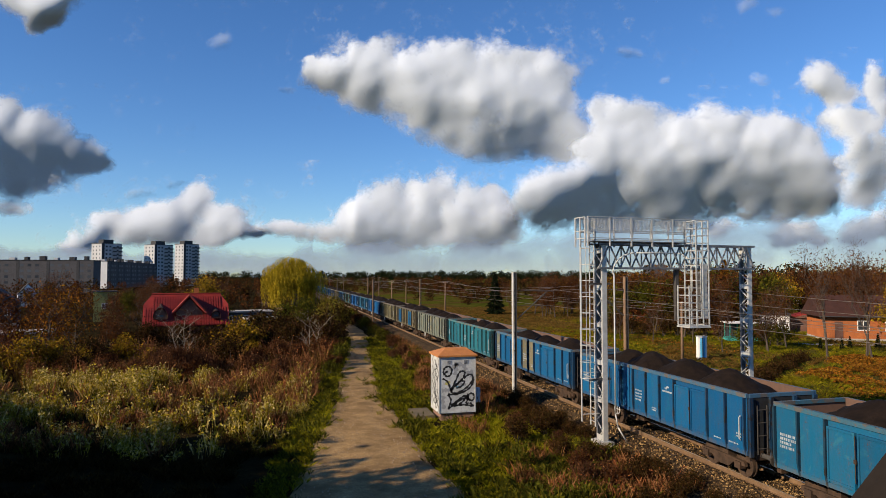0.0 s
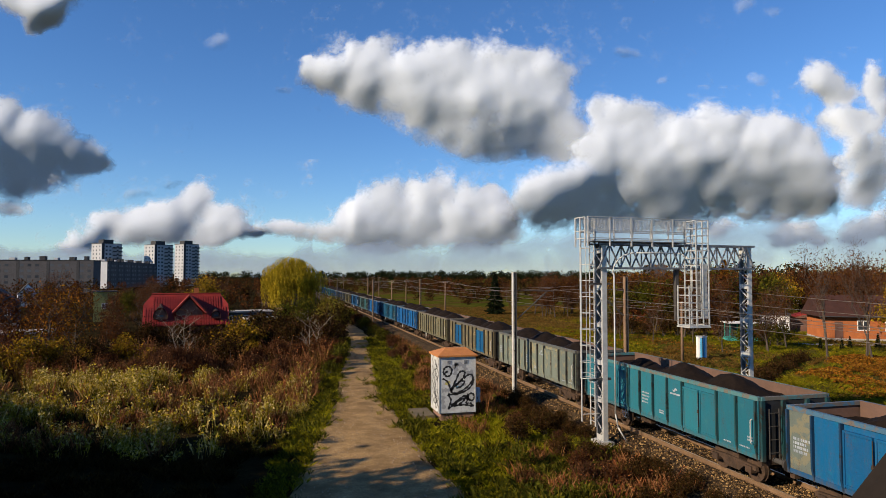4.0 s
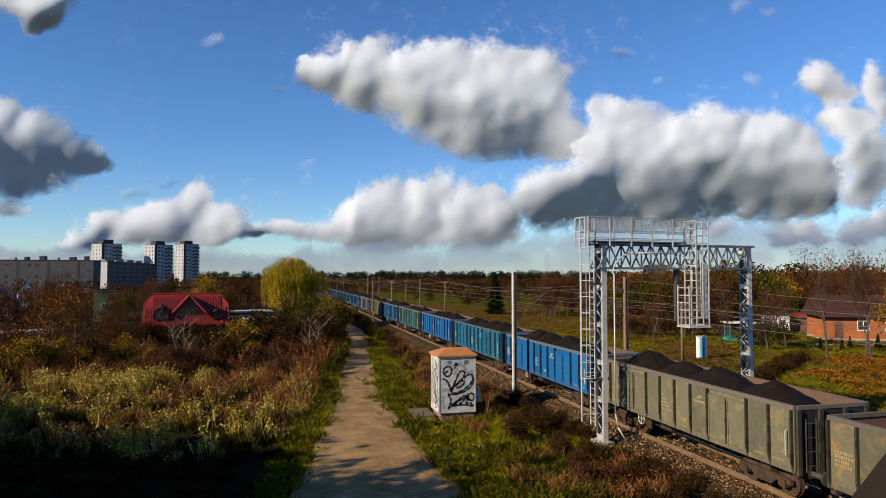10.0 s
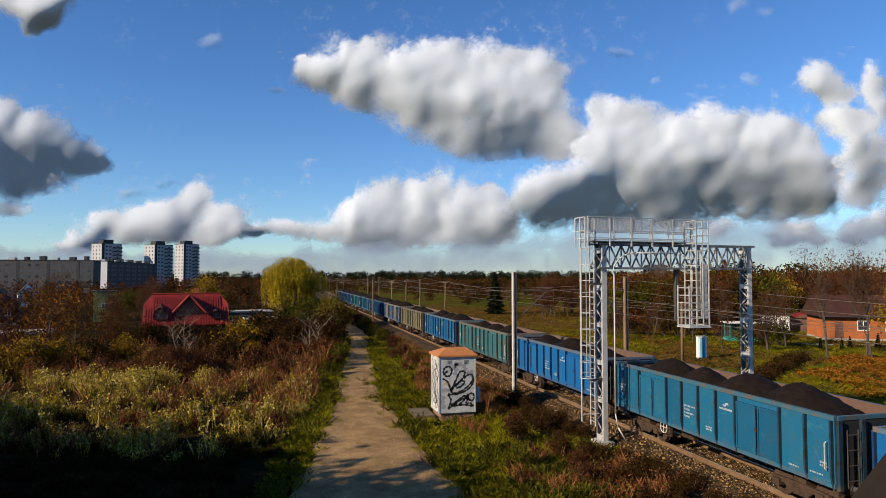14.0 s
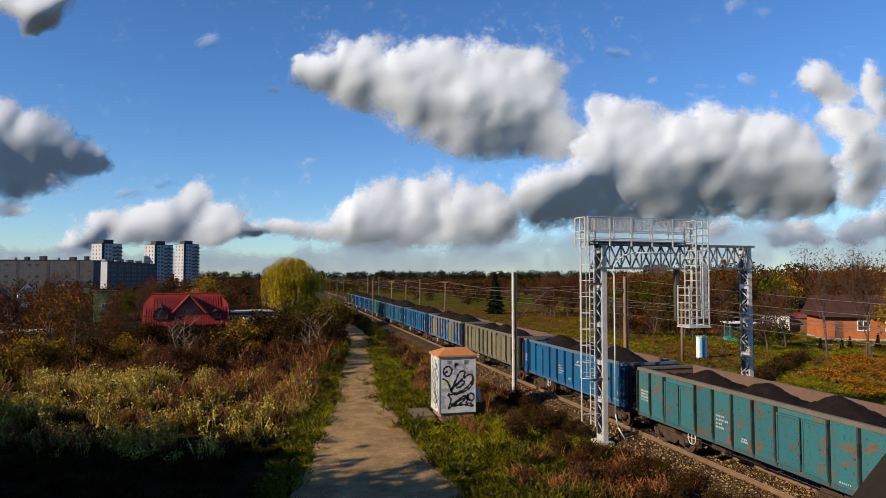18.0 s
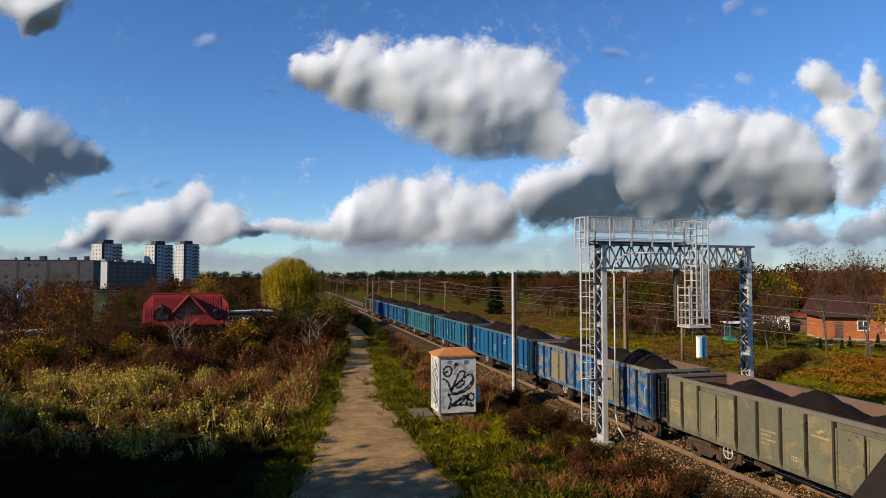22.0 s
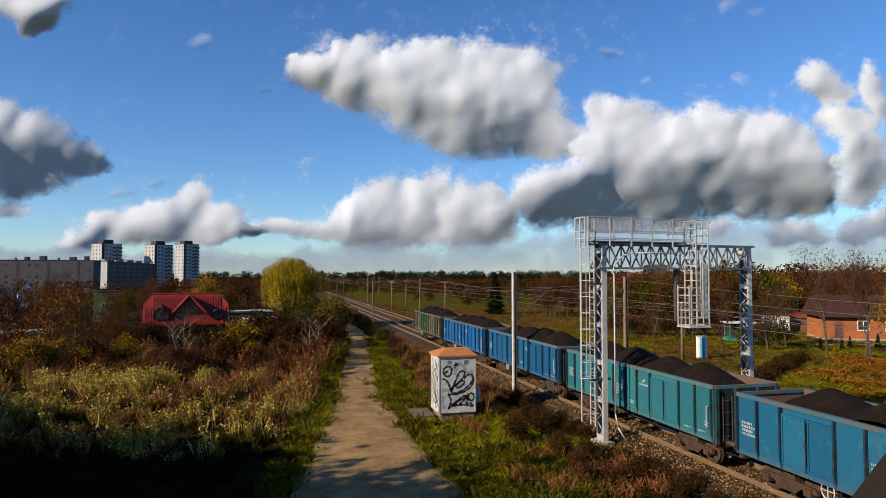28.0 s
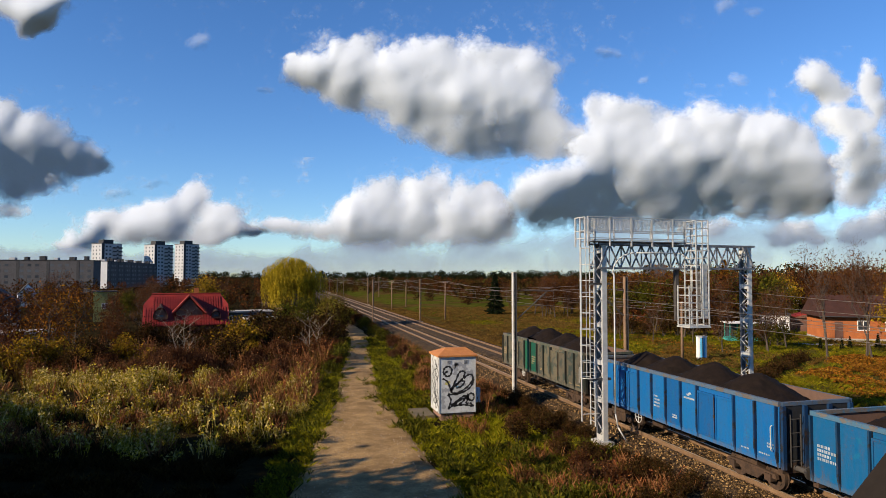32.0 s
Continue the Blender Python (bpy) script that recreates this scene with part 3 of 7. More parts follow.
COAT = {"blue": "blue-painted", "deep": "bright blue-painted", "sea": "sea-blue-painted", "teal": "faded teal-painted", "grey": "weathered grey-green",
        "brown": "weathered khaki-brown", "khaki": "weathered khaki", "rusty": "rust-streaked teal", "peel": "peeling blue", "green": "old grey-green"}


def wagon_meshes():
    """Meshes shared by every wagon, in its own space: y along the track, z from the rail heads."""
    w, half = HALF_W, BODY / 2
    bay = BODY / BAYS
    d = {"bay": bay}
    d["panel"] = Shape().box(-0.03, 0.0, -bay / 2 + 0.005, bay / 2 - 0.005, FLOOR_Z + 0.02, RIM_Z - 0.14)
    leaf = Shape().box(-0.06, 0.0, -bay / 2 + 0.05, bay / 2 - 0.05, FLOOR_Z + 0.06, RIM_Z - 0.32)
    for z in (FLOOR_Z + 0.1, RIM_Z - 0.4):
        leaf.box(-0.085, -0.06, -bay / 2 + 0.07, bay / 2 - 0.07, z, z + 0.06)
    for y0, y1 in ((-bay / 2 + 0.05, -bay / 2 + 0.10), (bay / 2 - 0.10, bay / 2 - 0.05)):
        leaf.box(-0.095, -0.06, y0, y1, FLOOR_Z + 0.06, RIM_Z - 0.32)
    leaf.box(-0.092, -0.06, -bay / 2 + 0.10, bay / 2 - 0.10, RIM_Z - 0.37, RIM_Z - 0.32)
    d["leaf"] = leaf
    d["handle"] = Shape().bar((-0.095, 0.42, FLOOR_Z + 0.3), (-0.095, 0.42, RIM_Z - 0.4), 0.013, 6).box(-0.12, -0.07, 0.385, 0.455, FLOOR_Z + 0.85, FLOOR_Z + 0.97)
    rib = Shape().box(-0.14, 0.0, -0.032, 0.032, FLOOR_Z + 0.3, RIM_Z - 0.14)
    rib.prism([(-0.14, -0.032, FLOOR_Z + 0.3), (0, -0.032, FLOOR_Z + 0.3), (0, -0.032, FLOOR_Z - 0.12), (-0.05, -0.032, FLOOR_Z - 0.12)], (0, 0.064, 0))
    d["rib"] = rib
    d["sill"] = Shape().box(-0.05, 0.04, -half, half, FLOOR_Z - 0.10, FLOOR_Z + 0.05)
    rim = Shape().box(-w - 0.05, -w + 0.09, -half, half, RIM_Z - 0.14, RIM_Z).box(w - 0.09, w + 0.05, -half, half, RIM_Z - 0.14, RIM_Z)
    rim.box(-w + 0.09, w - 0.09, -half - 0.03, -half + 0.09, RIM_Z - 0.13, RIM_Z - 0.01).box(-w + 0.09, w - 0.09, half - 0.09, half + 0.03, RIM_Z - 0.13, RIM_Z - 0.01)
    d["rim"] = rim
    d["floor"] = Shape().box(-w + 0.02, w - 0.02, -half + 0.02, half - 0.02, FLOOR_Z - 0.05, FLOOR_Z + 0.03)
    d["lining"] = Shape().box(w - 0.103, w - 0.092, -half + 0.1, half - 0.1, FLOOR_Z + 0.04, RIM_Z + 0.004).box(-w + 0.092, -w + 0.103, -half + 0.1, half - 0.1, FLOOR_Z + 0.04, RIM_Z - 0.01)
    d["end_lining"] = Shape().box(-w + 0.05, w - 0.05, 0.022, 0.032, FLOOR_Z + 0.04, RIM_Z - 0.14)
    d["end"] = Shape().box(-w, w, -0.02, 0.02, FLOOR_Z - 0.05, RIM_Z - 0.13)
    post = Shape().box(-0.07, 0.07, -0.12, 0.0, FLOOR_Z - 0.15, RIM_Z - 0.13)
    d["post"] = post
    d["beam"] = Shape().box(-w + 0.05, w - 0.05, -0.10, 0.10, 0.86, 1.20)
    d["sole"] = Shape().box(-0.06, 0.06, -half + 0.1, half - 0.1, 0.86, FLOOR_Z - 0.06)
    d["buffer"] = Shape().bar((0, 0, 1.03), (0, -0.44, 1.03), 0.09, 8).bar((0, -0.44, 1.03), (0, -0.60, 1.03), 0.07, 8).bar((0, -0.60, 1.03), (0, -0.645, 1.03), 0.23, 12)
    d["hook"] = Shape().box(-0.05, 0.05, -0.45, 0.0, 0.93, 1.05).box(-0.09, 0.09, -0.64, -0.45, 0.72, 1.0)
    fr = Shape()
    for sx in (-1.02, 1.02):
        fr.prism([(sx - 0.06, -1.25, 0.46), (sx - 0.06, -1.2, 0.62), (sx - 0.06, -0.45, 0.66), (sx - 0.06, 0.45, 0.66), (sx - 0.06, 1.2, 0.62), (sx - 0.06, 1.25, 0.46),
                  (sx - 0.06, 0.6, 0.48), (sx - 0.06, 0.35, 0.26), (sx - 0.06, -0.35, 0.26), (sx - 0.06, -0.6, 0.48)], (0.12, 0, 0))
        for y in (-0.9, 0.9):
            fr.box(sx - 0.13, sx + 0.13, y - 0.15, y + 0.15, 0.34, 0.58)
        for y in (-0.2, 0.0, 0.2):
            fr.bar((sx, y, 0.28), (sx, y, 0.6), 0.09, 8)
    fr.box(-1.0, 1.0, -0.25, 0.25, 0.5, 0.86)
    d["frame"] = fr
    wh = Shape().bar((-1.0, 0, 0), (1.0, 0, 0), 0.08, 8)
    for sx in (-1, 1):
        wh.bar((sx * 0.69, 0, 0), (sx * 0.82, 0, 0), 0.46, 24).bar((sx * 0.66, 0, 0), (sx * 0.69, 0, 0), 0.49, 24)
        wh.bar((sx * 0.82, 0, 0), (sx * 0.86, 0, 0), 0.14, 10)
        for k in range(4):
            a = k * math.pi / 2
            wh.box(sx * 0.83 - 0.012, sx * 0.83 + 0.012, 0.3 * math.cos(a) - 0.04, 0.3 * math.cos(a) + 0.04, 0.3 * math.sin(a) - 0.04, 0.3 * math.sin(a) + 0.04)
    d["wheelset"] = wh
    lad = Shape()
    for z in (1.3, 1.75, 2.2, 2.65):
        lad.bar((-0.2, 0, z), (0.2, 0, z), 0.016, 5)
    lad.bar((-0.2, 0, 1.1), (-0.2, 0, 2.8), 0.018, 5).bar((0.2, 0, 1.1), (0.2, 0, 2.8), 0.018, 5)
    d["ladder"] = lad
    d["rail"] = Shape().tube([(-0.1, 0, 1.55), (-0.16, 0, 1.6), (-0.16, 0, 2.35), (-0.1, 0, 2.4)], 0.02, 6)
    ring = Shape().tube([(0, 0.25 * math.cos(a * math.pi / 6), 0.25 * math.sin(a * math.pi / 6)) for a in range(12)], 0.02, 5, True)
    ring.bar((0, -0.24, 0), (0, 0.24, 0), 0.018, 5).bar((0, 0, -0.24), (0, 0, 0.24), 0.018, 5)
    d["ring"] = ring
    d["tank"] = Shape().bar((-0.5, -0.4, 0.72), (-0.5, 0.7, 0.72), 0.17, 10)
    d["valve"] = Shape().box(-0.9, -0.6, 1.2, 2.0, 0.6, 0.86)
    d["shaft"] = Shape().bar((-1.1, -1.7, 0.75), (1.1, -1.7, 0.75), 0.03, 6)
    d["crate"] = Shape().box(-1.2, -1.12, 2.3, 2.75, 0.5, 0.86)
    return d


WM = wagon_meshes()
WHEELS, WAGONS = [], []


def bars(rows, rng, w=0.0):
    """Small plain bars standing in for lettering that cannot be read: rows of (y, z, length, height)."""
    s = Shape()
    for y, z, l, h in rows:
        k = y
        while k < y + l - 0.02:
            n = min(rng.choice((0.03, 0.05, 0.07)), y + l - k)
            s.box(-0.038, -0.031, -k - n, -k, z, z + h)
            k += n + 0.03
    return s


def build_wagon(i, cache={}):
    coat, odd, _ = TRAIN[i]
    rng = random.Random(40 + i)
    half, bay = BODY / 2, WM["bay"]
    mat = PAINTS[coat]
    root = thing("coal_wagon", Matrix.Translation((TRACK_1, 18.95 + i * PITCH - PITCH / 2, 0)),
                 f"{COAT[coat]} steel open freight wagon loaded with coal", "freight wagon", "wagons of the coal train")

    def me(key, mt):
        if (key, mt.name) not in cache:
            cache[key, mt.name] = WM[key].mesh(key, mt)
        return cache[key, mt.name]
    flip = pose(0, 0, 0, 0, 0, 180)
    for side in (0, 1):
        turn = flip if side else Matrix.Identity(4)
        skin = part("side_wall", Shape().box(0.0, 0.03, -half, half, FLOOR_Z, RIM_Z - 0.13), mat, root, m=turn @ Matrix.Translation((-HALF_W, 0, 0)))
        for k in range(BAYS):
            y = half - bay * (k + 0.5)
            is_door = any(k in p for p in DOORS)
            mt = PAINTS[odd[k]] if k in odd and not side else mat
            if is_door:
                p = part("door_leaf", me("leaf", mt), None, skin, m=Matrix.Translation((0, y, 0)))
                if k in (2, 8):
                    p2 = part("door_bar", me("handle", M_UNDER), None, skin, m=Matrix.Translation((0, y - bay / 2 - 0.39, 0)))
            else:
                part("panel", me("panel", mt), None, skin, m=Matrix.Translation((0, y, 0)))
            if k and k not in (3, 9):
                part("rib", me("rib", SHADED_COATS[coat]), None, skin, m=Matrix.Translation((0, half - bay * k, 0)))
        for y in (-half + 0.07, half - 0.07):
            part("rib", me("rib", SHADED_COATS[coat]), None, skin, m=Matrix.Translation((0, y, 0)))
        part("sill", me("sill", mat), None, skin)
        if not side:
            rows = [(-half + 0.25, 2.15 - 0.13 * r, rng.uniform(0.5, 0.85), 0.085) for r in range(4)]
            rows += [(-half + bay * 5 + 0.12, 2.1 - 0.14 * r, rng.uniform(0.3, 0.7), 0.07) for r in range(4)]
            rows += [(-half + bay * 6 + 0.4, 1.55 - 0.09 * r, 0.35, 0.06) for r in range(2)]
            rows += [(half - bay + 0.5, 1.7 - 0.1 * r, 0.3, 0.06) for r in range(2)]
            rows += [(half - bay * 0.9, 1.32, 0.5, 0.05), (half - bay * 1.7, 1.3, 0.4, 0.05), (-half + bay * 3.2, 1.3, 0.5, 0.05)]
            lt = bars(rows, rng)
            ink = M_OCHRE if coat in ("brown", "peel", "khaki", "green") else M_WHITE
            tagged(part("lettering", lt, ink, skin, "small faded stencilled markings"), kind="stuff")
            lg = Shape()
            yl = -(-half + bay * 7 + 0.5)
            if coat not in ("green", "rusty"):
                for a0 in (0, 1):
                    pts = [(-0.036, yl + (0.06 if a0 else -0.06) + 0.11 * math.cos(a * 0.52 + a0 * 3.14), 2.62 + 0.08 * math.sin(a * 0.52 + a0 * 3.14)) for a in range(7)]
                    lg.prism(pts, (-0.004, 0, 0))
                lg.box(-0.04, -0.034, yl - 0.34, yl + 0.34, 2.42, 2.49)
                part("emblem", lg, ink, skin, "small painted emblem")
        part("hand_rail", me("rail", M_GALV), None, skin, m=Matrix.Translation((0, -half + 0.25, 0)))
    part("top_rim", me("rim", RIMS[coat]), None, root, "dusty bleached rim")
    part("floor", me("floor", M_UNDER), None, root)
    part("inner_wall", me("lining", M_RUSTSHEET), None, root, "rusty brown inner sheet")
    for sgn in (-1, 1):
        tr = Matrix.Identity(4) if sgn < 0 else flip
        e = part("end_wall", me("end", M_ENDSHADE), None, root, m=tr @ Matrix.Translation((0, -half + 0.01, 0)))
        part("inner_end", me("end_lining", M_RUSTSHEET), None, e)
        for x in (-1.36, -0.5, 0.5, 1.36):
            part("end_post", me("post", SHADED_COATS[coat]), None, e, m=Matrix.Translation((x, 0, 0)))
        part("ladder", me("ladder", M_DARKSTEEL), None, e, m=Matrix.Translation((-0.95, -0.14, 0)))
        part("buffer_beam", me("beam", M_UNDER), None, root, m=tr @ Matrix.Translation((0, -half + 0.08, 0)))
        for x in (-0.875, 0.875):
            part("buffer", me("buffer", M_DARKSTEEL), None, root, m=tr @ Matrix.Translation((x, -half - 0.02, 0)))
        part("coupling", me("hook", M_DARKSTEEL), None, root, m=tr @ Matrix.Translation((0, -half - 0.02, 0)))
        b = part("bogie", me("frame", M_UNDER), None, root, "grimy four-wheeled bogie", m=Matrix.Translation((0, sgn * 4.5, 0)))
        for y in (-0.9, 0.9):
            WHEELS.append(part("wheelset", me("wheelset", M_UNDER), None, b, m=Matrix.Translation((0, y, 0.46))))
    for x in (-0.9, 0.9):
        part("sole_bar", me("sole", M_UNDER), None, root, m=Matrix.Translation((x, 0, 0)))
    part("air_tank", me("tank", M_UNDER), None, root)
    part("valve_box", me("valve", M_UNDER), None, root)
    part("brake_shaft", me("shaft", M_UNDER), None, root)
    part("step_plate", me("crate", M_UNDER), None, root)
    part("brake_wheel", me("ring", M_GALV), None, root, m=Matrix.Translation((-HALF_W + 0.02, rng.choice((2.3, 2.5, 2.7)), 0.9)))
    coal = build_coal(i, rng)
    coal.matrix_basis = root.matrix_basis.copy()
    WAGONS.append((root, coal, i))


def build_coal(i, rng):
    """Heaps tipped from a chute, three or four along the wagon, below the rim at the walls."""
    top = TRAIN[i][2]
    n = 4 if top > 0.22 else 3
    cs = [-5.0 + 10.0 * (k + 0.5) / n + rng.uniform(-0.35, 0.35) for k in range(n)]
    hs = [top + 0.14 + rng.uniform(-0.14, 0.14) for _ in cs]
    floor = -0.62 if top > 0.22 else -0.34

    def fn(u, v):
        x, y = (u - 0.5) * 2 * 1.345, (v - 0.5) * 2 * 6.25
        h = max(a + 0.16 - 0.60 * math.sqrt((x + 0.12) ** 2 + 0.85 * (y - c) ** 2 + 0.07) for a, c in zip(hs, cs))
        low = floor - 0.10 * abs(x) + 0.14 * fbm(x, y, 0.4, i * 3.1)
        h = max(h, low) + 0.04 * math.exp(-6 * abs(h - low))
        return (x, y, RIM_Z + h + 0.05 * fbm(x, y, 1.2, i * 5.7) + 0.05 * fbm(x, y, 4.0, i * 2.3))
    s = Shape().grid(fn, 26, 110)
    s.box(-1.34, 1.34, -6.22, 6.22, FLOOR_Z + 0.035, FLOOR_Z + 0.6)
    return solid("coal_load", s.mesh("coal_load", M_COAL, True), None, "heaped black coal filling an open wagon", "coal", "coal loads of the train")


for i in range(len(TRAIN)):
    build_wagon(i)

# ---- signal gantry across the tracks ----
def lattice_mast(name, parent, x, y, z0, z1, w, d):
    """Two channels, their broad webs along the track, joined by lacing on the sides."""
    for sy in (-1, 1):
        cy = y + sy * d / 2
        s = Shape().box(x - w / 2, x + w / 2, cy - 0.012, cy + 0.012, z0, z1)
        for sx in (-1, 1):
            xx = x + sx * w / 2
            s.box(xx - 0.012, xx + 0.012, min(cy, cy - sy * 0.09), max(cy, cy - sy * 0.09), z0, z1)
        # far channel takes the darker steel, painting in the shade inside the mast
        part("mast_channel", s, M_GALV if sy < 0 else M_BEAM, parent)
    n = int((z1 - z0) / 0.42)
    for sx in (-1, 1):
        xx = x + sx * (w / 2 + 0.014)
        for k in range(n):
            za, zb = z0 + (z1 - z0) * k / n, z0 + (z1 - z0) * (k + 1) / n
            lo, hi = y - d / 2 + 0.04, y + d / 2 - 0.04
            part("lacing_bar", Shape().bar((xx, lo if k % 2 else hi, za), (xx, hi if k % 2 else lo, zb), 0.028, 4), M_GALV, parent)
            if k % 4 == 0:
                part("batten_plate", Shape().box(xx - 0.01, xx + 0.01, lo, hi, za, za + 0.25), M_GALV, parent)


def cage_ladder(parent, x, y, z0, z1, hoops=True, face=-1):
    s = Shape()
    for sy in (-0.22, 0.22):
        part("ladder_stile", Shape().bar((x, y + sy, z0), (x, y + sy, z1), 0.03, 6), M_GALV, parent)
    k = z0 + 0.2
    while k < z1:
        part("rung", Shape().bar((x, y - 0.22, k), (x, y + 0.22, k), 0.016, 5), M_GALV, parent)
        k += 0.3
    if hoops:
        h = Shape()
        k = z0 + 2.2
        pts = [(x + face * 0.6 * math.sin(a), y - 0.36 * math.cos(a) if 0.2 < a < 2.9 else y - 0.3 * math.cos(a)) for a in [math.pi * i / 8 for i in range(9)]]
        while k <= z1:
            h.tube([(px, py, k) for px, py in pts], 0.022, 4)
            k += 0.75
        for i in (2, 4, 6):
            h.bar((pts[i][0], pts[i][1], z0 + 2.2), (pts[i][0], pts[i][1], z1), 0.018, 4)
        part("safety_cage", h, M_GALV, parent)


def railing(parent, pts, z, h=1.05, step=1.1, mesh_panel=True):
    s = Shape()
    fill = Shape()
    for (ax, ay), (bx, by) in zip(pts, pts[1:]):
        L = math.hypot(bx - ax, by - ay)
        n = max(1, round(L / step))
        for k in range(n + 1):
            px, py = ax + (bx - ax) * k / n, ay + (by - ay) * k / n
            s.bar((px, py, z - 0.25), (px, py, z + h), 0.042, 4)
        for zz in (z + h, z + 0.12, z + h * 0.42):
            s.bar((ax, ay, zz), (bx, by, zz), 0.028, 4)
        m = int(L / 0.075)
        for k in range(m):
            px, py = ax + (bx - ax) * k / m, ay + (by - ay) * k / m
            fill.bar((px, py, z + h * 0.42), (px, py, z + h), 0.010, 3, cap=False)
        for k in range(9):
            zz = z + h * (0.46 + 0.06 * k)
            fill.bar((ax, ay, zz), (bx, by, zz), 0.008, 3, cap=False)
    part("guard_rail", s, M_GALV, parent)
    if mesh_panel:
        part("wire_mesh", fill, M_GALV, parent)


GX0, GY0, GX1, GY1 = 14.75, 27.6, 23.45, 28.5
GZ0, GZ1 = 7.72, 8.85


def build_gantry():
    g = thing("signal_gantry", Matrix.Identity(4), "tall galvanised lattice steel signal gantry spanning two railway tracks", "signal gantry")
    for x, y in ((GX0, GY0), (GX1, GY1)):
        part("foundation", Shape().box(x - 0.36, x + 0.36, y - 0.45, y + 0.45, -0.9, -0.28), M_CONCRETE, g)
        part("base_plate", Shape().box(x - 0.22, x + 0.22, y - 0.4, y + 0.4, -0.279, -0.24), M_GALV, g)
        lattice_mast("mast", g, x, y, -0.24, GZ1, 0.23 if x < 20 else 0.21, 0.66)
    # the beam: four chords and lacing
    u = Vector((GX1 - GX0, GY1 - GY0, 0)).normalized()
    v = Vector((-u.y, u.x, 0))
    a = Vector((GX0, GY0, 0)) - u * 0.35
    b = Vector((GX1, GY1, 0)) + u * 0.25
    L = (b - a).length
    for sv in (-0.36, 0.36):
        for z in (GZ0, GZ1):
            o = v * sv + Vector((0, 0, z))
            part("chord", Shape().bar(a + o, b + o, 0.065, 4), M_BEAM, g)
        n = 16
        for k in range(n):
            p, q = a + u * (L * k / n) + v * sv, a + u * (L * (k + 1) / n) + v * sv
            z0, z1 = (GZ0, GZ1) if k % 2 == 0 else (GZ1, GZ0)
            part("web_bar", Shape().bar(p + Vector((0, 0, z0)), q + Vector((0, 0, z1)), 0.04, 4), M_BEAM, g)
            if k % 2 == 0:
                part("web_post", Shape().bar(q + Vector((0, 0, GZ0)), q + Vector((0, 0, GZ1)), 0.035, 4), M_BEAM, g)
    for k in range(17):
        p = a + u * (L * k / 16)
        for z in (GZ0, GZ1):
            part("cross_bar", Shape().bar(p + v * -0.36 + Vector((0, 0, z)), p + v * 0.36 + Vector((0, 0, z)), 0.03, 4), M_BEAM, g)

    def on(du, dv):
        p = Vector((GX0, GY0, 0)) + u * du + v * dv
        return (p.x, p.y)
    # walkway with mesh guard rails
    deck = Shape()
    for k in range(26):
        p = Vector((GX0, GY0, GZ1 + 0.1)) + u * (-0.75 + 5.55 * k / 26)
        deck.prism([p + v * -0.55, p + v * 0.5, p + v * 0.5 + u * 0.19, p + v * -0.55 + u * 0.19], (0, 0, 0.04))
    part("walkway_grating", deck, M_BEAM, g)
    railing(g, [on(-1.05, -0.55), on(4.9, -0.55)], GZ1 + 0.14, 1.1)
    railing(g, [on(-1.05, 0.5), on(5.4, 0.5)], GZ1 + 0.14, 1.1)
    railing(g, [on(-1.12, -0.42), on(-1.12, 0.38)], GZ1 + 0.12, 1.1, step=0.45, mesh_panel=False)
    cage_ladder(g, *on(-0.5, 0.0), 0.45, GZ1 + 1.2)
    part("ladder_post", Shape().bar((GX0 - 1.08, GY0 - 0.1, 0.68), (GX0 - 1.08, GY0 - 0.1, GZ1 + 1.2), 0.035, 6), M_GALV, g, "slim white-painted ladder post")
    for z in (1.0, 2.9, 4.9, 6.6):
        part("bracket", Shape().bar((GX0 - 1.08, GY0 - 0.1, z), (GX0 - 0.2, GY0 - 0.1, z), 0.025, 4), M_GALV, g)
    # hanging signal cage
    cx, cy = on(4.55, -0.75)
    for dx in (-0.45, -0.05, 0.3, 0.62):
        for dy in (-0.55, 0.35):
            part("cage_post", Shape().bar((cx + dx, cy + dy, 4.95), (cx + dx, cy + dy, GZ1 + 1.15 if dx > -0.4 else 6.9), 0.035, 4), M_GALV, g)
    for k in range(15):
        z = 5.0 + 0.357 * k
        l = -0.45 if z < 6.9 else -0.05
        for p, q in (((l, -0.55), (0.62, -0.55)), ((l, 0.35), (0.62, 0.35)), ((l, -0.55), (l, 0.35)), ((0.62, -0.55), (0.62, 0.35))):
            part("cage_rung", Shape().bar((cx + p[0], cy + p[1], z), (cx + q[0], cy + q[1], z), 0.022, 4), M_GALV, g)
    part("cage_floor", Shape().box(cx - 0.5, cx + 0.68, cy - 0.6, cy + 0.4, 4.9, 4.96), M_GALV, g)
    part("signal_board", Shape().box(cx + 0.3, cx + 0.64, cy - 0.42, cy - 0.36, 5.35, 7.95), M_GALV, g, "grey steel back of the signal screen")
    part("signal_housing", Shape().box(cx + 0.34, cx + 0.6, cy - 0.35, cy + 0.05, 5.6, 7.6), M_DARKSTEEL, g)
    part("hanger", Shape().box(cx - 0.52, cx - 0.36, cy + 0.4, cy + 0.6, 5.2, GZ0), M_DARKSTEEL, g)
    # bent cable pipe
    x0, y0 = on(0.38, -0.5)
    pts = [(x0 + 0.9, y0 + 0.1, -0.9), (x0 + 0.55, y0 - 0.1, -0.35), (x0 + 0.1, y0 - 0.05, 0.4), (x0, y0, 1.0), (x0, y0, 7.4)]
    for k in range(7):
        an = math.pi / 2 * k / 6
        pts.append((x0 + 1.2 * (1 - math.cos(an)), y0 + 0.1, 7.5 + 0.95 * math.sin(an)))
    pts.append((x0 + 3.6, y0 + 0.35, 8.45))
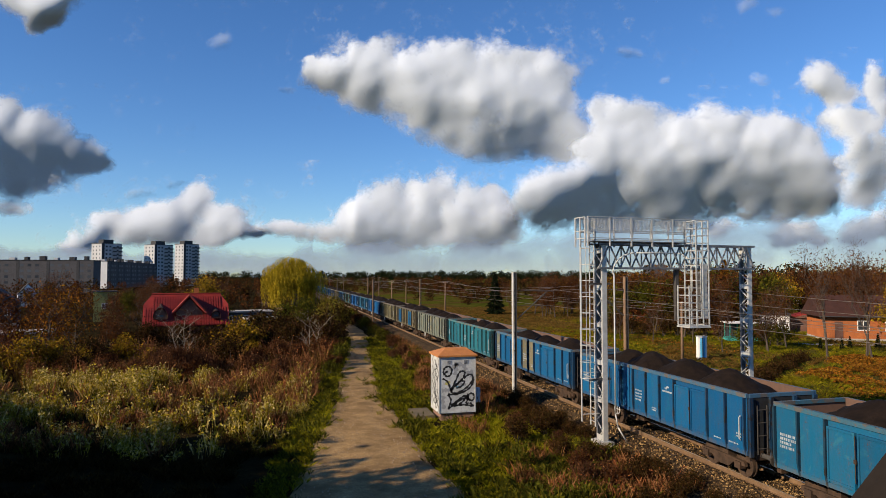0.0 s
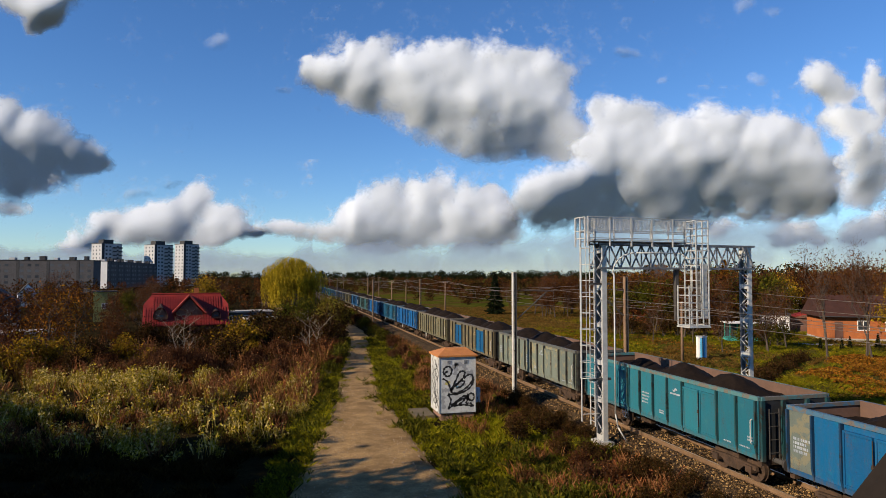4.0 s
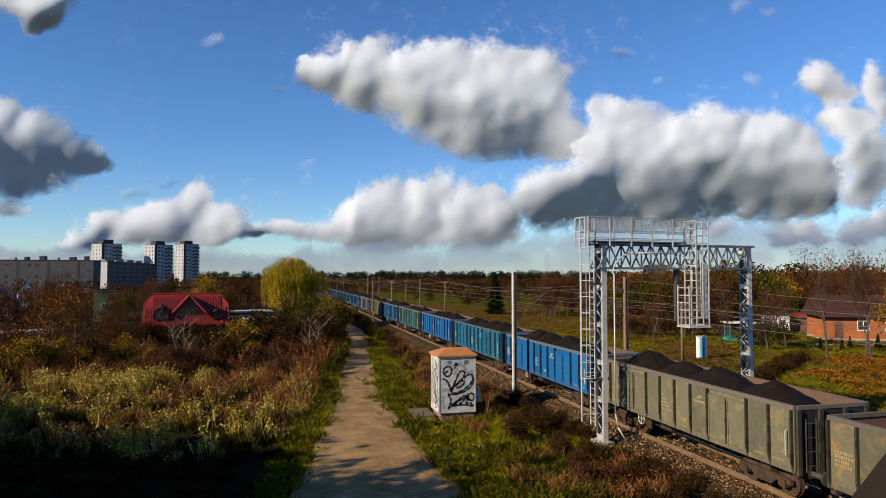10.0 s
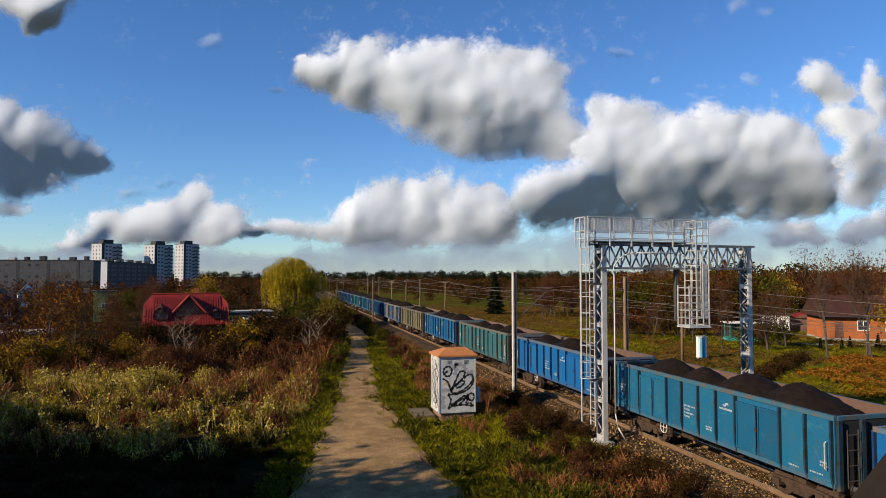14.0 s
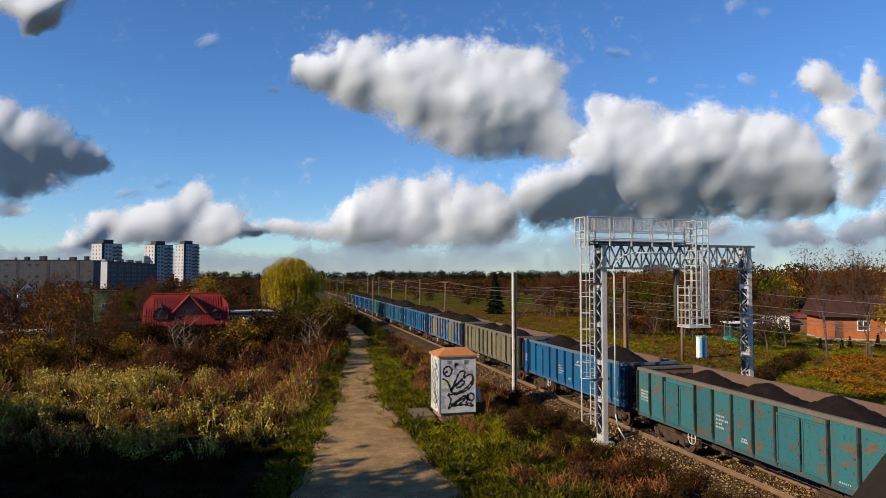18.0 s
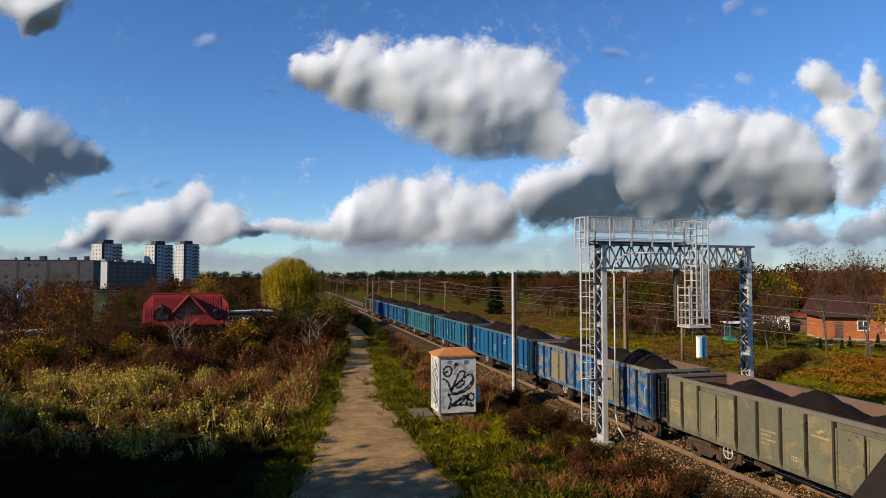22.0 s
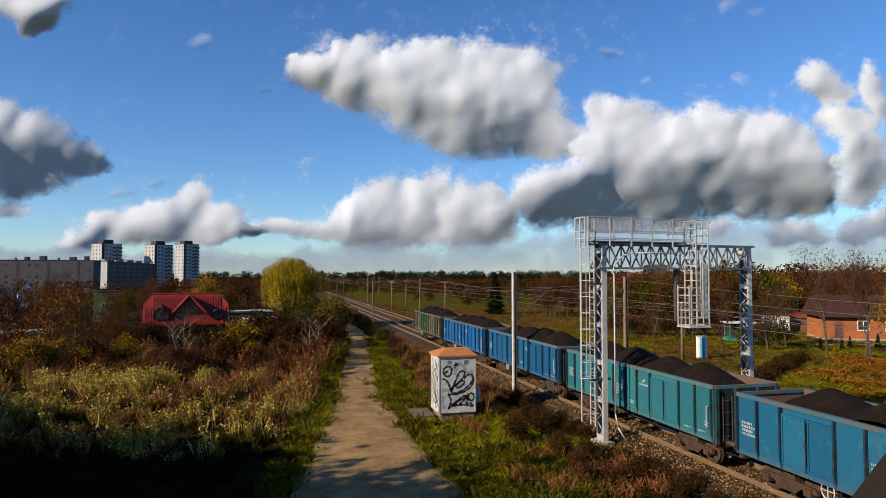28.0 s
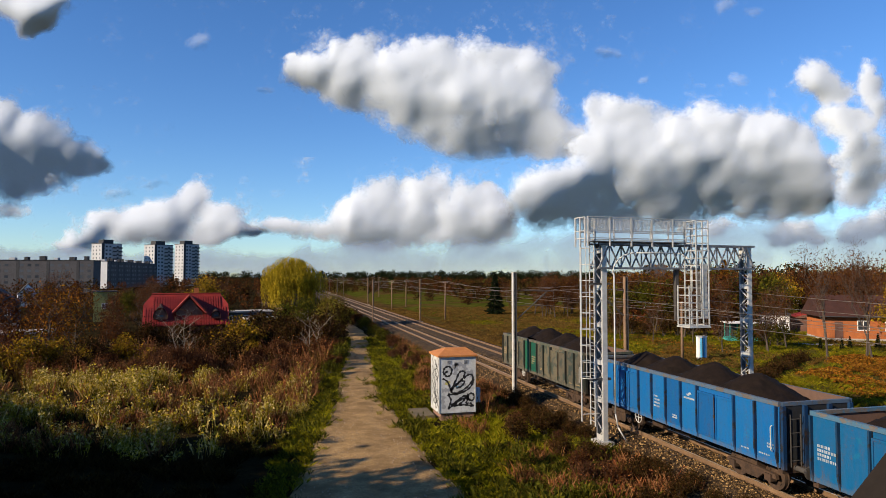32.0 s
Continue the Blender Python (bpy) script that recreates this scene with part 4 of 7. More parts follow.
    for k in range(1, 6):
        an = math.pi / 2 * k / 5
        pts.append((x0 + 3.6 + 0.8 * math.sin(an), y0 + 0.35, 8.45 - 0.8 * (1 - math.cos(an))))
    pts.append((x0 + 4.4, y0 + 0.35, 6.6))
    part("cable_pipe", Shape().tube(pts, 0.035, 8), M_GALV, g, "bent pale cable pipe", smooth=True)
    bx = Shape()
    for z in (2.55, 6.95):
        bx.box(GX0 - 0.75, GX0 + 0.3, GY0 - 0.32, GY0 - 0.2, z, z + 0.10)
    part("clamp_band", bx, M_DARKSTEEL, g)


build_gantry()


# ---- relay cabinet covered with graffiti ----
def cabinet():
    c = thing("relay_cabinet", pose(8.85, 35.3, -0.45), "white metal relay cabinet with orange roof, covered in black graffiti", "cabinet")
    W, D, Hh = 2.12, 2.0, 3.25
    part("plinth", Shape().box(0.12, W - 0.05, 0.1, D - 0.1, -0.3, 0.12), worn("plinth_brick", (0.28, 0.16, 0.11), None, 3, 30), c)
    body = part("body", Shape().box(0, W, 0, D, 0.12, Hh), M_CAB, c)
    bevelled(body, 0.02)
    roof = Shape()
    o, z = 0.1, Hh + 0.004
    base = [(-o, -o, z), (W + o, -o, z), (W + o, D + o, z), (-o, D + o, z)]
    top = [(0.62, 0.9, z + 0.42), (W - 0.3, 0.9, z + 0.42), (W - 0.3, D - 0.9, z + 0.42), (0.62, D - 0.9, z + 0.42)]
    b = len(roof.v)
    roof.v += base + [(x, y, zz + 0.09) for x, y, zz in base] + top
    roof.f += [(3, 2, 1, 0), (0, 1, 5, 4), (1, 2, 6, 5), (2, 3, 7, 6), (3, 0, 4, 7), (4, 5, 9, 8), (5, 6, 10, 9), (6, 7, 11, 10), (7, 4, 8, 11), (8, 9, 10, 11)]
    part("roof", roof, M_CABROOF, c, "rusty orange hipped metal roof")
    for x in (0.45, 1.42):
        v = part("vent", Shape().box(x, x + 0.26, -0.015, 0.0, Hh - 0.42, Hh - 0.18), M_GALV, c)
        sl = Shape()
        for k in range(4):
            sl.box(x + 0.03, x + 0.23, -0.022, -0.014, Hh - 0.39 + 0.05 * k, Hh - 0.365 + 0.05 * k)
        part("louvre", sl, M_DARKSTEEL, v)
    ed = Shape().box(-0.02, 0.05, -0.02, 0.05, 0.12, Hh).box(W - 0.05, W + 0.02, -0.02, 0.05, 0.12, Hh)
    part("corner_trim", ed, M_GALV, c)
    part("meter_box", Shape().box(W + 0.002, W + 0.45, 0.5, 0.9, 0.55, 1.35), worn("pale_blue_box", (0.45, 0.52, 0.6)), c, "small pale blue box on the side")
    scrawl(c, W, D, Hh)
    return c


def brush(s, pts, w, put):
    """A flat painted stroke; put(u, z, lift) gives its place on the wall."""
    b = len(s.v)
    n = len(pts)
    for i, (u, z) in enumerate(pts):
        a, c = pts[max(0, i - 1)], pts[min(n - 1, i + 1)]
        d = Vector((c[0] - a[0], c[1] - a[1]))
        d = d.normalized() if d.length else Vector((1, 0))
        ww = w * (0.7 + 0.3 * math.sin(i * 1.7))
        s.v += [put(u - d.y * ww, z + d.x * ww), put(u + d.y * ww, z - d.x * ww)]
    for i in range(n - 1):
        s.f.append((b + 2 * i, b + 2 * i + 1, b + 2 * i + 3, b + 2 * i + 2))


def curl(x, z, rx, rz, a0, a1, n=14):
    return [(x + rx * math.cos(radians(a0 + (a1 - a0) * k / n)), z + rz * math.sin(radians(a0 + (a1 - a0) * k / n))) for k in range(n + 1)]


def rounded(pts, n=5):
    """A smooth line through the points."""
    q = [pts[0]] + list(pts) + [pts[-1]]
    out = []
    for a, b, c, d in zip(q, q[1:], q[2:], q[3:]):
        for k in range(n):
            t = k / n
            out.append(tuple(0.5 * (2 * b[i] + (c[i] - a[i]) * t + (2 * a[i] - 5 * b[i] + 4 * c[i] - d[i]) * t * t + (3 * b[i] - a[i] - 3 * c[i] + d[i]) * t ** 3) for i in (0, 1)))
    return out + [pts[-1]]


def scrawl(c, W, D, Hh):
    """Abstract loops and strokes of spray paint, thin films just off the sheet metal."""
    def front(u, z, lift=0.004):
        return (u, -lift, z)

    def left(u, z, lift=0.004):
        return (-lift, u, z)
    grey = Shape()
    for pts in ([(0.61, 2.53), (0.88, 2.73), (1.04, 2.87), (1.42, 2.73), (1.58, 2.48)],
                [(0.91, 2.23), (0.98, 2.58), (1.01, 2.89)],
                [(1.42, 2.38), (1.71, 2.33), (1.98, 2.41)],
                [(1.04, 1.76), (1.31, 1.67), (1.53, 1.76)],
                [(0.27, 1.09), (0.20, 0.75), (0.31, 0.38)],
                [(0.16, 1.39), (0.40, 1.42), (0.61, 1.39)],
                [(1.85, 2.23), (2.03, 1.98), (1.90, 1.69)]):
        brush(grey, rounded(pts), 0.15, lambda u, z: front(u, z, 0.003))
    tagged(part("paint_shade", grey, worn("grey_spray", (0.33, 0.335, 0.34), (0.24, 0.245, 0.25), 4, 30), c, "soft grey spray paint"), kind="stuff")
    k = Shape()
    for pts in ([(0.30, 2.26), (0.25, 2.43), (0.34, 2.66), (0.59, 2.72), (0.74, 2.50), (0.63, 2.23), (0.42, 2.18), (0.32, 2.33), (0.51, 2.48)],
                [(0.20, 2.06), (0.48, 1.88), (0.63, 1.54), (0.70, 1.27)],
                [(0.67, 1.39), (0.94, 1.88), (1.15, 2.33), (1.34, 2.45), (1.50, 2.33), (1.39, 2.06), (1.10, 1.76), (0.94, 1.59)],
                [(1.42, 2.03), (1.71, 2.23), (1.95, 2.16), (1.90, 1.83), (1.53, 1.47), (1.04, 1.23), (0.74, 1.27), (0.79, 1.49), (1.10, 1.80), (1.34, 1.90), (1.47, 1.82), (1.28, 1.59), (1.00, 1.49)],
                [(0.51, 1.17), (1.04, 1.17), (1.58, 1.35), (1.90, 1.64), (2.03, 1.98)],
                [(0.51, 1.17), (0.68, 0.87), (0.61, 0.55), (0.53, 0.38), (0.81, 0.56), (0.91, 0.68)],
                [(0.67, 0.55), (1.04, 0.79), (1.31, 0.97), (1.56, 1.07), (1.42, 0.79), (1.10, 0.55), (0.94, 0.62), (1.31, 0.87), (1.71, 0.94), (1.58, 0.68), (1.71, 0.60)],
                [(1.64, 0.79), (1.71, 1.09), (1.93, 1.17), (2.06, 0.94), (1.90, 0.77), (1.71, 0.89), (1.64, 1.17)],
                [(0.83, 0.52), (1.31, 0.56), (1.71, 0.52), (1.99, 0.46), (1.80, 0.66)]):
        brush(k, rounded(pts), 0.072, front)
    for i in range(13):
        z = 0.4 + 0.21 * i
        brush(k, curl(0.5 + 0.25 * (i % 3), z, 0.35, 0.28, 40 * i, 40 * i + 260), 0.045, left)
        brush(k, [(0.2 + 0.18 * i, 0.5), (0.3 + 0.17 * i, 1.3), (0.15 + 0.19 * i, 2.2)] if i % 2 else [(1.6, z), (1.3, z + 0.3), (1.7, z + 0.5)], 0.04, left)
    part("graffiti", k, worn("black_spray", (0.012, 0.012, 0.013), (0.03, 0.03, 0.03), 4, 30, 0.5), c, "black looping spray-paint strokes")
    col = Shape()
    brush(col, [(0.35, 1.8), (0.5, 1.75), (0.62, 1.9)], 0.1, lambda u, z: front(u, z, 0.0034))
    part("yellow_fill", col, worn("yellow_spray", (0.5, 0.45, 0.15)), c)
    col = Shape()
    brush(col, [(0.95, 1.6), (1.2, 1.55), (1.4, 1.65)], 0.06, lambda u, z: front(u, z, 0.0034))
    part("blue_fill", col, worn("blue_spray", (0.15, 0.35, 0.5)), c)


M_CAB = worn("white_cabinet_paint", (0.58, 0.59, 0.58), (0.30, 0.30, 0.29), 1.5, 12, 0.5, 0, 0.5)
M_CABROOF = worn("orange_roof_rust", (0.48, 0.19, 0.05), (0.30, 0.11, 0.03), 2, 14, 0.6)
cabinet()
solid("concrete_pad", Shape().box(7.6, 8.75, 35.8, 38.0, -0.8, -0.5), worn("mossy_concrete", (0.15, 0.11, 0.065), (0.06, 0.05, 0.025), 1.5, 14, 0.95), "small weathered concrete slab beside the relay cabinet", "slab")


# ---- plants ----
def leaf_material(name, cols, through=0.2, rough=0.7):
    m, nt, b = mat_base(name, rough, 0, 0.02)
    n = len(cols)
    cols = [(0.56 * r, 0.485 * g, 0.48 * b2) for r, g, b2 in cols]
    co = coord(nt)
    col = ramp(nt, island(nt), [((i + 0.5) / n, c) for i, c in enumerate(cols)])
    col = mixc(nt, 0.8, col, ramp(nt, nz(nt, 0.8, 3, 0.65, co), [(0.33, (0.3, 0.28, 0.26)), (0.68, (1.55, 1.5, 1.4))]), "MULTIPLY")
    nt.links.new(col, b.inputs["Base Color"])
    tr = nt.nodes.new("ShaderNodeBsdfTranslucent")
    nt.links.new(col, tr.inputs["Color"])
    mx = nt.nodes.new("ShaderNodeMixShader")
    mx.inputs[0].default_value = through
    out = [n2 for n2 in nt.nodes if n2.type == "OUTPUT_MATERIAL"][0]
    nt.links.new(b.outputs[0], mx.inputs[1])
    nt.links.new(tr.outputs[0], mx.inputs[2])
    nt.links.new(mx.outputs[0], out.inputs["Surface"])
    return m


M_BARK = worn("brown_bark", (0.10, 0.075, 0.055), (0.045, 0.033, 0.025), 4, 20, 0.95, 0, 0.5, 0.6)
M_PALEBARK = worn("pale_bark", (0.32, 0.27, 0.21), (0.16, 0.13, 0.10), 3, 12, 0.95, 0, 0.5, 0.6)
L_WILLOW = leaf_material("willow_leaf", ((0.52, 0.47, 0.03), (0.70, 0.60, 0.035), (0.32, 0.31, 0.025), (0.82, 0.66, 0.05)))
L_ORANGE = leaf_material("orange_leaf", ((0.306, 0.126, 0.016), (0.468, 0.216, 0.024), (0.126, 0.054, 0.013), (0.414, 0.252, 0.027)))
L_RUST = leaf_material("rust_leaf", ((0.123, 0.049, 0.018), (0.180, 0.070, 0.018), (0.074, 0.034, 0.016), (0.139, 0.074, 0.025)))
L_YELLOW = leaf_material("yellow_leaf", ((0.50, 0.34, 0.024), (0.34, 0.26, 0.022), (0.66, 0.45, 0.035), (0.22, 0.18, 0.02)))
L_GREEN = leaf_material("green_leaf", ((0.09, 0.115, 0.014), (0.14, 0.165, 0.018), (0.055, 0.075, 0.012), (0.20, 0.20, 0.022)))
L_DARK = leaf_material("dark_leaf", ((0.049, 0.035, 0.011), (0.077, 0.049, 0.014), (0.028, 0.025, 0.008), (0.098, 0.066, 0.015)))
L_OLIVE = leaf_material("olive_leaf", ((0.20, 0.21, 0.03), (0.30, 0.29, 0.04), (0.12, 0.13, 0.02), (0.36, 0.31, 0.04)))
L_FIR = leaf_material("fir_needle", ((0.02, 0.035, 0.014), (0.03, 0.05, 0.018), (0.015, 0.026, 0.012)))
L_WEED = leaf_material("goldenrod", ((0.458, 0.416, 0.023), (0.824, 0.728, 0.083), (0.174, 0.161, 0.017), (1.144, 1.061, 0.437)))
L_DRY = leaf_material("dry_stalk", ((0.375, 0.194, 0.075), (0.525, 0.312, 0.138), (0.200, 0.100, 0.044), (0.413, 0.163, 0.062)))
L_GRASS = leaf_material("grass_blade", ((0.265, 0.316, 0.011), (0.388, 0.418, 0.015), (0.153, 0.184, 0.009), (0.428, 0.408, 0.022)))
L_TURF = leaf_material("field_grass_blade", ((0.220, 0.258, 0.010), (0.306, 0.326, 0.014), (0.144, 0.167, 0.009), (0.383, 0.316, 0.024)))
L_STRAW = leaf_material("straw_grass", ((0.219, 0.156, 0.035), (0.297, 0.212, 0.055), (0.125, 0.102, 0.022), (0.273, 0.149, 0.040)))
L_TWIG = leaf_material("bare_twig", ((0.14, 0.075, 0.038), (0.20, 0.10, 0.045), (0.09, 0.05, 0.028), (0.17, 0.075, 0.03)), 0.1)


def mesh_np(name, verts, faces, mat):
    me = bpy.data.meshes.new(name)
    k = faces.shape[1]
    me.vertices.add(len(verts))
    me.vertices.foreach_set("co", np.ascontiguousarray(verts, np.float32).ravel())
    me.loops.add(faces.size)
    me.loops.foreach_set("vertex_index", np.ascontiguousarray(faces, np.int32).ravel())
    me.polygons.add(len(faces))
    me.polygons.foreach_set("loop_start", np.arange(0, faces.size, k, dtype=np.int32))
    me.update(calc_edges=True)
    me.materials.append(mat)
    return me


def unit(rg, n):
    v = rg.normal(size=(n, 3))
    return v / np.linalg.norm(v, axis=1)[:, None]


def leaves(rg, centres, size, aspect=0.6, axis=None):
    """Rhombic leaves or twigs at the centres: verts and faces."""
    n = len(centres)
    a = unit(rg, n) if axis is None else axis
    b = np.cross(a, unit(rg, n))
    b /= np.linalg.norm(b, axis=1)[:, None] + 1e-9
    s = (size * rg.uniform(0.55, 1.35, n))[:, None]
    v = np.stack([centres - a * s, centres - b * s * aspect, centres + a * s, centres + b * s * aspect], 1).reshape(-1, 3)
    return v, np.arange(4 * n).reshape(-1, 4)


def wood(rng, height, spread, levels=3, lean=0.0, trunk=0.18, fork=0.35, stems=1, up=0.5):
    """Trunk and limbs; returns the shape and the tips."""
    s, tips = Shape(), []

    def grow(p, d, length, r, level):
        n = 3 if level < 2 else 2
        q = p
        for k in range(n):
            d = (d + Vector((rng.uniform(-1, 1), rng.uniform(-1, 1), rng.uniform(-0.4, 0.8))) * (0.12 + 0.05 * level)).normalized()
            e = q + d * (length / n)
            s.bar(q, e, r * (1 - 0.22 * k), 6 if level == 0 else 3, r * (1 - 0.22 * (k + 1)), cap=False)
            q = e
            if level < levels and (level > 0 or k * length / n >= fork * length - length / n):
                for _ in range(2):
                    a = rng.uniform(0, 2 * math.pi)
                    w = Vector((math.cos(a) * spread, math.sin(a) * spread, up * rng.uniform(0.4, 1.4)))
                    grow(q, (d * 0.55 + w).normalized(), length * rng.uniform(0.36, 0.56), r * 0.42, level + 1)
            if level >= levels - 1:
                tips.append(tuple(q))
        tips.append(tuple(q))
    for _ in range(stems):
        a = rng.uniform(0, 6.28)
        o = Vector((math.cos(a), math.sin(a), 0)) * (0.25 * (stems > 1))
        grow(o + Vector((0, 0, -0.25)), Vector((math.cos(a) * (lean + 0.25 * (stems > 1)), math.sin(a) * (lean + 0.25 * (stems > 1)), 1)).normalized(), height * 0.62, trunk, 0)
    return s, np.array(tips)


def tree_meshes(seed, height, spread, n, leaf, mat, levels=3, jitter=0.5, bark=None, aspect=0.6, twigs=0, trunk=0.18, fork=0.35, stems=1, droop=0.0, flat=0.8, up=0.5, twig=0.42):
    rng, rg = random.Random(seed), np.random.default_rng(seed)
    s, tips = wood(rng, height, spread, levels, 0.05, trunk, fork, stems, up)
    tips *= height / max(tips[:, 2].max(), 0.1)
    k = height / max(max(v[2] for v in s.v), 0.1)
    s.v = [(x, y, z * k if z > 0 else z) for x, y, z in s.v]
    me_w = s.mesh("trunk", bark or M_BARK, True, False)
    out = []
    if n:
        c = tips[rg.integers(0, len(tips), n)] + rg.normal(size=(n, 3)) * jitter * np.array([1, 1, flat])
        if droop:
            c[:, 2] -= droop * rg.uniform(0, 1, n) ** 1.5
        c[:, 2] = np.maximum(c[:, 2], 0.05)
        out.append(leaves(rg, c, leaf, aspect) + (mat,))
    if twigs:
        t = tips[rg.integers(0, len(tips), twigs)]
        ax = unit(rg, twigs) + np.array([0, 0, 0.7])
        ax /= np.linalg.norm(ax, axis=1)[:, None]
        out.append(leaves(rg, t + ax * 0.25 + rg.normal(size=t.shape) * jitter * 0.7, twig, 0.045, ax) + (L_TWIG,))
    return me_w, [mesh_np("crown" if m is not L_TWIG else "twig_mass", v, f, m) for v, f, m in out]


def tree(meshes, x, y, name, label, group="", size=1.0, turn=0.0, category="tree", z=None):
    t = thing(name, Matrix.Translation((x, y, ground_z(x, y) if z is None else z)) @ pose(0, 0, 0, 0, 0, turn) @ Matrix.Diagonal((size, size, size, 1)), label, category, group)
    part("trunk", meshes[0], None, t)
    for me in meshes[1]:
        ob = part(me.name.split(".")[0], me, None, t)
        if ob.name.startswith("twig"):
            tagged(ob, kind="stuff")
    return t


def grove(kinds, spots, name, label, group, category="tree", seed=0, vary=0.2):
    """Things of one kind at the spots (x, y, size)."""
    rng = random.Random(seed)
    for x, y, s in spots:
        tree(rng.choice(kinds), x, y, name, label, group, s * rng.uniform(1 - vary, 1 + vary), rng.uniform(0, 360), category)


def willow():
    rng, rg = random.Random(5), np.random.default_rng(5)
    s, tips = wood(rng, 9.0, 0.8, 2, 0.03, 0.45, 0.25)
    cs = []
    heads = [(0.2, 0.0, 11.0, 1.9)]
    for k in range(17):
        a, r = k * 2.4 + rng.uniform(-0.3, 0.3), 4.1 * math.sqrt((k + 0.7) / 17)
        heads.append((r * math.cos(a), 0.85 * r * math.sin(a), 6.0 + 4.9 * math.sqrt(max(0.0, 1 - (r / 4.7) ** 2)) + rng.uniform(-0.6, 0.5), rng.uniform(1.1, 1.7)))
    for hx, hy, top, rad in heads:
        far = math.hypot(hx, hy)
        for k in range(44):
            a, q = rng.uniform(0, 6.28), math.sqrt(rng.random())
            px, py = hx + rad * q * math.cos(a), hy + rad * q * math.sin(a)
            z0 = top - 0.55 * rad * q * q + rng.uniform(-0.15, 0.1)
            ln = rng.uniform(1.6, 4.6) if far > 2.2 else rng.uniform(1.0, 3.2)
            n = int(ln / 0.085)
            z = np.linspace(0, ln, n)
            sway = 0.16 * np.sin(0.9 * z + a)
            cs.append(np.stack([px + 0.12 * (1 - np.exp(-z)) * math.cos(a) + sway + rg.normal(size=n) * 0.07, py + 0.12 * (1 - np.exp(-z)) * math.sin(a) + rg.normal(size=n) * 0.07, z0 - z], 1))
    c = np.concatenate(cs)
    ax = unit(rg, len(c)) * 0.6 + np.array([0, 0, -1.0])
    ax /= np.linalg.norm(ax, axis=1)[:, None]
    v, f = leaves(rg, c, 0.16, 0.28, ax)
    t = thing("weeping_willow", Matrix.Translation((2.1, 97.6, -1.0)), "large weeping willow with yellow-green drooping foliage", "tree")
    part("trunk", s.mesh("trunk", M_BARK, True, False), None, t)
    part("crown", mesh_np("crown", v, f, L_WILLOW), None, t)


def conifer_meshes(seed, h, r, n, mat):
    rg = np.random.default_rng(seed)
    z = h * (0.06 + 0.94 * rg.uniform(0, 1, n) ** 1.5)
    a = rg.uniform(0, 6.28, n)
    tier = 0.75 + 0.25 * np.sin(z * 9.0 / h * 6.28 * 0.9)
    rad = r * (1 - z / h) ** 0.85 * tier * np.sqrt(rg.uniform(0.15, 1, n)) + 0.05
    c = np.stack([rad * np.cos(a), rad * np.sin(a), z - 0.25 * rad], 1)
    ax = np.stack([np.cos(a), np.sin(a), -0.35 + 0 * a], 1) + 0.35 * unit(rg, n)
    ax /= np.linalg.norm(ax, axis=1)[:, None]
    v, f = leaves(rg, c, 0.34, 0.25, ax)
    return Shape().bar((0, 0, -0.2), (0, 0, h * 0.95), 0.16, 6, 0.03).mesh("trunk", M_BARK), [mesh_np("crown", v, f, mat)]


def bush_meshes(seed, w, h, n, leaf, mat, twigs=0, aspect=0.6):
    rg = np.random.default_rng(seed)
    rng = random.Random(seed)
    s = Shape()
    tips = []
    for _ in range(16):
        a, r = rng.uniform(0, 6.28), rng.uniform(0.1, 0.9)
        p = Vector((0.1 * math.cos(a), 0.1 * math.sin(a), -0.1))
        for k in range(3):
            q = Vector((w * r * math.cos(a) * (k + 1) / 3, w * r * math.sin(a) * (k + 1) / 3, h * (1 - 0.45 * r * r) * (k + 1) / 3)) + Vector((rng.uniform(-1, 1), rng.uniform(-1, 1), 0)) * 0.12 * w
            s.bar(p, q, 0.04 * (1 - 0.25 * k), 4, 0.03 * (1 - 0.25 * k), cap=False)
            p = q
            if k:
                tips.append(tuple(q))
    tips = np.array(tips)
    out = []
    if n:
        c = tips[rg.integers(0, len(tips), n)] + rg.normal(size=(n, 3)) * np.array([w * 0.22, w * 0.22, h * 0.16])
        c[:, 2] = np.maximum(0.02, c[:, 2])
        out.append(mesh_np("crown", *leaves(rg, c, leaf, aspect), mat))
    if twigs:
        t = tips[rg.integers(0, len(tips), twigs)] + rg.normal(size=(twigs, 3)) * np.array([w * 0.2, w * 0.2, h * 0.14])
        ax = unit(rg, twigs) + np.array([0, 0, 1.0])
        ax /= np.linalg.norm(ax, axis=1)[:, None]
        t[:, 2] = np.maximum(0.1, t[:, 2])
        out.append(mesh_np("twig_mass", *leaves(rg, t, 0.4, 0.05, ax), L_TWIG))
    return s.mesh("trunk", M_BARK, True, False), out


willow()
T_BARE = [tree_meshes(20 + k, 8.0, 0.75, 350, 0.10, L_RUST, 3, 0.5, M_BARK, twigs=1300, trunk=0.13, fork=0.3, twig=0.3) for k in range(3)]
T_PALE = [tree_meshes(30 + k, 6.5, 1.15, 120, 0.08, L_RUST, 3, 0.5, M_PALEBARK, twigs=200, trunk=0.065, fork=0.1, stems=2, up=0.4) for k in range(2)]
T_SLIM = [tree_meshes(35 + k, 8.5, 0.5, 220, 0.08, L_RUST, 3, 0.5, M_BARK, twigs=700, trunk=0.09, fork=0.4, stems=1, up=0.9, twig=0.2) for k in range(2)]
T_RUST = [tree_meshes(40 + k, 8.0, 0.7, 1900, 0.135, L_RUST, 3, 0.7, M_BARK, twigs=400, trunk=0.15, fork=0.25) for k in range(3)]
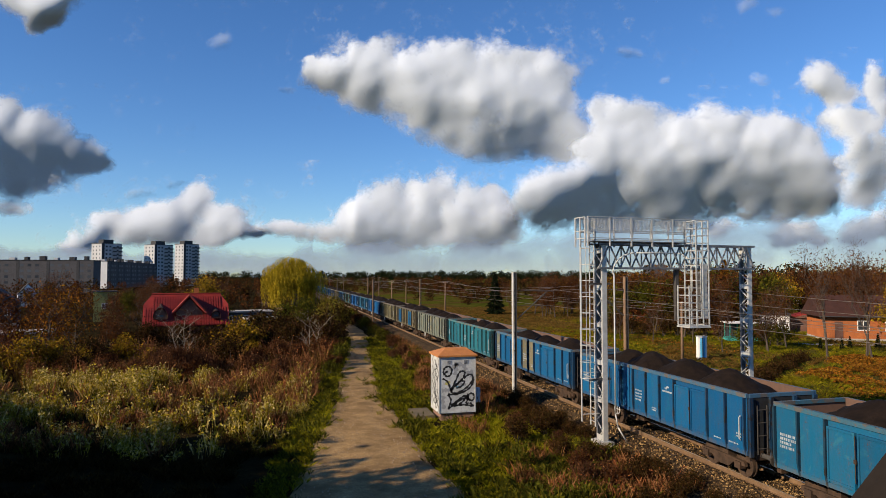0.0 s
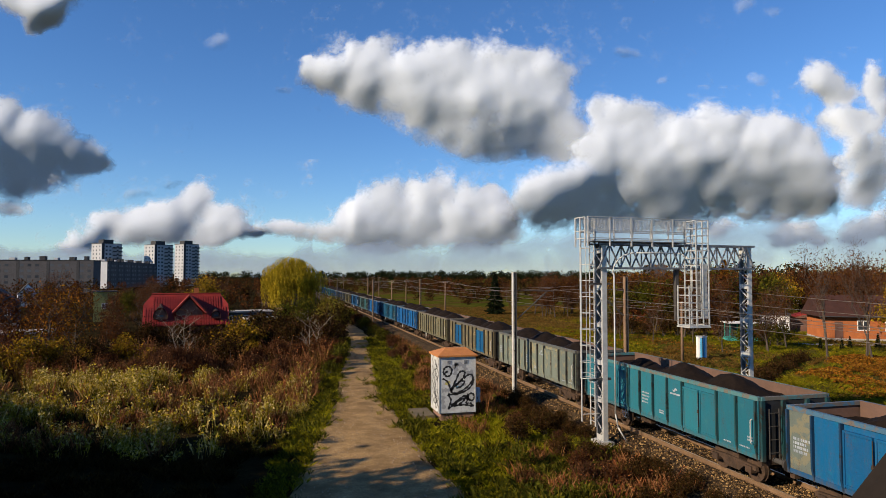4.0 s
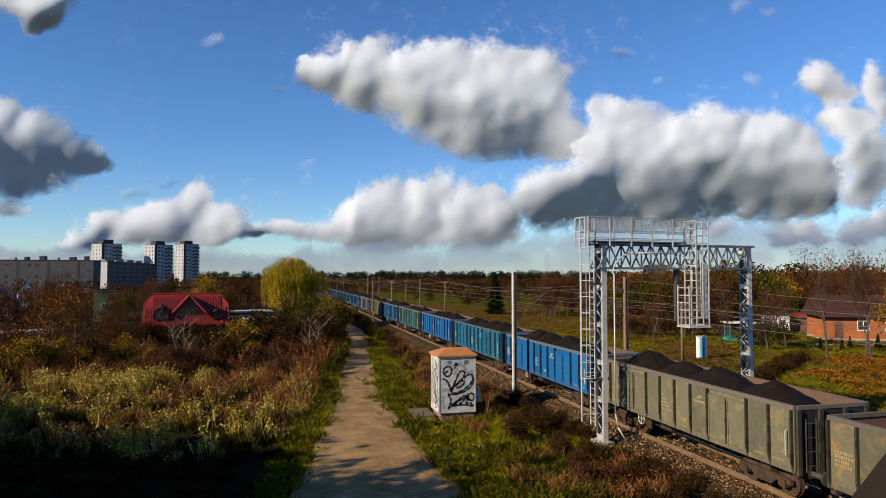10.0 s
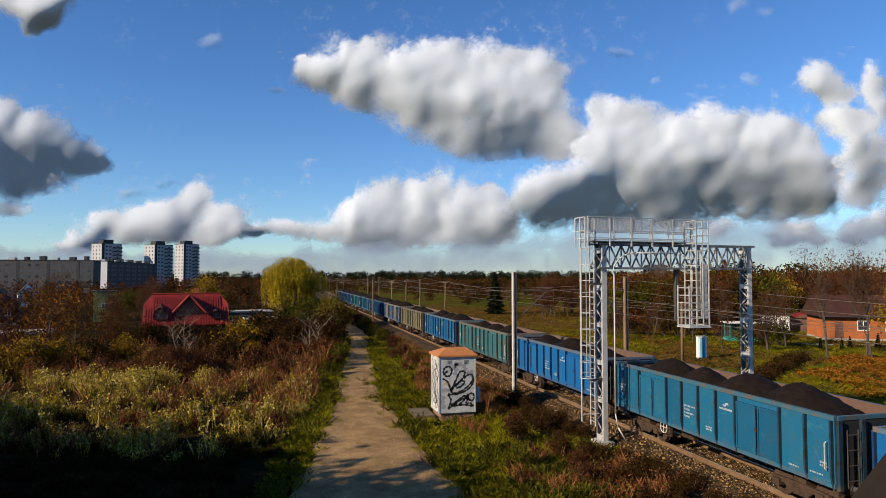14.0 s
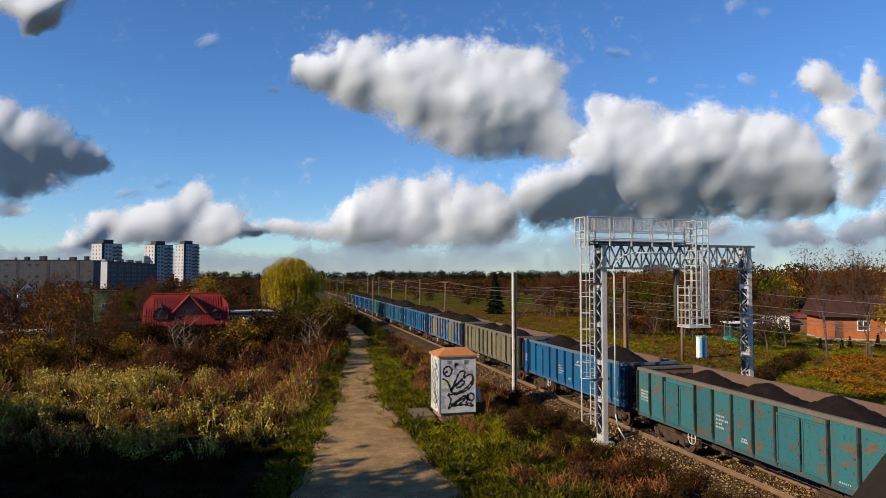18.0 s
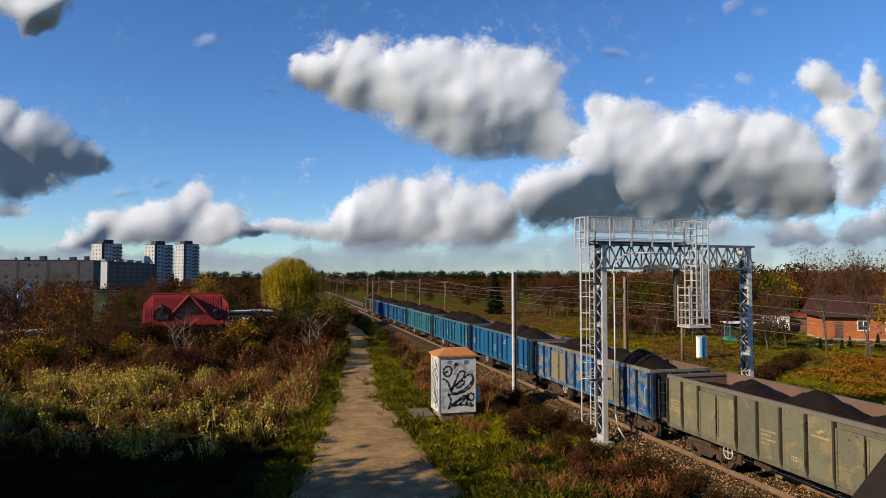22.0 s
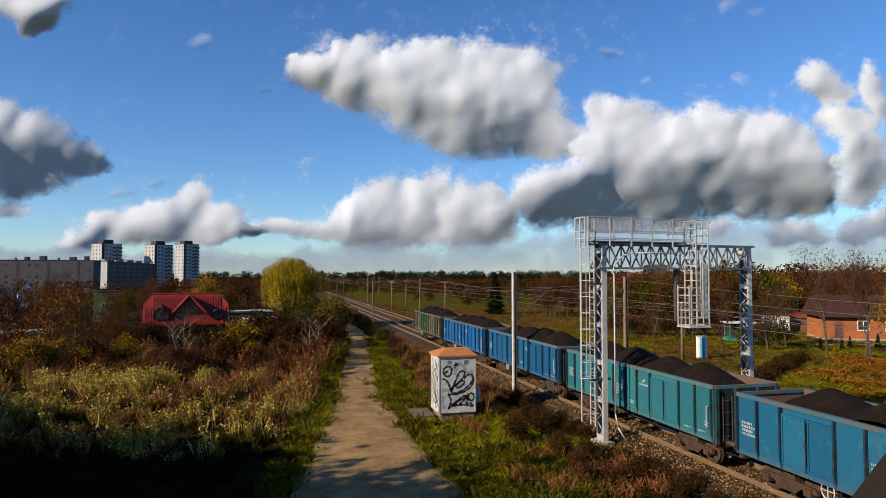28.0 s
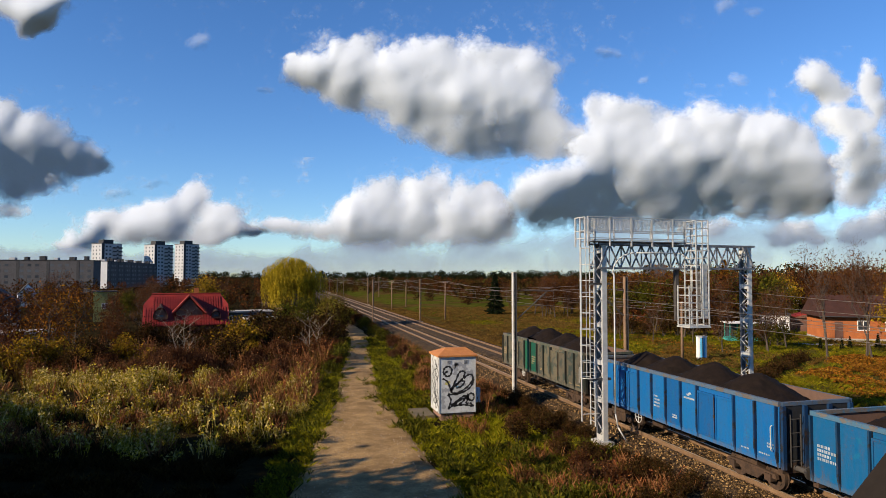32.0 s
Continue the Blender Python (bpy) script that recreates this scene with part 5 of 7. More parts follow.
T_ORANGE = [tree_meshes(50 + k, 7.5, 0.7, 1000, 0.115, L_ORANGE, 3, 0.65, M_BARK, twigs=300, trunk=0.15, fork=0.25) for k in range(2)]
T_YELLOW = [tree_meshes(60 + k, 7.5, 0.7, 2600, 0.135, L_YELLOW, 3, 0.7, M_BARK, trunk=0.15, fork=0.2) for k in range(2)]
T_GREEN = [tree_meshes(70 + k, 6.0, 0.8, 2700, 0.155, L_GREEN, 3, 0.75, M_BARK, trunk=0.15, fork=0.15) for k in range(2)]
T_OLIVE = [tree_meshes(73 + k, 6.0, 0.8, 3400, 0.12, L_OLIVE, 3, 0.7, M_BARK, twigs=350, trunk=0.13, fork=0.12, up=0.8) for k in range(2)]
T_SHADE = [tree_meshes(75 + k, 6.5, 0.8, 5200, 0.24, L_GREEN, 3, 0.9, M_BARK, trunk=0.16, fork=0.15) for k in range(2)]
T_FIR = [conifer_meshes(80 + k, 8.5, 2.4, 2600, L_FIR) for k in range(2)]
B_GREEN = [bush_meshes(90 + k, 1.6, 2.2, 1500, 0.13, L_GREEN) for k in range(2)]
B_DARK = [bush_meshes(95 + k, 1.8, 2.6, 1700, 0.11, L_DARK, 250) for k in range(2)]
B_RUST = [bush_meshes(100 + k, 1.6, 2.0, 1300, 0.10, L_RUST, 400) for k in range(2)]
B_YELLOW = [bush_meshes(105 + k, 1.6, 2.6, 1500, 0.11, L_YELLOW, 200) for k in range(2)]
B_TWIG = [bush_meshes(110 + k, 1.5, 1.7, 150, 0.08, L_DRY, 900) for k in range(2)]

# ---- trees and bushes, place by place ----
def scatter(rng, n, x0, x1, y0, y1, lo, hi):
    return [(rng.uniform(x0, x1), rng.uniform(y0, y1), rng.uniform(lo, hi)) for _ in range(n)]


def thin(spots, gap):
    out = []
    for s in spots:
        if all((s[0] - o[0]) ** 2 + (s[1] - o[1]) ** 2 > gap * gap for o in out):
            out.append(s)
    return out


R = random.Random(77)
# overgrown gardens beyond the meadow
grove(T_ORANGE, [(-20.7, 68, 0.95), (-19.0, 70, 0.85)], "birch_tree", "birch with sparse orange autumn leaves in an overgrown garden", "garden trees")
grove(T_RUST, [(-24.5, 72, 0.85), (-22.6, 76, 0.85), (-16.5, 76, 0.6), (-29, 82, 0.62), (-31, 98, 0.75), (-24, 104, 0.7), (-19.5, 86, 0.6)], "garden_tree",
      "half-bare tree with rust-brown autumn leaves", "garden trees", seed=1)
grove(B_DARK, thin(scatter(R, 60, -29, -4, 60, 76, 0.45, 0.9), 3.4), "shrub", "dense dark brown shrub at the meadow's edge", "shrubs of the thicket", "shrub", 2)
grove(B_RUST, thin(scatter(R, 60, -26, -1, 57, 70, 0.4, 0.75), 3.2), "shrub", "rust-brown leafy shrub at the meadow's edge", "shrubs of the thicket", "shrub", 3)
grove(B_YELLOW, [(-20.5, 63, 1.2), (-18.8, 64.5, 1.1), (-4.3, 73, 1.35), (-2.6, 75, 1.2), (-13.5, 67, 0.9), (-24, 66, 0.9), (-16.5, 62, 0.7), (-11, 65, 0.7), (-8, 68, 0.6), (-22.5, 60, 0.6), (-2.2, 70, 0.7), (-9.2, 63, 0.5)], "shrub", "shrub with yellow autumn leaves", "shrubs of the thicket", "shrub", 4)
grove(T_PALE, [(-8.9, 68.5, 0.92)], "bare_tree", "small bare tree with pale spreading branches", "garden trees", seed=5, vary=0.02)
grove(T_PALE, [(3.4, 67.3, 0.78)], "bare_tree", "small bare tree with pale branches beside the track", "garden trees", seed=9, vary=0.02)
grove(T_OLIVE, [(6.2, 78, 0.72), (7.6, 86, 0.74), (5.0, 75, 0.58), (9.0, 97, 0.78), (7.2, 93, 0.76), (8.4, 90, 0.7)], "green_tree", "bushy tree with olive-green leaves beside the track", "trees by the track", seed=6, vary=0.06)
grove(T_GREEN, [(3.4, 84, 0.62), (0.8, 88, 0.66), (-2.0, 92, 0.66), (1.8, 90, 0.7), (4.2, 90, 0.7)], "green_tree", "bushy tree with dark green leaves under the willow", "trees by the track", seed=6)
grove(B_DARK, [(5.3, 72, 1.1), (6.6, 78, 1.1), (1.8, 72, 1.1), (3.0, 78, 1.2), (-0.6, 76, 1.2), (7.8, 86, 1.2), (-2.0, 82, 1.4), (0.5, 82, 1.3)], "shrub", "dense dark brown shrub beside the track", "shrubs by the track", "shrub", 7)
grove(B_RUST, [(4.4, 66, 0.9), (2.2, 63, 0.8), (0.4, 66, 0.85), (5.6, 64, 0.7), (-1.8, 64, 0.9), (4.9, 60, 0.65), (4.6, 56, 0.5), (12.4, 58, 0.35), (12.8, 66, 0.4),
                (12.9, 52, 0.3), (12.9, 74, 0.5), (13.2, 82, 0.6), (13.3, 90, 0.6), (12.4, 104, 0.8), (13.4, 110, 0.8), (11.8, 116, 0.9), (13.5, 122, 0.8)], "shrub", "rust-brown leafy shrub beside the track", "shrubs by the track", "shrub", 8)
grove(B_GREEN, [(12.3, 78, 0.6), (12.9, 96, 0.6), (12.6, 86, 0.5), (13.1, 100, 0.6), (11.6, 108, 0.8), (12.6, 113, 0.8), (5.9, 62, 0.55), (5.2, 58, 0.5), (4.2, 53, 0.4)], "shrub", "green leafy shrub beside the track", "shrubs by the track", "shrub", 9)
grove(B_DARK, [(-15.5, 86, 0.95), (-13.2, 86.5, 0.9), (-11, 85.5, 0.95), (-9.0, 86, 0.8), (-7, 85, 0.9), (-17.5, 87, 0.9)], "shrub", "dense dark shrub before the red-roofed house", "shrubs of the thicket", "shrub", 35)
grove(B_TWIG, [(-8, 58, 1.3), (-7, 60, 1.2), (-9.5, 60, 1.1), (-5.5, 59, 1.0), (-11, 57, 1.0), (0.5, 57, 0.8), (-2, 58, 0.9), (2.2, 57, 0.7)], "shrub", "tangle of dry reddish twigs in the meadow", "shrubs of the thicket", "shrub", 10)
grove(B_TWIG, [(10.9, 62, 0.5), (11.6, 57, 0.45), (12.2, 70, 0.5), (10.6, 54, 0.4), (11.3, 49, 0.45), (12.4, 46, 0.4), (12.0, 63, 0.5)], "shrub", "tangle of dry tan stalks between track and railway", "shrubs by the track", "shrub", 64)
grove(T_YELLOW, [(-11.5, 118, 1.05), (-14, 120, 0.9)], "garden_tree", "garden tree with yellow-green autumn leaves", "garden trees", seed=11)
grove(T_GREEN, [(-9.6, 120, 1.1), (-16.5, 150, 1.1), (-30, 150, 0.9)], "garden_tree", "green garden tree among the houses", "garden trees", seed=12)
grove(T_ORANGE, [(-36, 160, 0.9)], "garden_tree", "orange autumn tree before the flats", "garden trees", seed=12)
grove(T_BARE, thin(scatter(R, 40, -60, 0, 105, 190, 0.7, 1.1), 9), "bare_tree", "bare brown garden tree among the houses", "garden trees", seed=13)
grove(T_RUST, thin(scatter(R, 40, -75, 8, 120, 230, 0.7, 1.0), 10), "garden_tree", "garden tree with rust-brown autumn leaves", "garden trees", seed=14)
grove(T_SLIM, [(50.2, 50.2, 1.25), (50.7, 50.7, 1.1), (52.0, 47.7, 1.2), (52.5, 47.5, 1.1), (52.7, 48.2, 1.25), (53.7, 61.6, 0.9), (54.3, 61.0, 0.85)], "bare_tree", "slender bare birch on the leaf-strewn grass", "orchard trees", seed=36)
# woods and gardens beyond the tracks
grove(T_FIR, [(43.7, 127, 1.08), (44.8, 129, 0.8), (72, 88, 1.1), (73.5, 90, 1.0)], "spruce_tree", "dark green spruce at the field's edge", "trees beyond the railway", seed=15, vary=0.05)
grove(T_BARE, [(47 + 2.1 * k + R.uniform(-1, 1), 121 - 1.9 * k + R.uniform(-3, 3), R.uniform(0.85, 1.1)) for k in range(9)], "bare_tree", "slender bare brown tree at the wood's edge", "trees beyond the railway", seed=16)
grove(T_RUST, [(52 + 2.6 * k + R.uniform(-1, 1), 128 - 2.2 * k + R.uniform(-3, 5), R.uniform(0.85, 1.1)) for k in range(13)], "wood_tree", "tree with rust-brown autumn leaves", "trees beyond the railway", seed=17)
grove(T_ORANGE, [(57.5, 116, 0.95), (61, 117, 0.9), (93, 95, 1.05)], "wood_tree", "tree with orange autumn leaves", "trees beyond the railway", seed=18)
T_LARCH = [conifer_meshes(85, 10.2, 2.9, 2600, L_ORANGE)]
grove(T_LARCH, [(67, 86, 1.0), (65.2, 88.5, 0.85)], "larch_tree", "tall russet larch beyond the railway", "trees beyond the railway", seed=19, vary=0.04)
grove(T_YELLOW, [(81.4, 92.7, 0.98), (83, 91, 0.9)], "wood_tree", "tree with golden autumn leaves", "trees beyond the railway", seed=20)
grove(T_BARE, [(44.5, 57.6, 0.62), (49.2, 56.6, 0.75), (50.2, 58, 0.8), (54.5, 60, 0.8), (47, 66, 0.7), (43, 68, 0.62), (40.5, 71, 0.6), (38, 73, 0.55), (66, 50, 1.1)], "bare_tree", "slender bare orchard tree on the grass", "orchard trees", seed=21, vary=0.08)
grove(T_RUST, thin([s for s in scatter(R, 150, 50, 125, 68, 125, 0.8, 1.05) if 0.55 < s[0] / s[1] < 0.86 or s[0] + s[1] > 165 and s[0] / s[1] < 1.3], 5.0), "wood_tree", "tree with rust-brown autumn leaves in the gardens", "trees beyond the railway", seed=22)
grove(T_BARE, thin([s for s in scatter(R, 150, 52, 125, 66, 120, 0.8, 1.1) if 0.5 < s[0] / s[1] < 0.86 or s[0] + s[1] > 165 and s[0] / s[1] < 1.3], 5.0), "bare_tree", "bare brown tree in the gardens", "trees beyond the railway", seed=23)
grove(T_YELLOW, [(69.5, 59, 0.9), (72, 61, 1.0)], "garden_tree", "yellow-green leafy tree by the brick house", "trees beyond the railway", seed=24)
grove(B_DARK, [(44 + 1.7 * k, 78 - 0.75 * k + R.uniform(-1, 1), R.uniform(0.8, 1.1)) for k in range(10)], "hedge_bush", "dark garden hedge bush behind the orchard", "hedge beyond the railway", "shrub", 25)
grove(B_GREEN, [(54.5, 61, 0.9), (56.3, 66, 1.0), (53, 64, 0.9), (51, 62, 0.8)], "shrub", "dark green garden shrub near the brick house", "hedge beyond the railway", "shrub", 26)
grove(T_RUST, [(92, 84, 1.35), (97, 82, 1.45), (88, 89, 1.3), (101, 84, 1.4)], "wood_tree", "tall tree with rust-brown autumn leaves behind the brick house", "trees beyond the railway", seed=41, vary=0.06)
grove(T_BARE, [(84, 78, 1.15), (90, 79, 1.2), (95, 77, 1.25), (80, 80, 1.1)], "bare_tree", "tall bare tree behind the brick house", "trees beyond the railway", seed=42, vary=0.06)
grove(T_ORANGE, [(65, 96, 1.3), (59, 99, 1.1), (73, 98, 1.2), (78, 100, 1.15), (88, 92, 1.25), (99, 96, 1.3), (96, 90, 1.2), (104, 88, 1.3), (92, 102, 1.3), (108, 96, 1.3)], "wood_tree", "tree with orange-brown autumn leaves in the gardens", "trees beyond the railway", seed=53, vary=0.1)
grove(T_GREEN, [(57, 84, 1.1), (63, 78, 1.0), (70, 92, 1.3), (76, 86, 1.2), (60, 95, 1.1), (52, 92, 1.0)], "garden_tree", "dark green leafy garden tree beyond the railway", "trees beyond the railway", seed=51)
grove(T_YELLOW, [(86, 96, 1.2), (57, 104, 0.9)], "garden_tree", "golden autumn garden tree beyond the railway", "trees beyond the railway", seed=52)
grove(T_FIR, [(58.4, 56.5, 0.17), (60.6, 57.6, 0.17), (63.1, 56.4, 0.19), (56.6, 57.5, 0.15)], "dwarf_conifer", "small clipped dark conifer on the lawn", "garden conifers", "shrub", 61)
# scrub on the railway's bank
BANK = [(10.9 + 2.3 * R.random(), 21 + 32 * R.random(), R.uniform(0.22, 0.42)) for _ in range(70)]
BANK = [b for b in thin(BANK, 1.1) if not (8.2 < b[0] < 11.6 and 34 < b[1] < 39)]
grove(B_RUST, BANK[::3], "shrub", "low rust-brown scrub on the railway bank", "scrub on the bank", "shrub", 31)
grove(B_DARK, BANK[1::3], "shrub", "low dark scrub on the railway bank", "scrub on the bank", "shrub", 32)
grove(B_TWIG, BANK[2::3], "shrub", "low tangle of dry twigs on the railway bank", "scrub on the bank", "shrub", 33)
grove(B_DARK, [(13.0, 24.6, 0.26), (13.4, 22.6, 0.28), (14.0, 20.6, 0.3), (12.6, 20.4, 0.24)], "shrub", "low dark scrub beside the gantry", "scrub on the bank", "shrub", 34)
EDGE = thin([(13.1 + 1.5 * R.random(), 19 + 27 * R.random(), R.uniform(0.22, 0.38)) for _ in range(90)], 0.9)
grove(B_DARK, [e for e in EDGE[::2] if not 26.6 < e[1] < 28.6], "shrub", "low dark scrub along the ballast's foot", "scrub on the bank", "shrub", 43)
grove(B_TWIG, [e for e in EDGE[1::2] if not 26.6 < e[1] < 28.6], "shrub", "dry brown weeds along the ballast's foot", "scrub on the bank", "shrub", 44)
grove(B_DARK, [(14.5, 25.2, 0.28), (14.9, 23.6, 0.26), (14.4, 22.2, 0.3), (15.1, 21.2, 0.24), (14.7, 19.6, 0.3), (15.0, 18.4, 0.26), (14.1, 29.6, 0.3), (13.9, 31.2, 0.3), (14.2, 33.0, 0.28)], "shrub", "low dark scrub rooted in the ballast's edge", "scrub on the bank", "shrub", 62)
grove(B_DARK, [(26.5 + 0.817 * a + R.uniform(-0.4, 0.4), 36.3 + 0.576 * a + R.uniform(-0.4, 0.4), R.uniform(0.42, 0.6)) for a in (3, 4.5, 6, 7.4, 8.8, 10.2, 11.8, 13.4, 15, 16.8, 18.6, 20.6, 22.8, 25, 27.4)], "shrub", "low dark shrub in the drain across the lawn", "shrubs of the drain", "shrub", 63)
# a clump of tall trees beside the viaduct, out of sight, whose shade lies on the meadow
SHADE = [(-46, 47), (-40, 42), (-34.5, 35.4), (-30, 29), (-27, 26.6), (-24, 24.2), (-22, 22.2), (-20, 20), (-18, 17.8), (-16.4, 15.6)]
grove(T_SHADE, [(x - 0.6 * k, y - 3.7 * k, 1.62) for k in range(4) for x, y in SHADE if y - 3.7 * k > 6], "shade_tree", "dense leafy tree beside the viaduct", "trees by the viaduct", seed=27, vary=0.05)


# ---- far woods on the horizon ----
def far_woods(name, rows, mats, seed, label):
    """Belts of far wood: (x0, y0, x1, y1, height, step)."""
    rg = np.random.default_rng(seed)
    for j, mat in enumerate(mats):
        vs, fs, n0 = [], [], 0
        for x0, y0, x1, y1, h, step in rows:
            L = math.hypot(x1 - x0, y1 - y0)
            n = int(L / step)
            for k in range(n):
                if rg.random() > 0.75 / len(mats) + 0.25:
                    continue
                u = (k + rg.uniform(0, 1)) / n
                hh = h * rg.uniform(0.65, 1.15)
                w = hh * rg.uniform(0.3, 0.5)
                cx, cy = x0 + (x1 - x0) * u + rg.normal() * 8, y0 + (y1 - y0) * u + rg.normal() * 14
                m = 150
                p = unit(rg, m) * rg.uniform(0.2, 1, (m, 1)) ** 0.5 * np.array([w, w, hh * 0.5]) + np.array([cx, cy, hh * 0.5])
                p[:, 2] = np.clip(p[:, 2], 0.0, hh) - 1.0
                v, f = leaves(rg, p, max(0.22, hh * 0.055), 0.75)
                vs.append(v)
                fs.append(f + n0)
                n0 += len(v)
        solid(name, mesh_np(name, np.concatenate(vs), np.concatenate(fs), mat), None, label, "woods", kind="stuff")


far_woods("far_woods", ((-150, 900, 900, 700, 6.5, 4), (-80, 520, 420, 430, 5.5, 3), (60, 330, 330, 230, 7.5, 3.4), (130, 230, 330, 150, 10, 3.4), (60, 220, 200, 160, 7.0, 3.4), (28, 300, 95, 245, 5.5, 2.6), (44, 215, 70, 195, 4.5, 2.4)),
          (L_DARK, L_RUST), 5, "far belt of brown autumn woods")
far_woods("far_woods", ((-420, 1250, 1100, 900, 15, 2.4), (100, 1000, 900, 640, 15, 3.0), (280, 420, 520, 260, 16, 5)), (L_FIR,), 6, "dark evergreen woods on the horizon")
far_woods("far_gardens", ((-120, 210, 20, 230, 6, 4), (-150, 300, 40, 320, 8, 5), (-60, 170, 5, 165, 4.5, 3)), (L_DARK, L_RUST), 7, "far brown garden trees before the flats")
far_woods("far_gardens", ((20, 330, 110, 300, 5.5, 3.5), (30, 420, 200, 380, 7, 4)), (L_RUST, L_DARK), 8, "far garden trees beside the railway")


# ---- meadow, grass, weeds ----
def clump_kinds(seed, n, h, spread, width, heads=0, leaf=0.06):
    """One clump: blades as triangles, with seed heads as small rhombs."""
    rg = np.random.default_rng(seed)
    base = rg.normal(size=(n, 2)) * spread * 0.4
    tip = base + rg.normal(size=(n, 2)) * spread * 0.6
    hh = h * rg.uniform(0.55, 1.1, n)
    a = rg.uniform(0, 6.28, n)
    d = np.stack([np.cos(a), np.sin(a)], 1) * width
    z0 = np.full(n, -0.05)
    v = np.stack([np.column_stack([base - d, z0]), np.column_stack([base + d, z0]), np.column_stack([(base + tip) / 2 + d * 0.8, hh * 0.6]), np.column_stack([tip, hh])], 1).reshape(-1, 3)
    f = np.arange(4 * n).reshape(-1, 4)
    if heads:
        m = n * heads
        i = rg.integers(0, n, m)
        k = rg.uniform(0.45, 1.02, m)
        c = np.column_stack([base[i] + (tip[i] - base[i]) * k[:, None], hh[i] * k]) + rg.normal(size=(m, 3)) * np.array([0.05, 0.05, 0.03])
        lv, lf = leaves(rg, c, leaf, 0.5)
        v, f = np.concatenate([v, lv]), np.concatenate([f, lf + len(v)])
    return v, f


def field(name, spots, kinds, mat, label, seed):
    """Many clumps joined into one thing of kind stuff: spots of (x, y, size)."""
    rg = np.random.default_rng(seed)
    vs, fs, n0 = [], [], 0
    for x, y, s in spots:
        v, f = kinds[rg.integers(0, len(kinds))]
        a = rg.uniform(0, 6.28)
        c, sn = math.cos(a) * s, math.sin(a) * s
        q = np.column_stack([v[:, 0] * c - v[:, 1] * sn + x, v[:, 0] * sn + v[:, 1] * c + y, v[:, 2] * s * rg.uniform(0.8, 1.2) + ground_z(x, y)])
        vs.append(q)
        fs.append(f + n0)
        n0 += len(v)
    solid(name, mesh_np(name, np.concatenate(vs), np.concatenate(fs), mat), None, label, "vegetation", kind="stuff")


K_WEED = [clump_kinds(200 + k, 10, 1.0, 0.27, 0.010, 8, 0.062) for k in range(5)]
K_DRY = [clump_kinds(210 + k, 13, 0.85, 0.35, 0.011, 1) for k in range(4)]
K_TALL = [clump_kinds(250 + k, 7, 1.5, 0.4, 0.008, 7) for k in range(3)]
K_GRASS = [clump_kinds(220 + k, 24, 0.24, 0.24, 0.009) for k in range(4)]
K_TURF = [clump_kinds(240 + k, 12, 0.19, 0.24, 0.007) for k in range(4)]
K_LOW = [clump_kinds(230 + k, 14, 0.4, 0.35, 0.02, 1) for k in range(4)]


def in_view(x, y):
    return -0.40 * y - 1.5 < x < 1.2 * y


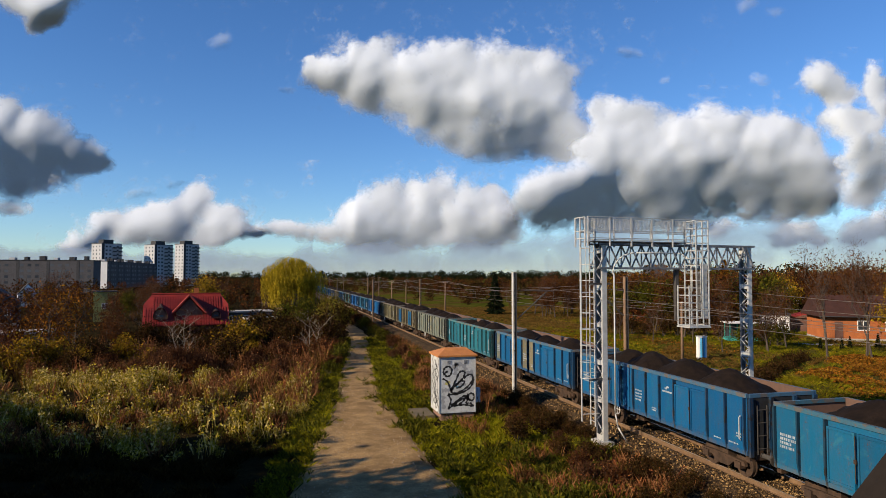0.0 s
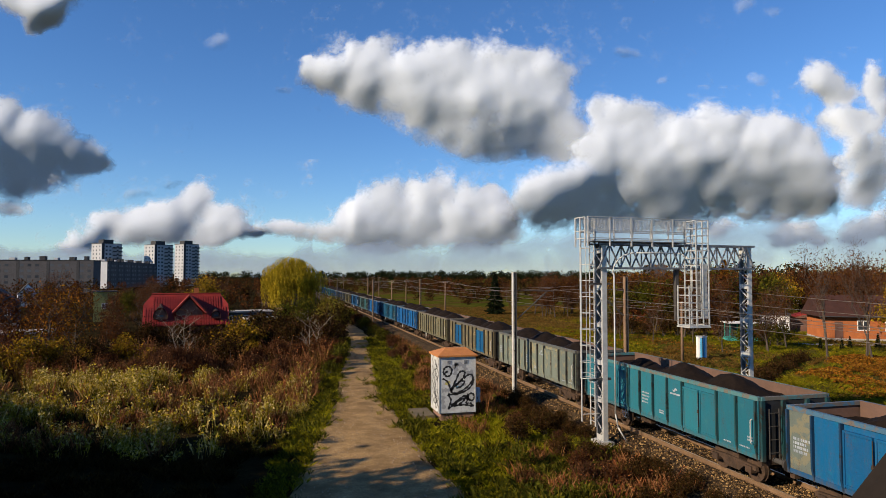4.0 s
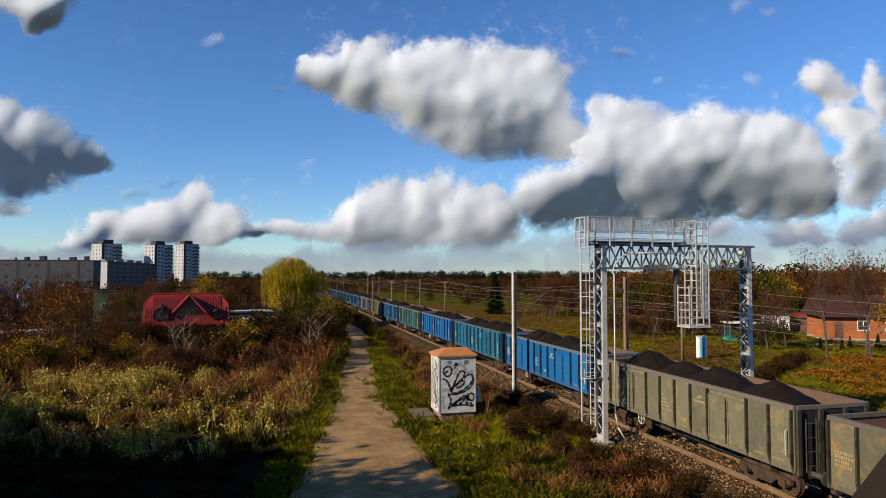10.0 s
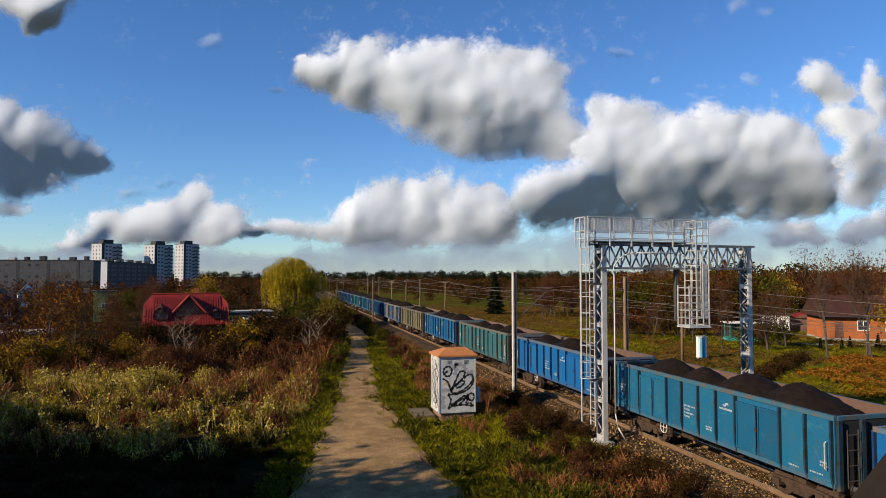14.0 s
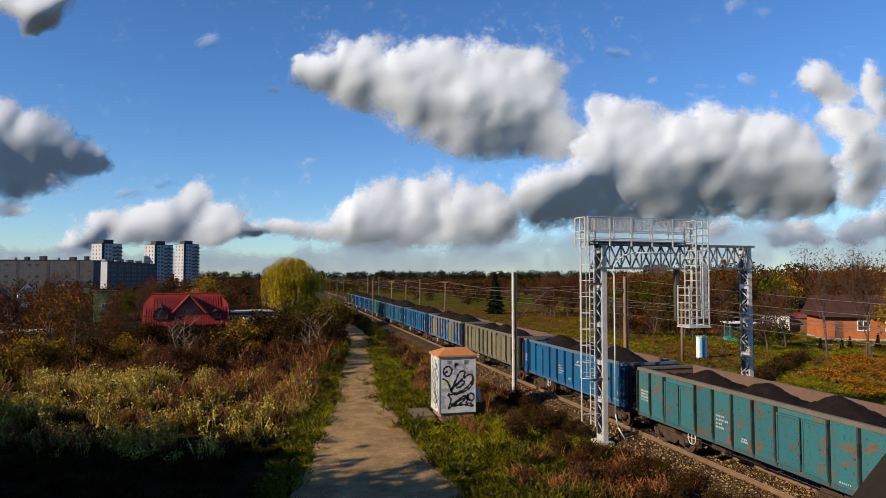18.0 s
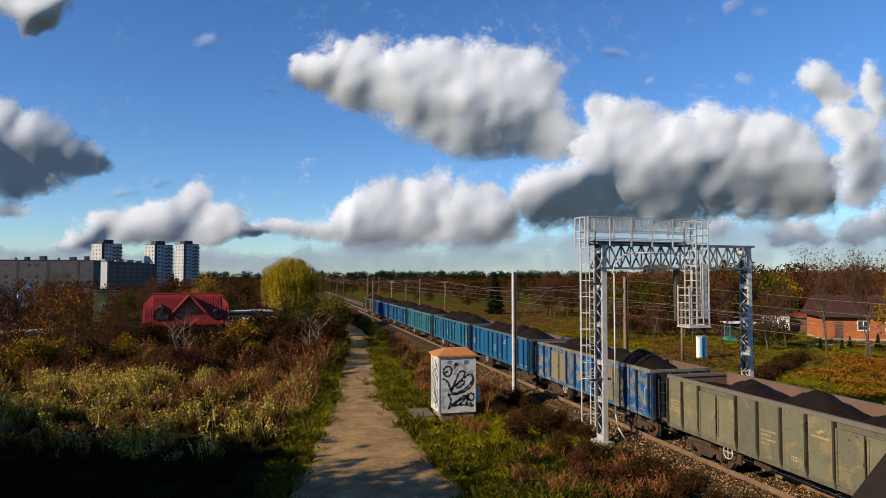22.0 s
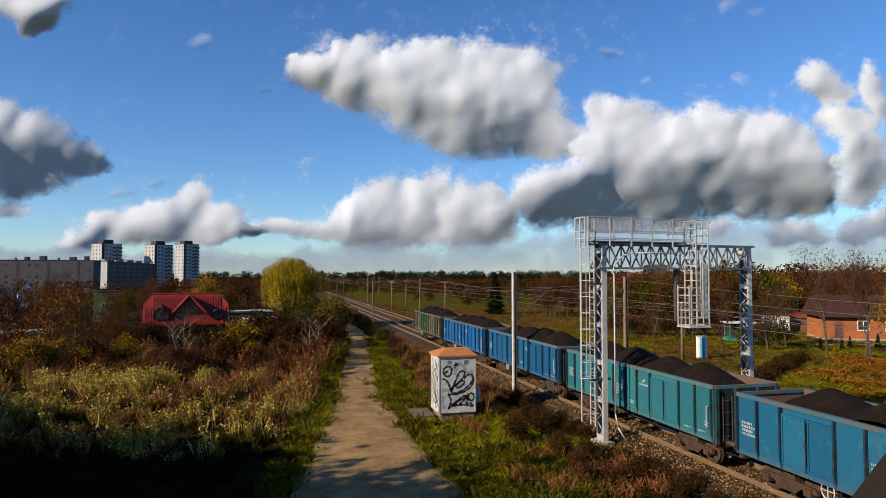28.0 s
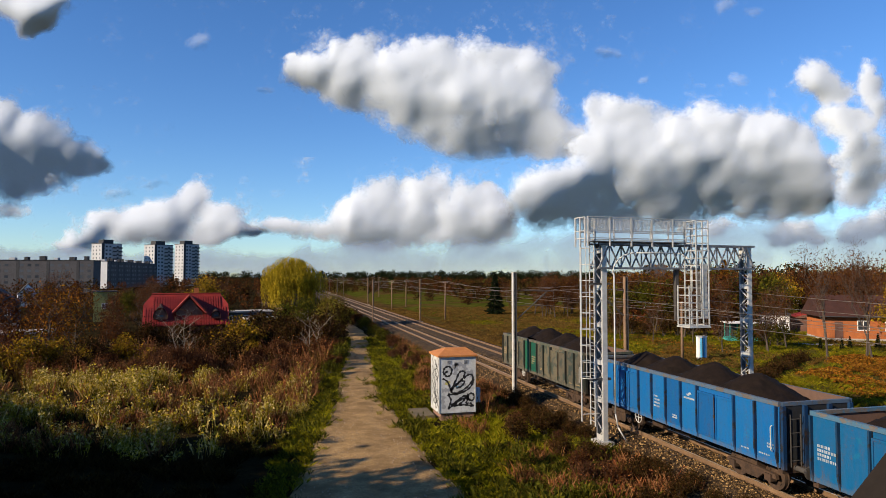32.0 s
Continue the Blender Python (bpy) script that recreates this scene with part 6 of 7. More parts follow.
def plant_meadow():
    rng = random.Random(3)
    weed, dry, grass, straw, low, dusk, tall, pale = [], [], [], [], [], [], [], []
    for _ in range(58000):
        y = 21 + 62 * rng.random() ** 1.35
        x = rng.uniform(-32, 15.2)
        if not in_view(x, y):
            continue
        off = x - path_x(y)
        tuft = fbm(x, y, 0.35, 91.0)
        edge = abs(off) - path_half(y)
        if edge < (rng.uniform(-0.35, 0.15) if rng.random() < 0.8 else -1.2 * rng.random() ** 2 * (1 + fbm(x, y, 0.6, 61.0))):
            continue
        if 8.6 < x < 11.1 and 35.0 < y < 37.5 or 7.5 < x < 8.9 and 35.6 < y < 38.2:
            continue
        patch = fbm(x, y, 0.13, 21.0) + 0.15 * rng.uniform(-1, 1)
        hole = fbm(x, y, 0.5, 81.0)
        if edge < 1.5 + 0.9 * fbm(0, y, 0.2, 5.0) + (1.3 if off > 0 else 0):
            if hole < -0.3 and rng.random() < 0.7:
                continue
            (grass if rng.random() < 0.8 else low).append((x, y, rng.uniform(0.5, 1.3)))
        elif off < 0:
            if hole < 0.02 + 0.12 * rng.random() or rng.random() > 0.6:
                continue
            grown = min(1.0, 0.4 + edge / 5.0)
            reddish = x > -7.5 + (y - 40) * 0.15 + 2 * tuft and y > 41
            pick = rng.random()
            # where the trees' shade falls, dark-coloured plants deepen it
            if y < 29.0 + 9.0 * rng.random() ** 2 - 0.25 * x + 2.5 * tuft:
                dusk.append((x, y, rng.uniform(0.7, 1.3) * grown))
            elif y > 56 + 3 * tuft:
                (dry if pick < 0.32 else low if pick < 0.52 else tall if pick < 0.62 else pale).append((x, y, rng.uniform(0.9, 1.6)))
            elif reddish:
                (dry if pick < 0.38 else pale if pick < 0.62 else tall if pick < 0.74 else low if pick < 0.9 else weed).append((x, y, rng.uniform(0.7, 1.25)))
            elif patch > -0.2:
                (weed if pick < (0.64 if edge > 4.5 else 0.35) else dry if pick < (0.78 if edge > 4.5 else 0.45) else low).append((x, y, rng.uniform(0.6, 1.45) * grown))
            else:
                (dry if pick < 0.5 else weed if pick < 0.68 else low).append((x, y, rng.uniform(0.6, 1.2) * grown))
        else:
            if x > 14.3 and rng.random() < 0.6:
                continue
            r = rng.random()
            if tuft > 0.22:
                (dry if r < 0.4 else pale if r < 0.7 else tall if r < 0.78 else straw).append((x, y, rng.uniform(0.5, 0.9)))
            elif patch - 0.03 * (x - 9) > 0.0:
                grass.append((x, y, rng.uniform(0.8, 1.6)))
            elif patch > -0.2:
                (straw if r < 0.5 else low if r < 0.75 else grass).append((x, y, rng.uniform(0.8, 1.6)))
            else:
                (dry if r < 0.5 else straw).append((x, y, rng.uniform(0.4, 0.9)))
    field("weeds", weed, K_WEED, L_WEED, "tall yellow-green goldenrod gone to seed", 1)
    field("dry_weeds", dry, K_DRY, L_DRY, "dry reddish-brown weed stalks in the meadow", 2)
    field("grass", grass, K_GRASS, L_GRASS, "short green grass along the gravel track", 3)
    field("dry_grass", straw, K_GRASS, L_STRAW, "straw-coloured dry grass beside the railway", 4)
    field("ground_plants", low, K_LOW, L_GREEN, "low green leafy plants in the meadow", 5)
    # shade put into leaf colour: dark plants fill the shaded foreground
    field("nettles", dusk, K_LOW, L_DARK, "low plants coloured dark to deepen the shade near the viaduct", 9)
    field("tall_stalks", tall, K_TALL, L_DRY, "tall dry seed stalks standing above the meadow", 10)
    field("pale_weeds", pale, K_DRY, L_STRAW, "pale straw-coloured dead stalks in the meadow", 12)
    turf, gold, drain = [], [], []
    for _ in range(30000):
        y = 28 + 130 * rng.random() ** 1.5
        x = 24.5 + 60 * rng.random() ** 1.25
        if not in_view(x, y) or x / y < 0.12:
            continue
        a, c = (x - 26.5) * 0.817 + (y - 36.3) * 0.576, -(x - 26.5) * 0.576 + (y - 36.3) * 0.817
        if 0 < a < 30 and abs(c) < 1.5 + 0.6 * fbm(x, y, 0.5, 7.0):
            drain.append((x, y, rng.uniform(0.7, 1.3)))
            continue
        if c < -2 and ((x - 49) / 11) ** 2 + ((y - 44) / 8) ** 2 < 1 and rng.random() < 0.75:
            continue
        p = fbm(x, y, 0.06, 41.0) + 0.2 * rng.uniform(-1, 1) - 0.12 * max(0.0, 33.0 - x) - 0.012 * max(0.0, y - 62.0)
        (turf if p > -0.3 else gold).append((x, y, rng.uniform(0.7, 1.6)))
    field("field_grass", turf, K_TURF, L_TURF, "green grass of the gardens beyond the railway", 6)
    field("field_straw", gold, K_TURF, L_STRAW, "yellowed grass of the field beyond the railway", 7)
    field("drain_weeds", drain, K_LOW, L_DARK, "dark weeds growing in the drain across the lawn", 11)


plant_meadow()


def leaf_litter():
    """Fallen leaves on the grass by the brick house and beside the railway."""
    rg = np.random.default_rng(8)
    c = []
    for x0, x1, y0, y1, n in ((37, 61, 34, 50, 36000), (30, 46, 56, 84, 4200)):
        for _ in range(n):
            x, y = rg.uniform(x0, x1), rg.uniform(y0, y1)
            if fbm(x, y, 0.25, 51.0) > -0.1 and (y > 54 or -(x - 26.5) * 0.576 + (y - 36.3) * 0.817 < -2.5 + 1.5 * fbm(x, y, 0.3, 13.0)):
                c.append((x, y, ground_z(x, y) + rg.uniform(0.05, 0.22)))
    solid("leaf_litter", mesh_np("leaf_litter", *leaves(rg, np.array(c), 0.085, 0.7), L_ORANGE), None, "fallen orange leaves strewn over the grass", "leaves", kind="stuff")


leaf_litter()


def pebbles():
    """Loose stones on the gravel track."""
    rng = random.Random(12)
    s = Shape()
    for _ in range(900):
        y = 21 + 50 * rng.random() ** 1.5
        x = path_x(y) + rng.uniform(-1, 1) * path_half(y)
        r = rng.uniform(0.010, 0.03)
        s.bar((x, y, -0.60), (x + rng.uniform(-r, r), y + rng.uniform(-r, r), -0.565 + r * 0.6), r * 1.2, 5, r * 0.6)
    solid("pebbles", s.mesh("pebbles", M_PEBBLE, False, False), None, "loose pale pebbles on the gravel track", "stones", kind="stuff")


pebbles()


def stone_material():
    m, nt, b = mat_base("ballast_stone", 0.9, 0, 0.15)
    col = ramp(nt, island(nt), [(0.1, (0.014, 0.009, 0.005)), (0.45, (0.055, 0.032, 0.014)), (0.75, (0.16, 0.095, 0.038)), (0.95, (0.38, 0.24, 0.10))])
    nt.links.new(mixc(nt, 0.5, col, ramp(nt, nz(nt, 25.0, 3, 0.6, coord(nt)), [(0.3, (0.5, 0.5, 0.5)), (0.7, (1.2, 1.2, 1.2))]), "MULTIPLY"), b.inputs["Base Color"])
    return m


def ballast_stones():
    """Broken stones lying on the ballast beds where the camera is near, as squat octahedra."""
    rg = np.random.default_rng(21)
    n = 26000
    y = 17 + 48 * rg.random(n) ** 1.7
    x = TRACK_1 + rg.uniform(-3.3, 1.9, n)
    d = np.abs(x - TRACK_1)
    z = np.interp(d, (0, 1.55, 2.0, 3.4), (-0.17, -0.175, -0.345, -0.78))
    keep = (np.abs(d - 0.755) > 0.12)
    c = np.column_stack([x, y, z])[keep]
    n = len(c)
    r = rg.uniform(0.028, 0.062, (n, 1))
    ax = [unit(rg, n) for _ in range(2)]
    a = ax[0]
    b = np.cross(a, ax[1])
    b /= np.linalg.norm(b, axis=1)[:, None] + 1e-9
    e = np.cross(a, b)
    pts = np.stack([c + a * r * 1.3, c + b * r, c - a * r * 1.1, c - b * r * 0.9, c + e * r * 0.8, c - e * r * 0.8], 1).reshape(-1, 3)
    tri = np.array([(0, 1, 4), (1, 2, 4), (2, 3, 4), (3, 0, 4), (1, 0, 5), (2, 1, 5), (3, 2, 5), (0, 3, 5)])
    f = (np.arange(n)[:, None, None] * 6 + tri[None]).reshape(-1, 3)
    solid("ballast_stones", mesh_np("ballast_stones", pts, f, stone_material()), None, "loose tan and brown ballast stones along the track", "stones", kind="stuff")


ballast_stones()

# ---- catenary masts, wires, poles ----
M_MAST = worn("mast_concrete", (0.52, 0.50, 0.46), (0.30, 0.28, 0.25), 2, 18, 0.85)
M_WOOD = worn("weathered_wood", (0.24, 0.15, 0.09), (0.12, 0.075, 0.045), 2, 20, 0.9)
M_WIRE = worn("wire_metal", (0.20, 0.17, 0.14), (0.12, 0.10, 0.085), 1, 5, 0.5, 0.3)


def catenary_mast(x, y, top, arm, pale, group="catenary masts along the railway"):
    m = thing("catenary_mast", Matrix.Translation((x, y, -0.85)), "pale concrete catenary mast with a steel bracket arm" if pale else "brown weathered catenary mast with a steel bracket arm", "mast", group)
    skin = M_MAST if pale else M_WOOD
    h = top + 0.85
    for dx, wd in ((-0.10, 0.036), (0.09, 0.032)):
        part("mast_leg", Shape().box(dx - wd, dx + wd, -0.14, 0.14, 0, h), skin if dx < 0 else M_DARKSTEEL, m)
    web = Shape()
    k = 0.6
    while k < h:
        web.box(-0.06, 0.06, -0.1, 0.1, k, k + 0.12)
        k += 0.9
    part("mast_web", web, M_DARKSTEEL, m)
    part("mast_foot", Shape().box(-0.4, 0.4, -0.4, 0.4, -0.3, 0.35), M_CONCRETE, m)
    s = 1 if arm > 0 else -1
    part("bracket_strut", Shape().bar((s * 0.2, 0, 5.4), (s * 2.3, 0, 7.2), 0.045, 6), M_DARKSTEEL, m, "dark steel bracket strut")
    part("bracket_arm", Shape().bar((s * 0.2, 0, 7.25), (s * 2.75, 0, 7.2), 0.035, 6), M_DARKSTEEL, m)
    part("registration_arm", Shape().bar((s * 0.2, 0, 6.3), (s * 2.5, 0, 6.25), 0.022, 5), M_DARKSTEEL, m)
    ins = Shape()
    for k in range(5):
        ins.bar((s * (0.3 + 0.07 * k), 0, 7.25), (s * (0.33 + 0.07 * k), 0, 7.25), 0.075, 8)
    part("insulator", ins, worn("brown_porcelain", (0.10, 0.04, 0.025), None, 3, 20, 0.3), m)


for y in (39.7, 106.0, 171.0, 237.0, 303.0, 369.0):
    catenary_mast(15.0 if y < 50 else 15.4, y, 7.6 if y < 50 else 6.7, 1, y < 50)
for y in (41.3, 109.0, 175.0, 241.0, 307.0):
    catenary_mast(24.0, y, 7.3 if y < 50 else 6.7, -1, False)


def utility_pole(x, y, h, label="weathered wooden utility pole in the grass"):
    p = thing("utility_pole", Matrix.Translation((x, y, ground_z(x, y) - 0.1)), label, "pole", "utility poles")
    part("pole", Shape().bar((0, 0, 0), (0, 0, h), 0.14, 8, 0.1), M_WOOD, p, smooth=True)
    part("crossarm", Shape().box(-0.5, 0.5, -0.05, 0.05, h - 0.35, h - 0.25), M_WOOD, p)
    for dx in (-0.4, 0.4):
        part("insulator", Shape().bar((dx, 0, h - 0.25), (dx, 0, h - 0.05), 0.05, 6), M_WHITE, p)


for x, y, h in ((30.7, 117.8, 7.3), (25.9, 148.5, 7.0), (36.3, 52.6, 5.6), (33.5, 170, 7.0), (37.0, 240.0, 7.5)):
    utility_pole(x, y, h)


def wire(name, pts, sag, group, label, r=0.012):
    """A slack wire from support to support, one tube."""
    line = []
    for a, b in zip(pts, pts[1:]):
        a, b = Vector(a), Vector(b)
        line += [a.lerp(b, k / 8) - Vector((0, 0, sag * 4 * (k / 8) * (1 - k / 8))) for k in range(8)]
    line.append(Vector(pts[-1]))
    s = Shape()
    for p in line:
        s.v += [(p.x + r, p.y, p.z), (p.x, p.y, p.z + r), (p.x - r, p.y, p.z), (p.x, p.y, p.z - r)]
    for k in range(len(line) - 1):
        s.f += [(4 * k + i, 4 * k + (i + 1) % 4, 4 * k + 4 + (i + 1) % 4, 4 * k + 4 + i) for i in range(4)]
    s.f += [(3, 2, 1, 0), tuple(4 * len(line) - 4 + i for i in range(4))]
    solid(name, s, M_WIRE, label, "wire", group)


WY = (-25.0, 40.0, 106.0, 171.0, 237.0, 303.0, 369.0)
for cx in (TRACK_1, TRACK_2):
    wire("contact_wire", [(cx + (0.2 if i % 2 else -0.2), y, 5.35) for i, y in enumerate(WY)], 0.03, "overhead wires", "taut overhead contact wire above the track", 0.010)
    wire("messenger_wire", [(cx, y, 6.5) for y in WY], 0.75, "overhead wires", "sagging messenger wire above the contact wire", 0.010)
    for i in range(len(WY) - 2):
        for k in range(1, 8):
            y = WY[i] + (WY[i + 1] - WY[i]) * k / 8
            u = k / 8
            z = 6.5 - 0.75 * 4 * u * (1 - u)
            if z - 5.4 > 0.05 and i < 3 and y > 8:
                solid("dropper_wire", Shape().bar((cx, y, 5.33), (cx, y, z), 0.008, 3), M_WIRE, "thin dropper between overhead wires", "wire", "overhead wires")
wire("feeder_wire", [(24.3, y, 6.9 if y > 50 else 7.0) for y in WY], 1.0, "overhead wires", "slack feeder wire along the masts", 0.012)
wire("garden_wire", [(52.0, 20.0, 3.6), (36.3, 52.6, 4.7), (30.7, 117.8, 6.3), (33.5, 170, 6.2), (37.0, 240.0, 6.8)], 0.7, "overhead wires", "slack telephone wire between wooden poles", 0.012)
wire("garden_wire", [(52.8, 20.0, 2.7), (36.9, 52.6, 4.3), (31.2, 117.8, 6.3), (34.0, 170, 6.2)], 0.7, "overhead wires", "slack telephone wire between wooden poles", 0.012)


# ---- the viaduct underfoot ----
deck = solid("viaduct_deck", Shape().box(-70, 90, -9.0, -0.4, 5.55, 6.2), M_CONCRETE, "concrete viaduct deck crossing the railway", "viaduct", kind="structure")
for x in (-30, 8, 30):
    part("pier", Shape().box(x - 1, x + 1, -8.5, -1.0, -2.0, 5.546), M_CONCRETE, deck)
hr = thing("hand_rail", Matrix.Identity(4), "dark weathered steel hand rail bracket of the viaduct", "railing")
M_BLACKRAIL = worn("black_rail_paint", (0.022, 0.017, 0.014), (0.012, 0.01, 0.008), 3, 30, 0.9)
M_BLACKRAIL.node_tree.nodes["Principled BSDF"].inputs["Specular IOR Level"].default_value = 0.05
part("rail", Shape().bar((1.030, 0.91, 6.955), (1.16, 0.88, 7.115), 0.068, 8), M_BLACKRAIL, hr)
part("stay", Shape().bar((1.045, 0.91, 6.955), (0.75, -0.5, 6.15), 0.04, 8), M_BLACKRAIL, hr)

# ---- buildings ----
M_PANEL = worn("grey_panel_render", (0.078, 0.074, 0.078), (0.04, 0.038, 0.042), 0.4, 1.6, 0.9, 0, 0.9)
M_TOWER = worn("pale_panel_render", (0.42, 0.42, 0.43), (0.32, 0.32, 0.33), 0.15, 1.0, 0.9)
M_WHITEWALL = worn("white_gable_render", (0.78, 0.77, 0.75), (0.62, 0.6, 0.58), 0.3, 2, 0.9)
M_ROOFDARK = worn("dark_roofing", (0.05, 0.05, 0.055), (0.03, 0.03, 0.03), 1, 6, 0.9)
M_BRICK = worn("orange_brick", (0.44, 0.135, 0.038), (0.28, 0.08, 0.025), 0.8, 9, 0.9)
M_REDTILE = worn("red_roof_tile", (0.26, 0.020, 0.014), (0.09, 0.008, 0.007), 1, 9, 0.7)
M_BROWNROOF = worn("brown_shingle", (0.055, 0.021, 0.015), (0.028, 0.011, 0.008), 0.8, 7, 1.0)
M_GREENWALL = worn("pale_green_render", (0.34, 0.33, 0.10), (0.2, 0.2, 0.07), 0.6, 5, 0.9)
M_TURQ = worn("turquoise_paint", (0.06, 0.42, 0.34), (0.04, 0.28, 0.22), 1, 10, 0.6)
M_SKYBLUE = worn("light_blue_paint", (0.10, 0.42, 0.66), (0.07, 0.3, 0.5), 1, 10, 0.6)
M_PLASTER = worn("dark_brown_render", (0.14, 0.07, 0.05), (0.08, 0.04, 0.03), 1, 8, 0.9)


def glass_material():
    m, nt, b = mat_base("window_glass", 0.35, 0, 0.25)
    b.inputs["Base Color"].default_value = (0.03, 0.035, 0.045, 1)
    nt.links.new(ramp(nt, rand_of(nt), [(0.3, (0.02, 0.025, 0.032)), (0.8, (0.06, 0.07, 0.085))]), b.inputs["Base Color"])
    return m


M_GLASS = glass_material()
WINDOW = {}


def window(parent, m, w, h, frame_mat=None, deep=0.05):
    """A pane in a frame proud of the wall; it faces -y in its own space."""
    key = (round(w, 2), round(h, 2), frame_mat.name if frame_mat else "")
    if key not in WINDOW:
        fr = Shape()
        t = min(0.09, w * 0.1)
        fr.box(-w / 2, w / 2, -deep, 0.02, 0, t).box(-w / 2, w / 2, -deep, 0.02, h - t, h).box(-w / 2, -w / 2 + t, -deep, 0.02, t, h - t).box(w / 2 - t, w / 2, -deep, 0.02, t, h - t)
        fr.box(-t / 2, t / 2, -deep, 0.02, t, h - t)
        WINDOW[key] = (Shape().box(-w / 2 + t, w / 2 - t, -deep * 0.4, 0.02, t, h - t).mesh("pane", M_GLASS), fr.mesh("window_frame", frame_mat) if frame_mat else None)
    pane, fr = WINDOW[key]
    ob = part("window", pane, None, parent, m=m)
    if fr:
        part("window_frame", fr, None, ob)
    return ob


def tower(x, y, turn, floors, group, sx=16.0, sy=14.0):
    t = thing("apartment_tower", pose(x, y, -2.0, 0, 0, turn), "pale grey high-rise block of flats with balconies", "apartment building", group)
    h = floors * 2.9 + 1.5
    wall = part("wall", Shape().box(-sx / 2, sx / 2, -sy / 2, sy / 2, 0, h), M_TOWER, t)
    part("roof", Shape().box(-sx / 2 - 0.2, sx / 2 + 0.2, -sy / 2 - 0.2, sy / 2 + 0.2, h + 0.004, h + 0.5), M_PANEL, t)
    part("lift_house", Shape().box(-4.5, 3.5, -3, 4, h + 0.504, h + 3.4), M_ROOFDARK, t)
    part("wall_strip", Shape().box(-sx / 2 + 0.3, -sx / 2 + 2.2, -sy / 2 - 0.08, -sy / 2, 0.5, h), M_ROOFDARK, t, "dark vertical strip")
    bal = Shape().box(-1.6, 1.6, -1.1, 0, 0, 0.14).box(-1.6, 1.6, -1.1, -1.0, 0.14, 1.05).mesh("balcony", M_PANEL)
    for f in range(floors):
        z = 1.6 + 2.9 * f
        for k in (-4.2, -1.3, 4.6):
            window(t, Matrix.Translation((k, -sy / 2 - 0.002, z)), 1.7, 1.5)
        part("balcony", bal, None, t, m=Matrix.Translation((1.7, -sy / 2 - 0.002, z - 0.6)))
        part("balcony", bal, None, t, m=Matrix.Translation((6.3, -sy / 2 - 0.002, z - 0.6)))
        for k in (-4.5, 0.0, 4.5):
            window(t, Matrix.Translation((-sx / 2 - 0.002, k, z)) @ pose(0, 0, 0, 0, 0, -90), 1.5, 1.5)


tower(-127.4, 549.0, 43, 11, "high-rise towers")
tower(-92.1, 560.6, 42, 11, "high-rise towers")
tower(-76.8, 608.3, 41, 12, "high-rise towers", 15, 13)


def slab_block(x0, y0, x1, y1, floors, depth, end_white, foot=-2.0):
    L = math.hypot(x1 - x0, y1 - y0)
    a = math.degrees(math.atan2(y1 - y0, x1 - x0))
    t = thing("apartment_block", pose(x0, y0, foot, 0, 0, a), "long grey five-storey block of flats", "apartment building", "long blocks of flats")
    h = floors * 2.9 + 2.4
    part("wall", Shape().box(0, L, 0, depth, 0, h), M_PANEL, t)
    part("roof", Shape().box(-0.2, L + 0.2, -0.2, depth + 0.2, h + 0.004, h + 0.35), M_ROOFDARK, t)
    if end_white:
        part("gable_wall", Shape().box(-0.12, 0, 0.0, depth, 0, h), M_WHITEWALL, t, "bright white end wall")
    for k in range(int(L / 7)):
        part("roof_hatch", Shape().box(k * 7 + 2, k * 7 + 4.6 - k % 2, 2, 5, h + 0.354, h + 1.5 + 0.4 * (k % 3)), M_ROOFDARK if k % 3 else M_TOWER, t)
    n = int(L / 14)
    for k in range(n):
        part("stair_strip", Shape().box(k * 14 + 6.2, k * 14 + 7.6, -0.06, 0, 0.5, h), M_ROOFDARK, t)
    for f in range(floors):
        for k in range(int(L / 3.5)):
            if k % 4 != 1:
                window(t, Matrix.Translation((1.8 + 3.5 * k, -0.002, 2.2 + 2.9 * f)), 1.9, 1.45)


slab_block(-175.0, 372.0, -91.0, 366.0, 5, 11, False)
slab_block(-101.4, 439.0, -89.8, 580.7, 5, 12, True, -1.0)
far_tower = thing("office_tower", pose(340, 532, -2, 0, 0, -20), "grey far-off tower block with window bands", "apartment building")
part("wall", Shape().box(-9, 9, -6, 6, 0, 19), M_PANEL, far_tower)
for k in range(6):
    part("window_band", Shape().box(-8.5, 8.5, -6.06, -6, 2 + 2.8 * k, 3.4 + 2.8 * k), M_GLASS, far_tower)


